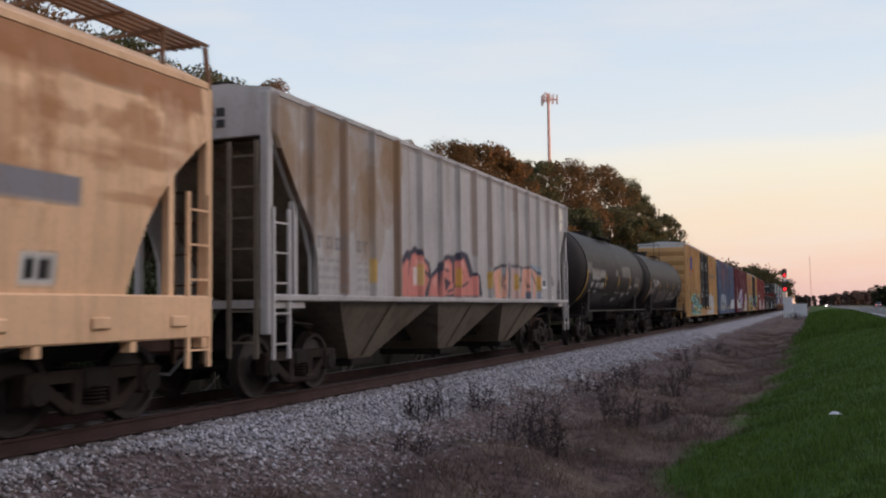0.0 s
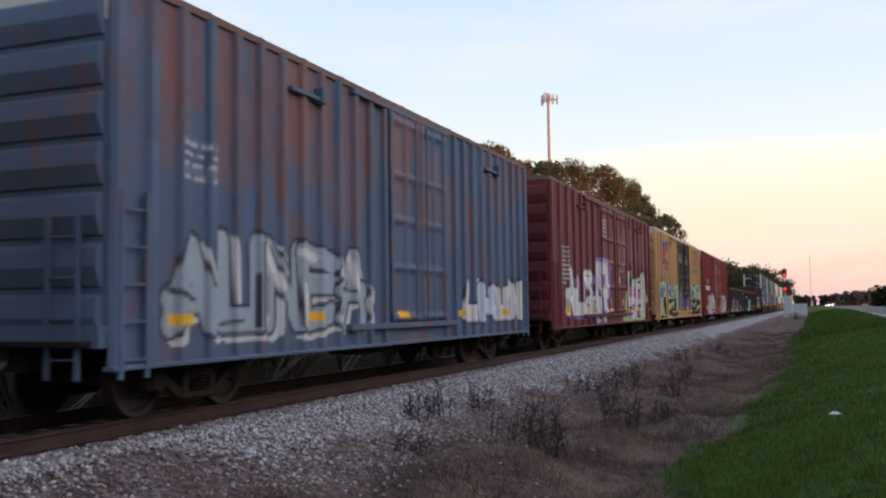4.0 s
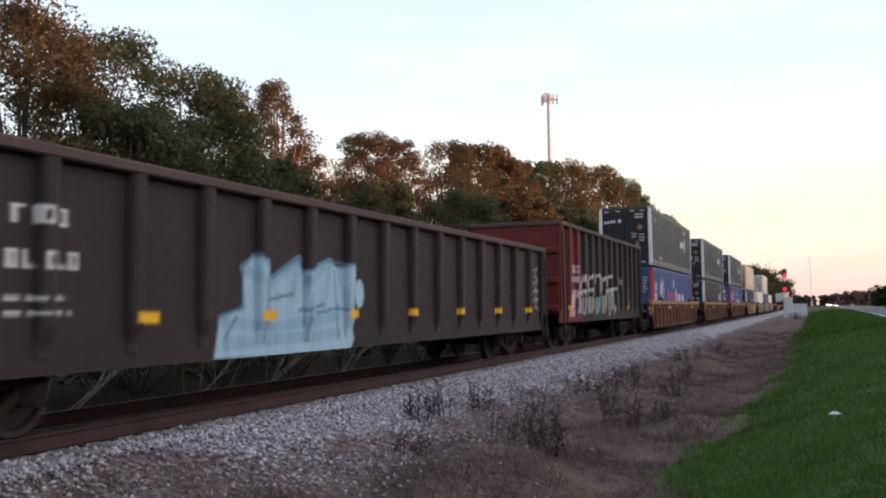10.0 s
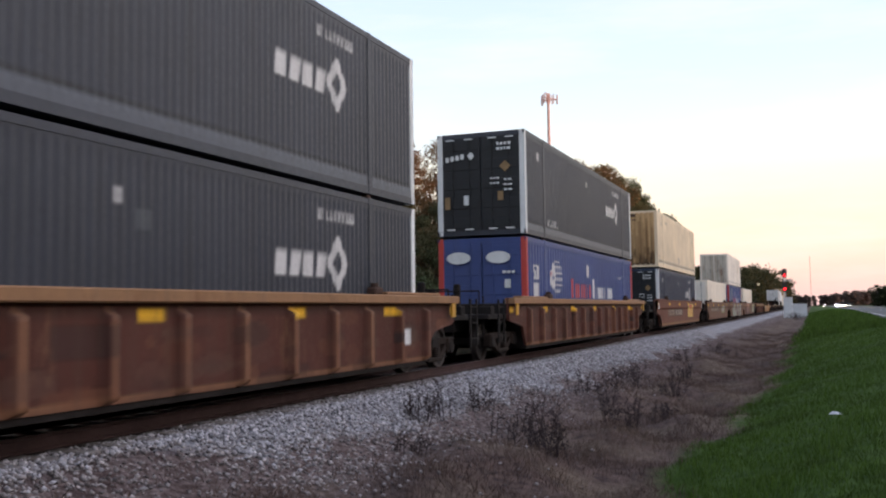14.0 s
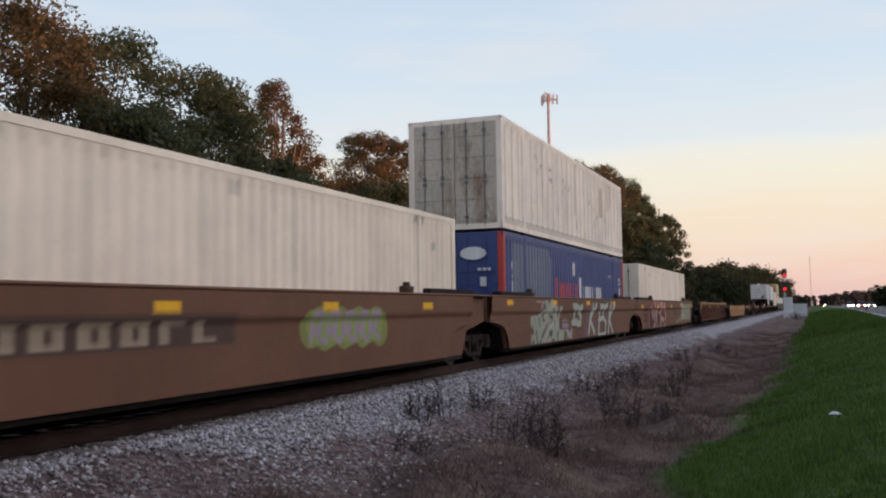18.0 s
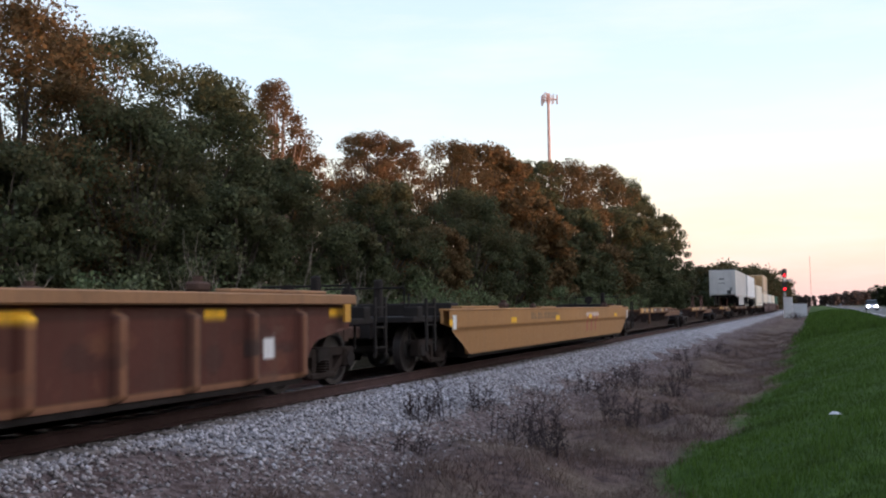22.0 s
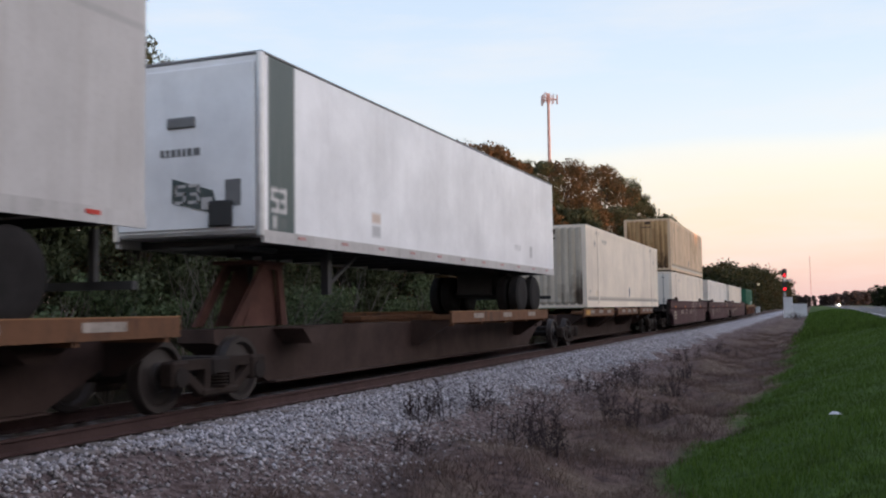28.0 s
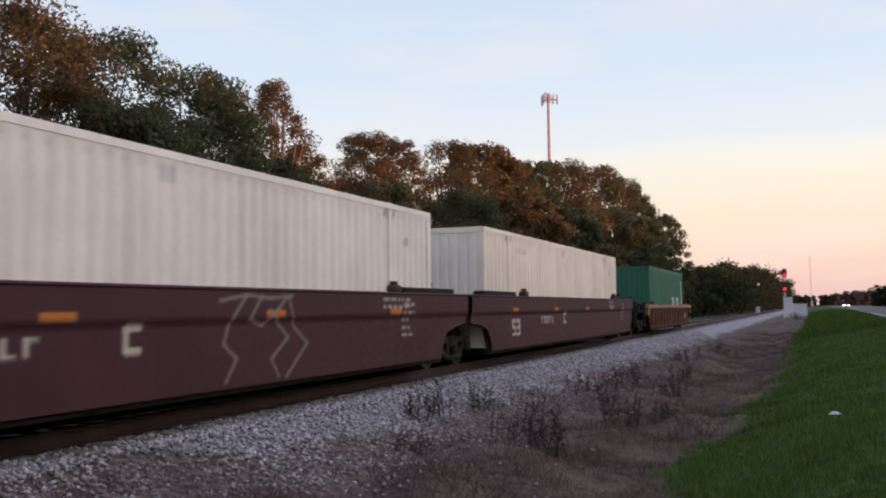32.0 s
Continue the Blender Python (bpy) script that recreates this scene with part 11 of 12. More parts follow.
well_brown = painted("oxide_well_paint", (0.092, 0.033, 0.0245), 0.6, grime=(0.09, 0.06, 0.045), streak=0.4, rust=0.25, rust_col=(0.20, 0.10, 0.06), seed=30)
well_rust = painted("rusty_well_paint", (0.150, 0.055, 0.035), 0.6, grime=(0.10, 0.06, 0.045), streak=0.4, rust=0.3, rust_col=(0.24, 0.12, 0.06), seed=31)
well_tan = painted("faded_brown_well_paint", (0.158, 0.078, 0.050), 0.6, grime=(0.11, 0.08, 0.06), streak=0.3, rust=0.15, seed=32)
well_yellow = painted("yellow_well_paint", (0.36, 0.185, 0.072), 0.55, grime=(0.16, 0.10, 0.06), streak=0.3, rust=0.05, seed=33)
well_purple = painted("plum_well_paint", (0.062, 0.0235, 0.028), 0.56, grime=(0.075, 0.045, 0.042), streak=0.2, seed=34)
chord_tan = painted("worn_chord", (0.29, 0.155, 0.080), 0.6, streak=0.4, rust=0.3, marks=False, seed=35)

RW = "rust-brown well car with ribbed sides"
for c0 in (234.7, 258.6, 282.5):
    well_car(c0 - 11.35, 22.7, well_brown, RW, deco_rib_well, True, 1.55, well_pad=2.9, top_mat=chord_tan)
well_car(306.4 - 11.35, 22.7, well_rust, "rusty brown well car with a yellow square emblem", deco_tt_well, False, 1.62, well_pad=2.9)
well_car(319.0, 21.4, well_tan, "faded brown articulated well car with number panel", deco_brown_a, False, 1.60, True, False, (2.7, 1.6))
well_car(340.4, 19.7, well_tan, "brown articulated well car under pale green graffiti", deco_brown_b, False, 1.60, False, False, 1.6)
well_car(360.1, 21.4, well_tan, "brown articulated well car with black and pink graffiti", deco_brown_c, False, 1.60, False, True, (1.6, 2.7))
well_car(395.6 - 11.6, 23.2, well_brown, "empty rust-brown well car with ribbed sides", deco_rib_well, True, 1.53, well_pad=2.9, top_mat=chord_tan)
well_car(420.3 - 11.6, 23.2, well_yellow, "empty yellow well car with a red emblem", deco_yellow_well, False, 1.29, well_pad=2.9)
well_car(549.6, 21.5, well_purple, "plum-coloured articulated well car, scrawled in chalk", deco_purple(1), False, 1.60, True, False, (2.9, 1.45))
well_car(571.1, 19.7, well_purple, "plum-coloured articulated well car", deco_purple(2), False, 1.60, False, False, (1.65, 1.45))
well_car(590.8, 21.4, well_purple, "plum-coloured articulated well car", deco_purple(3), False, 1.60, False, True, (1.65, 2.7))
well_car(613.6, 19.0, well_brown, "short rust-brown well car with ribbed sides", deco_rib_well, True, 1.35, well_pad=2.8, top_mat=chord_tan)
for _u in (340.4, 360.1, 571.1, 590.8):
    bg_ = start_car("shared_truck", "rusty truck shared by two articulated well units", _u, 0.001)
    truck(bg_, 0.0)

# ---- spine cars ----
def spine_car(u, L, label, hitch, pedestals=(), loaded_=False, decks=()):
    car = start_car("spine_car", label, u, L)
    pd = M()
    for y in pedestals:
        for x in (-1.2, 1.2):
            pd.cbox(x - 0.12, x + 0.12, y - 0.15, y + 0.15, 1.1, 1.287, 0.02)
    if pedestals:
        pieces("container_pedestal", pd, spine_mat, car)
    part("spine", M().prism([(0.9, 1.02), (L - 0.9, 1.02), (L - 0.9, 0.82), (L - 2.4, 0.15), (2.4, 0.15), (0.9, 0.82)], "x", -0.33, 0.33), spine_mat, car)
    part("bottom_flange", M().cbox(-0.46, 0.46, 2.4, L - 2.4, 0.13, 0.17, 0.01), spine_mat, car)
    for y0, y1 in decks or (((1.2, 6.4), (7.2, 11.8), (12.4, L - 1.2)) if loaded_ else ((1.86, 4.42), (4.62, 11.44))):
        m = M()
        for s in (1, -1):
            x0, x1 = (0.85, 1.32) if s > 0 else (-1.32, -0.85)
            m.cbox(x0, x1, y0, y1, 1.05, 1.15, 0.015)
            m.box(x1 - 0.05 if s > 0 else x0, x1 if s > 0 else x0 + 0.05, y0, y1, 0.98, 1.22)
        for q in range(5):
            y = y0 + 0.2 + (y1 - y0 - 0.4) * q / 4
            m.box(-1.28, 1.28, y - 0.05, y + 0.05, 0.92, 1.05)
        pieces("side_platform", m, deck_mat, car, "worn orange-edged wheel platform")
        pieces("platform_edge", M().box(1.27, 1.326, y0, y1, 1.22, 1.235).box(-1.326, -1.27, y0, y1, 1.22, 1.235), chord_tan, car, "edge worn to tan")
        worn = M()
        for q in (0.18, 0.46, 0.74):
            y = y0 + (y1 - y0) * q
            worn.box(1.321, 1.3265, y, y + 0.7, 1.07, 1.18)
        pieces("worn_stencil", worn, pale_worn, car, "pale flaking stencil patch")
        arm = M()
        for y in (y0 + 0.15, y1 - 0.15) if loaded_ or y1 < 5 else (y0 + 0.15, (y0 + y1) / 2, y1 - 0.15):
            arm.prism([(0.3, 0.5), (0.5, 0.5), (1.25, 0.98), (1.25, 1.05), (0.3, 1.05)], "y", y - 0.06, y + 0.06)
        pieces("platform_arm", arm, spine_mat, car)
        rm = M()
        for q in range(0 if loaded_ and y0 > 5 else 1 if loaded_ else 2):
            y = y0 + 0.3 + q * (y1 - y0) * 0.5
            rm.box(1.322, 1.328, y, y + 0.6, 1.02, 1.19)
        pieces("reflector", rm, reflector, car)
    for y in (3.0, L - 3.0):
        for s in (-1, 1):
            part("gusset", M().prism([(y - 0.5, 1.0), (y + 0.5, 1.0), (y + 0.2, 0.75), (y - 0.2, 0.75)], "x", s * 0.6 - 0.3, s * 0.6 + 0.3), spine_mat, car)
    if not loaded_:
        tie = M()
        for s in (-1, 1):
            tie.cbox(s * 1.30 - 0.04, s * 1.30 + 0.04, 4.43, 4.49, 0.55, 1.24, 0.015).cbox(s * 1.30 - 0.04, s * 1.30 + 0.04, 4.56, 4.62, 0.55, 1.24, 0.015).cbox(s * 1.30 - 0.06, s * 1.30 + 0.06, 4.4, 4.65, 0.48, 0.6, 0.02)
        pieces("tie_down_chock", tie, deck_mat, car, "rusty folded wheel chock")
        part("hitch_bed", M().cbox(-1.0, 1.0, 11.7, L - 1.7, 0.76, 1.04, 0.03), deck_mat, car, "bare rusty deck under the hitch")
    for y in hitch:
        h = M()
        for s in (-1, 1):
            h.prism([(y - 1.0, 1.05), (y - 0.78, 1.05), (y - 0.02, 1.95), (y + 0.3, 1.95), (y + 0.42, 1.05), (y + 0.6, 1.05), (y + 0.42, 2.03), (y - 0.14, 2.03)], "x", s * 0.34 - 0.035, s * 0.34 + 0.035)
            h.prism([(y - 0.55, 1.05), (y + 0.5, 1.05), (y + 0.32, 1.95), (y + 0.0, 1.95)], "x", s * 0.26 - 0.01, s * 0.26 + 0.01)
        h.cbox(-0.42, 0.42, y - 0.40, y + 0.46, 2.03, 2.09, 0.02)
        pieces("trailer_hitch", h, hitch_mat, car, "rusty folding trailer hitch")
    return car


pale_worn = plain("flaked_stencil", (0.30, 0.26, 0.23), 0.8, 0.35, 6)
hitch_mat = plain("hitch_rust", (0.095, 0.046, 0.038), 0.75, 0.35, 2)
spine_mat = plain("spine_rust", (0.052, 0.034, 0.030), 0.75, 0.35, 1.5)
deck_mat = painted("worn_orange_deck", (0.150, 0.074, 0.041), 0.7, grime=(0.050, 0.034, 0.027), streak=0.5, rust=0.5, rust_col=(0.05, 0.034, 0.028), marks=False, seed=36)
SP_ = [432.6, 452.2, 471.9, 490.6, 510.6, 530.1, 547.2]
for i in range(6):
    loaded = i in (3, 4)
    spine_car(SP_[i], SP_[i + 1] - SP_[i], "rusty skeleton spine car with a raised hitch" if i == 1 else ("rusty spine car carrying a semi-trailer" if loaded else "empty rusty skeleton spine car" if i < 3 else "rusty spine car carrying a container"), [16.9] if i == 1 else ([3.3] if i == 3 else [2.3] if i == 4 else []), (531.9 + 2.0 - SP_[5], 531.9 + 14.2 - SP_[5]) if i == 5 else (), i > 2, ((8.1, 15.95),) if i == 4 else ())
for u_ in SP_:
    bg_ = start_car("shared_truck", "rusty truck between spine car units", u_, 0.001)
    truck(bg_, 0.0)


# ---- semi-trailers ----
rim_mat = plain("dusty_rim", (0.40, 0.33, 0.25), 0.6, 0.2, 5)
def trailer(u, L, body, label, paint, dark_band, skirt):
    t = start_car("semi_trailer", label, u, L, "trailers on the train")
    t["category"] = "trailer"
    hw, z0, z1 = 1.30, 2.38, 5.03
    P = Paint(0.04)
    paint(P, L, z0, z1)
    part("box", M().cbox(-hw + 0.02, hw - 0.015, 0.0, L, z0 + 0.02, z1 - 0.02, 0.05), body, t)
    skin("side_panel", 0.03, L - 0.03, z0 + 0.03, z1 - 0.04, hw, None, P, body, t, dy=0.04 if dark_band else 0.07, dz=0.035 if dark_band else 0.06)
    part("roof", M().cbox(-hw - 0.005, hw + 0.012, -0.01, L + 0.01, z1 - 0.06, z1, 0.02), trim_grey, t)
    pieces("bottom_rail", M().box(hw - 0.04, hw + 0.012, 0.05, L - 0.02, z0 - 0.12, z0 + 0.06).box(-hw - 0.01, -hw + 0.04, 0.05, L - 0.02, z0 - 0.12, z0 + 0.06), trim_light, t)
    for x0 in (-hw - 0.015, hw - 0.09):
        part("corner_post", M().cbox(x0, x0 + 0.11, -0.03, 0.08, z0 - 0.05, z1 - 0.01, 0.03), chrome, t, "bright metal corner post")
    nose = M().cbox(-hw + 0.1, hw - 0.1, -0.035, 0.0, z0 + 0.1, z1 - 0.15, 0.015)
    o = part("nose", nose, body, t)
    part("air_connection", M().cbox(0.45, 0.85, -0.09, -0.03, z0 + 0.12, z0 + 0.5, 0.02), black_trim, o)
    part("vent", M().cbox(-0.3, 0.2, -0.07, -0.03, z1 - 1.05, z1 - 0.88, 0.02), trim_grey, o)
    if dark_band:
        part("nose_sign", M().prism([(-0.2, z0 + 0.86), (0.5, z0 + 0.66), (0.62, z0 + 0.30), (-0.2, z0 + 0.50)], "y", -0.05, -0.034), sign_dark, o, "dark slanted sign")
        sign = M()
        figures(sign, "53", -0.13, z0 + 0.50, 0.15, 0.24, 0.045, -0.056)
        pieces("sign_figure", sign, trim_light, o, "white figures")
        part("sign_sticker", M().box(0.32, 0.50, -0.056, -0.050, z0 + 0.38, z0 + 0.56), trim_light, o, "pale sticker")
    pieces("placard", M().box(0.72, 0.98, -0.045, -0.032, z0 + 0.42, z0 + 0.80), trim_grey, o)
    pieces("nose_lettering", small_rows(M(), -0.42, 0.3, z1 - 1.46, 1, 4, 0.11, -0.045), trim_grey, o)
    fl = M()
    for i in range(14):
        y = 0.6 + (L - 1.2) * i / 13
        fl.box(-hw + 0.05, hw - 0.05, y - 0.04, y + 0.04, z0 - 0.12, z0)
    pieces("cross_member", fl, black_trim, t)
    leg = M()
    for x in (-0.8, 0.8):
        leg.box(x - 0.07, x + 0.07, 2.75, 2.9, 1.55, z0 - 0.1)
        leg.bar((x, 2.85, 1.7), (x, 3.9, z0 - 0.15), 0.05, 0.06)
    pieces("landing_gear", leg, black_trim, t)
    part("kingpin_plate", M().cbox(-0.6, 0.6, 0.4, 1.6, z0 - 0.18, z0 - 0.1, 0.02), black_trim, t)
    for y in (L - 3.25, L - 1.95):
        part("axle", M().cyl((-1.1, y, 1.66), (1.1, y, 1.66), 0.07, 8).box(-0.5, 0.5, y - 0.3, y + 0.3, 1.66, z0 - 0.1), black_trim, t)
        for s in (-1, 1):
            for x in (1.13, 0.80):
                ty = M().lathe([(-0.13, 0.30), (-0.14, 0.44), (-0.10, 0.505), (0.10, 0.505), (0.14, 0.44), (0.13, 0.30)], "x", (s * x, y, 1.655), 24)
                w_ = part("tyre", ty, rubber, t, smooth=True)
                part("rim", M().lathe([(-0.10, 0.30), (0.02 * s, 0.27), (0.05 * s, 0.12), (0.10 * s, 0.10), (0.10 * s, 0.04)], "x", (s * x, y, 1.655), 18), rim_mat, w_, smooth=True)
    if skirt:
        pieces("side_skirt", M().cbox(hw - 0.05, hw - 0.01, 4.6, L - 4.1, 1.38, z0 - 0.1, 0.01).cbox(-hw + 0.01, -hw + 0.05, 4.6, L - 4.1, 1.38, z0 - 0.1, 0.01), trim_light, t, "pale side skirt")
    bump_ = M().box(-1.2, 1.2, L - 0.12, L - 0.02, 1.55, 1.65)
    for x in (-0.6, 0.6):
        bump_.box(x - 0.05, x + 0.05, L - 0.12, L - 0.04, 1.6, z0 - 0.1)
    pieces("rear_guard", bump_, black_trim, t)
    mk = M()
    for i in range(11):
        y = 1.0 + (L - 2) * i / 10
        mk.box(hw + 0.014, hw + 0.022, y, y + 0.22, z0 - 0.03, z0 + 0.02)
    pieces("marker_strip", mk, red_lens if skirt else reflector_dim, t)
    return t


def deco_trailer_a(P, L, z0, z1):
    P.rect(0, L, z1 - 0.42, z1 - 0.40, (0.25, 0.25, 0.25), 0.7)
    for y in (1.2,):
        P.rect(y, y + 0.3, z0 + 0.3, z0 + 0.5, GREY, 0.5)


def deco_trailer_b(P, L, z0, z1):
    P.rect(0.18, 0.92, z0, z1, (0.055, 0.085, 0.085))
    P.word("53", 0.29, z0 + 0.36, 0.15, 0.30, 0.05, PALE, 0.45)
    P.rect(0.62, 0.66, z0 + 0.62, z0 + 0.70, PALE, 0.8)
    P.rect(0.30, 0.42, z0 + 0.10, z0 + 0.28, PALE, 0.7)
    P.rect(0.50, 0.70, z0 + 0.10, z0 + 0.26, (0.09, 0.11, 0.11))
    P.rect(3.6, 3.95, z0 + 0.45, z0 + 0.62, (0.55, 0.4, 0.3), 0.8)
    P.rect(3.6, 3.95, z0 + 0.2, z0 + 0.4, GREY, 0.7)
    P.rect(13.6, 13.85, z0 + 0.3, z0 + 0.6, GREY, 0.7)
    P.bars(12.2, 12.8, z0 + 0.45, z0 + 0.55, GREY, 5, 2, 0.7)


trim_grey = plain("dull_aluminium", (0.16, 0.16, 0.165), 0.5, 0.15, 3, metal=0.3)
sign_dark = plain("dark_sign", (0.05, 0.07, 0.07), 0.5, 0.1, 3)
trim_light = painted("dirty_white_trim", (0.52, 0.50, 0.49), 0.5, streak=0.3, marks=False)
reflector_dim = plain("red_white_tape", (0.45, 0.25, 0.24), 0.5, 0.1, 3, rel=0)
trailer_grey = painted("aged_white_trailer", (0.56, 0.54, 0.53), 0.45, grime=(0.30, 0.27, 0.25), streak=0.3, seed=40)
trailer_white = painted("white_trailer", (0.85, 0.85, 0.87), 0.35, grime=(0.4, 0.38, 0.38), streak=0.10, seed=41)
trailer(492.6, 16.18, trailer_grey, "aged white semi-trailer with side skirts", deco_trailer_a, False, True)
trailer(511.25, 16.2, trailer_white, "clean white semi-trailer with dark front band", deco_trailer_b, True, False)
# ---- signal, cabinets, tower ----
sig_black = plain("signal_black", (0.02, 0.02, 0.02), 0.6, 0.2, 3)
alu = painted("aluminium_paint", (0.52, 0.52, 0.53), 0.45, streak=0.25, marks=False)
cab_white = painted("cabinet_white", (0.60, 0.60, 0.62), 0.5, streak=0.25, marks=False)
red_lamp = plain("red_signal_lamp", (0.6, 0.02, 0.02), 0.3, 0, 3, rel=0, emit=((1.0, 0.02, 0.03), 6.0))
# the evening sun's pink is mixed into the masts' grey
galv_mast = plain("mast_galvanised", (0.50, 0.33, 0.30), 0.5, 0.15, 1)


def block_signal(X, Y):
    z0 = float(ground_z(X, Y))
    t = thing("block_signal", "two-headed railway signal on a mast, both red", "signal")
    t.location = (X, Y, z0)
    part("mast", M().cyl((0, 0, -0.3), (0, 0, 8.6), 0.075, 12), alu, t)
    part("base", M().cbox(-0.3, 0.3, -0.3, 0.3, -0.3, 0.25, 0.03), cab_white, t)
    ladder(t, 0.35, -0.2, 0.2, 0.3, 8.2, alu, n=18, along="x")
    for zc, hh in ((8.0, 0.85), (5.6, 0.95)):
        hd = part("signal_head", M().prism([(0.42 * math.cos(a), zc + (hh - 0.42) * (1 if math.sin(a) >= 0 else -1) + 0.42 * math.sin(a)) for a in [k * math.pi / 10 for k in range(20)]], "y", -0.16, -0.10), sig_black, t, "black oval signal head")
        for k, q in enumerate((0.45, 0.0, -0.45)):
            part("hood", M().lathe([(-0.45, 0.13), (-0.45, 0.145), (-0.16, 0.145), (-0.16, 0.13)], "y", (0, 0, zc + q), 14), sig_black, hd)
        part("lamp_lens", M().cyl((0, -0.24, zc - 0.42), (0, -0.19, zc - 0.42), 0.22, 18), red_lamp, hd, "lit red lens")
    pieces("arm", M().box(-0.1, 1.1, -0.03, 0.03, 6.65, 6.72).box(0.85, 1.0, -0.12, 0.0, 6.6, 6.95), alu, t)
    return t


block_signal(-4.35, 178.0)
for nm, lab, X, Y, w, d, h in (("relay_cabinet", "tall white relay cabinet by the signal", -3.75, 172.0, 1.45, 1.2, 2.65), ("equipment_cabinet", "low white equipment cabinet", -2.0, 186.0, 2.4, 1.3, 1.9)):
    z0 = float(ground_z(X, Y))
    c = thing(nm, lab, "cabinet")
    c.location = (X, Y, z0 + 0.55)
    part("body", M().cbox(-w / 2, w / 2, -d / 2, d / 2, 0.1, h, 0.03), cab_white, c)
    part("roof", M().cbox(-w / 2 - 0.08, w / 2 + 0.08, -d / 2 - 0.08, d / 2 + 0.08, h, h + 0.1, 0.02), cab_white, c)
    part("door", M().cbox(-w * 0.32, w * 0.32, -d / 2 - 0.03, -d / 2, 0.25, h - 0.2, 0.01), cab_white, c)
    part("foundation", M().cbox(-w / 2 - 0.05, w / 2 + 0.05, -d / 2 - 0.05, d / 2 + 0.05, -0.9, 0.1, 0.02), alu, c)


def cell_tower(X, Y, h):
    t = thing("cell_tower", "tall slender monopole mast with an antenna ring", "tower")
    t.location = (X, Y, -0.9)
    part("pole", M().lathe([(0, 0.75), (h * 0.5, 0.52), (h - 1, 0.32), (h, 0.32)], "z", (0, 0, 0), 16), galv_mast, t, smooth=True)
    pl = M()
    for k in range(3):
        a0, a1 = k * 2.094 + 0.5, (k + 1) * 2.094 + 0.5
        p0, p1 = Vector((2.5 * math.cos(a0), 2.5 * math.sin(a0), h - 1.5)), Vector((2.5 * math.cos(a1), 2.5 * math.sin(a1), h - 1.5))
        pl.cyl(p0, p1, 0.09, 6)
        pl.cyl((0, 0, h - 1.5), p0, 0.09, 6)
    part("antenna_platform", pl, galv_mast, t)
    for k in range(3):
        a0, a1 = k * 2.094 + 0.5, (k + 1) * 2.094 + 0.5
        for q in (0.08, 0.36, 0.64, 0.92):
            x, y = 2.6 * (math.cos(a0) * (1 - q) + math.cos(a1) * q), 2.6 * (math.sin(a0) * (1 - q) + math.sin(a1) * q)
            part("antenna_panel", M().cbox(x - 0.11, x + 0.11, y - 0.11, y + 0.11, h - 2.7, h - 0.2, 0.03), galv_mast, t)
    return t


cell_tower(-60.0, 227.0, 56.3)
t_ = thing("radio_mast", "thin far radio mast on the horizon", "mast")
t_.location = (0.0, 900.0, 0)
part("mast", M().cyl((0, 0, 0), (0, 0, 45), 0.25, 6), galv_mast, t_)

# ---- things beside the line, far off ----
glow_lamp = plain("lamp_glow", (0.8, 0.75, 0.6), 0.4, 0, 3, rel=0, emit=((1.0, 0.85, 0.6), 2.5))
for X, Y in ((-22.0, 230.0), (-12.2, 232.0)):
    z0 = float(ground_z(X, Y))
    t_ = thing("street_lamp", "thin grey street lamp, lit, beside the far track", "street lamp", "street lamps by the track")
    t_.location = (X, Y, z0)
    part("pole", M().cyl((0, 0, -0.2), (0, 0, 6.9), 0.06, 8), sig_black, t_)
    part("arm", M().cyl((0, 0, 6.8), (0.8, -0.3, 6.95), 0.04, 6), sig_black, t_)
    part("lamp_head", M().cbox(0.6, 1.1, -0.45, -0.15, 6.86, 7.0, 0.03), glow_lamp, t_, "lit lamp head")
for X, Y, w, h in ((-11.7, 231.0, 0.9, 1.5), (-22.6, 229.0, 2.2, 2.6), (-25.4, 229.5, 1.6, 2.0)):
    z0 = float(ground_z(X, Y))
    t_ = thing("storage_box", "pale storage box beside the far track", "box", "boxes by the track")
    t_.location = (X, Y, z0)
    part("body", M().cbox(-w / 2, w / 2, -0.6, 0.6, -0.1, h, 0.03), cab_white, t_)
    part("lid", M().cbox(-w / 2 - 0.05, w / 2 + 0.05, -0.65, 0.65, h, h + 0.08, 0.02), alu, t_)

# ---- vehicles on the highway ----
lamp_white = plain("headlamp", (0.9, 0.9, 0.9), 0.2, 0, 3, rel=0, emit=((0.93, 0.95, 1.0), 300.0))
lamp_warm = plain("headlamp_warm", (0.9, 0.9, 0.8), 0.2, 0, 3, rel=0, emit=((1.0, 0.80, 0.55), 150.0))
lamp_tail = plain("tail_lamp", (0.5, 0.03, 0.03), 0.3, 0, 3, rel=0, emit=((1.0, 0.06, 0.05), 6.0))
glass = plain("tinted_glass", (0.02, 0.025, 0.03), 0.1, 0, 3, rel=0)


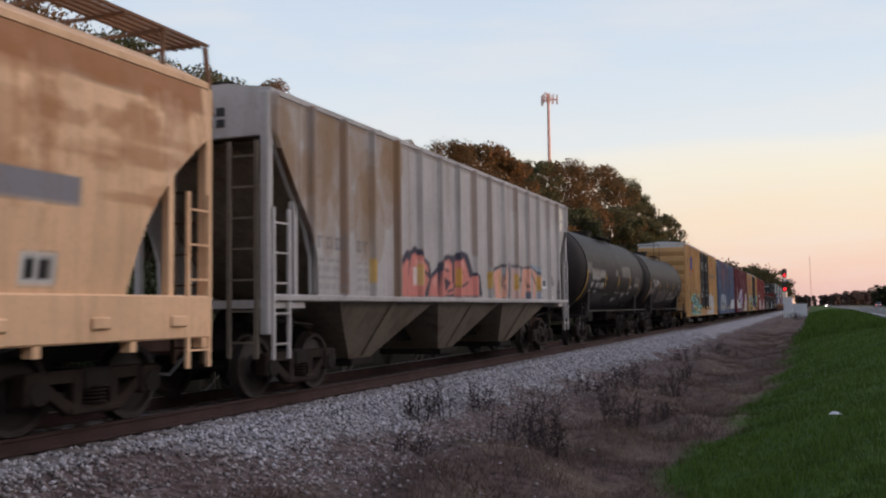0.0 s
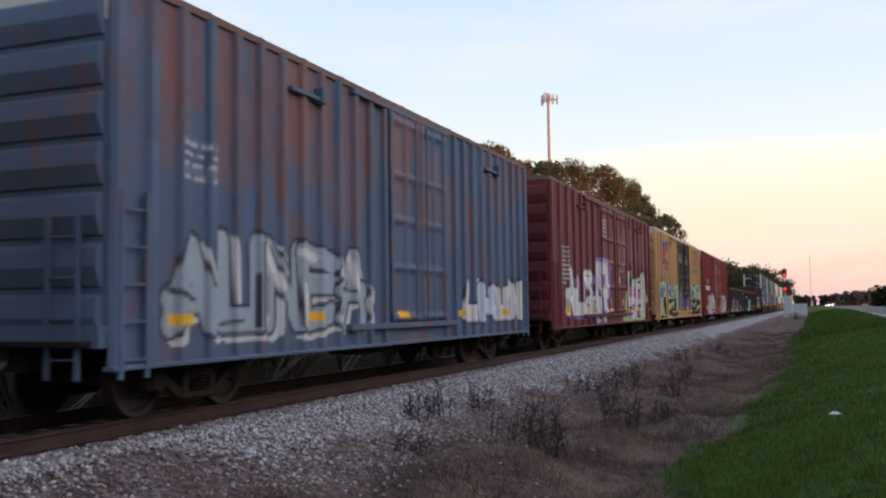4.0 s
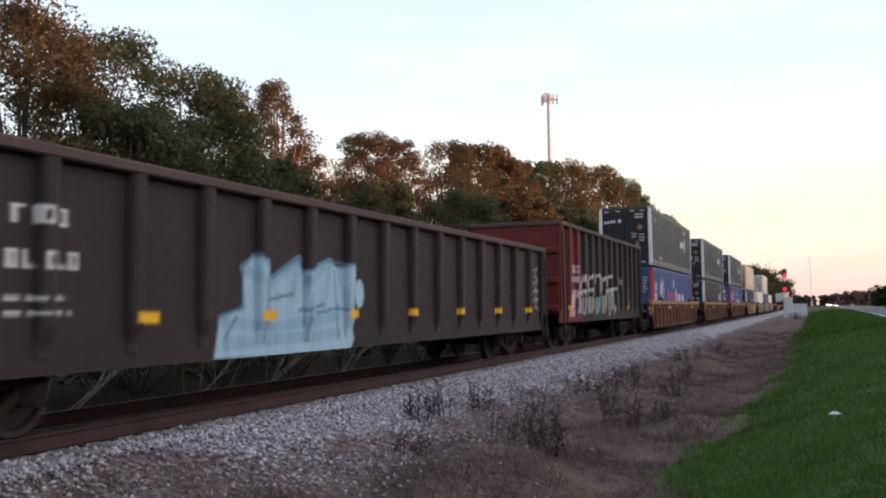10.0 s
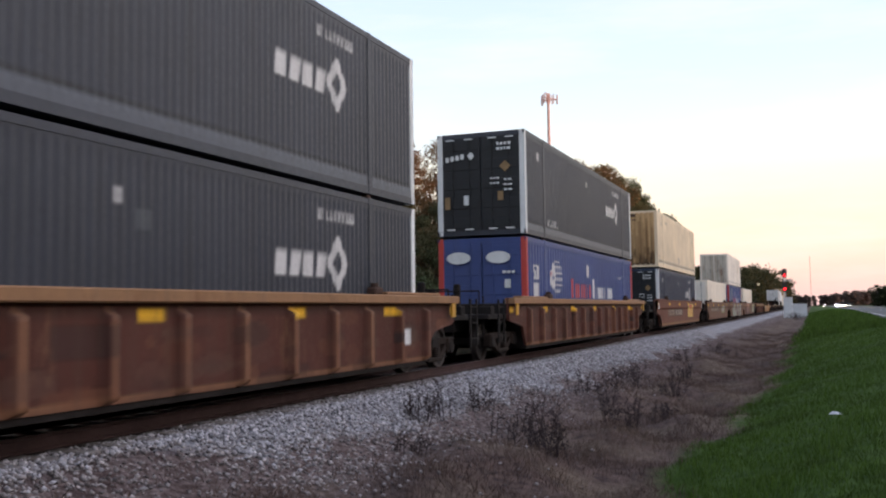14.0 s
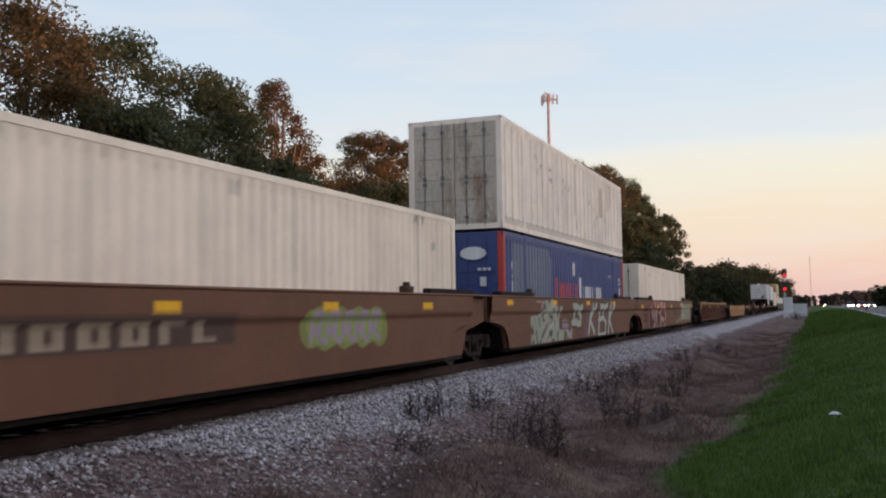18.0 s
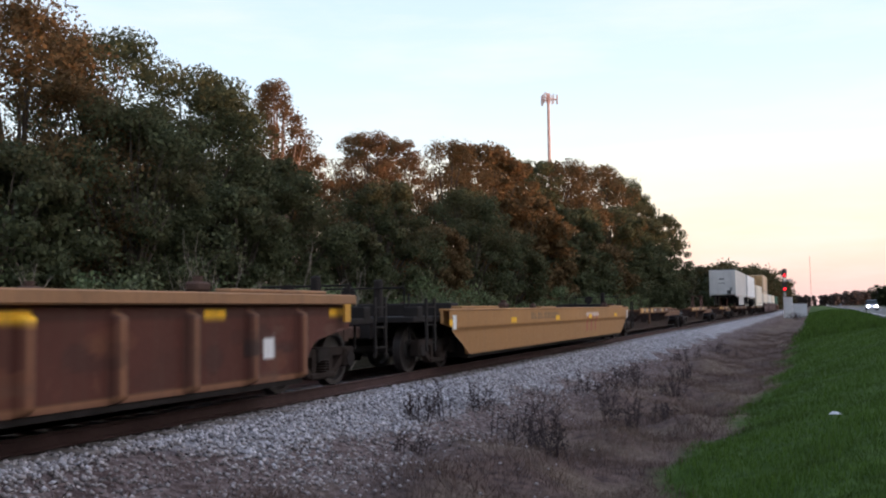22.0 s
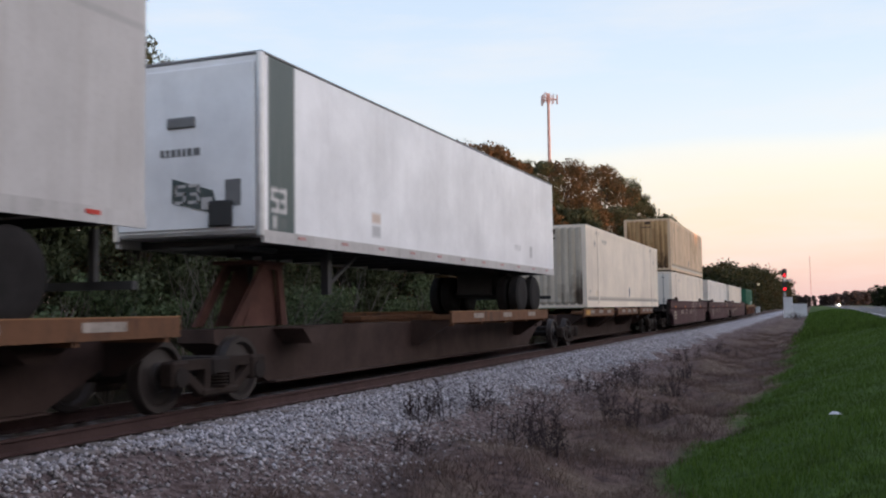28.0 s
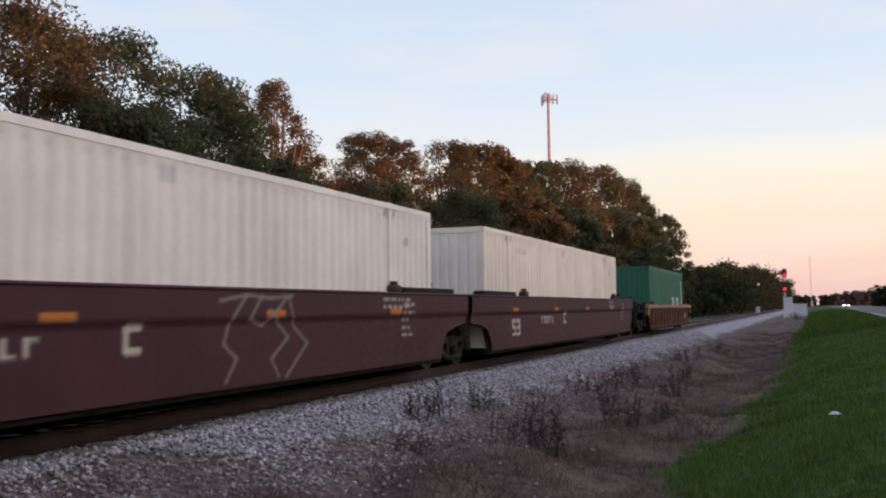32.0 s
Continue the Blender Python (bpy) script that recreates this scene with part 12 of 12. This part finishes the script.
def car_body(name, col, lamp, label, suv):
    t = thing(name, label, "car", "cars on the highway")
    m = painted("paint_" + name, col, 0.3, streak=0.1, marks=False)
    h = 1.75 if suv else 1.42
    part("body", M().prism([(-2.3, 0.35), (2.3, 0.35), (2.35, 0.75), (1.1 if suv else 1.0, 0.98), (-2.2, 1.0), (-2.35, 0.7)], "x", -0.9, 0.9), m, t)
    part("cabin", M().prism([(1.0, 0.96), (0.3, h), (-1.4, h), (-2.1 if suv else -1.9, 0.98)], "x", -0.78, 0.78), glass, t)
    part("roof", M().cbox(-0.76, 0.76, -1.4, 0.3, h, h + 0.04, 0.015), m, t)
    for x in (-0.65, 0.65):
        part("headlight", M().cyl((x, 2.3, 0.68), (x, 2.38, 0.68), 0.10, 12), lamp, t, "lit headlight")
        part("tail_light", M().cbox(x - 0.15, x + 0.15, -2.4, -2.33, 0.7, 0.85, 0.01), lamp_tail, t)
    for x in (-0.82, 0.82):
        for y in (-1.4, 1.45):
            part("wheel", M().lathe([(-0.1, 0.2), (-0.1, 0.33), (0.1, 0.33), (0.1, 0.2)], "x", (x, y, 0.33), 16), rubber, t)
    return t


ROADERS = []
LANE = [(0, 850), (6, 780), (10, 720), (12, 600), (14, 470), (17, 335), (19, 261), (20, 235), (21, 205), (22, 172), (23, 145), (24, 112), (25, 80), (27, 10), (28, -40), (32, -230)]
for k, (col, lamp, suv, lag, d, lab) in enumerate((((0.5, 0.5, 0.52), lamp_white, True, 0, 2.3, "silver car with bright headlights on"), ((0.08, 0.08, 0.09), lamp_warm, False, 45, 5.6, "dark car with headlights on"),
                                                   ((0.25, 0.06, 0.05), lamp_warm, True, 75, 2.4, "dark red car with warm headlights on"))):
    ROADERS.append((car_body("car", col, lamp, lab, suv), [(float(t), y - lag * (0.5 if t < 13 else 1), d, 180.0) for t, y in LANE]))
LANE_B = [(0, 1400), (12, 1050), (20, 830), (25, 640), (28, 470), (30, 425), (32, 345)]
ROADERS.append((car_body("car", (0.4, 0.4, 0.4), lamp_warm, "grey car with warm headlights, far off", False), [(float(t), y, 2.4, 180.0) for t, y in LANE_B]))
ROADERS.append((car_body("car", (0.3, 0.3, 0.33), lamp_warm, "grey car driving away with red tail lights", True), [(float(t), y + 18, 12.5, 0.0) for t, y in ((0, 330), (6, 470), (14, 640), (24, 830), (32, 980))]))


def motions():
    """The train on its line and the cars on the highway."""
    for ob, u, L in MOVERS:
        lift = ob.get("lift", 0.0)
        rows = []
        for t, S in TRAIN:
            m = line_pose(u - S, L if L > 1 else 1.0)
            rows.append((float(t), Matrix.Translation((0, 0, lift)) @ m))
        walk(ob, rows)
    for ob, rows in ROADERS:
        walk(ob, [(t, pose(road_edge(y) + d, y, ROAD_Z + 0.01, 0, 0, rz)) for t, y, d, rz in rows])


motions()
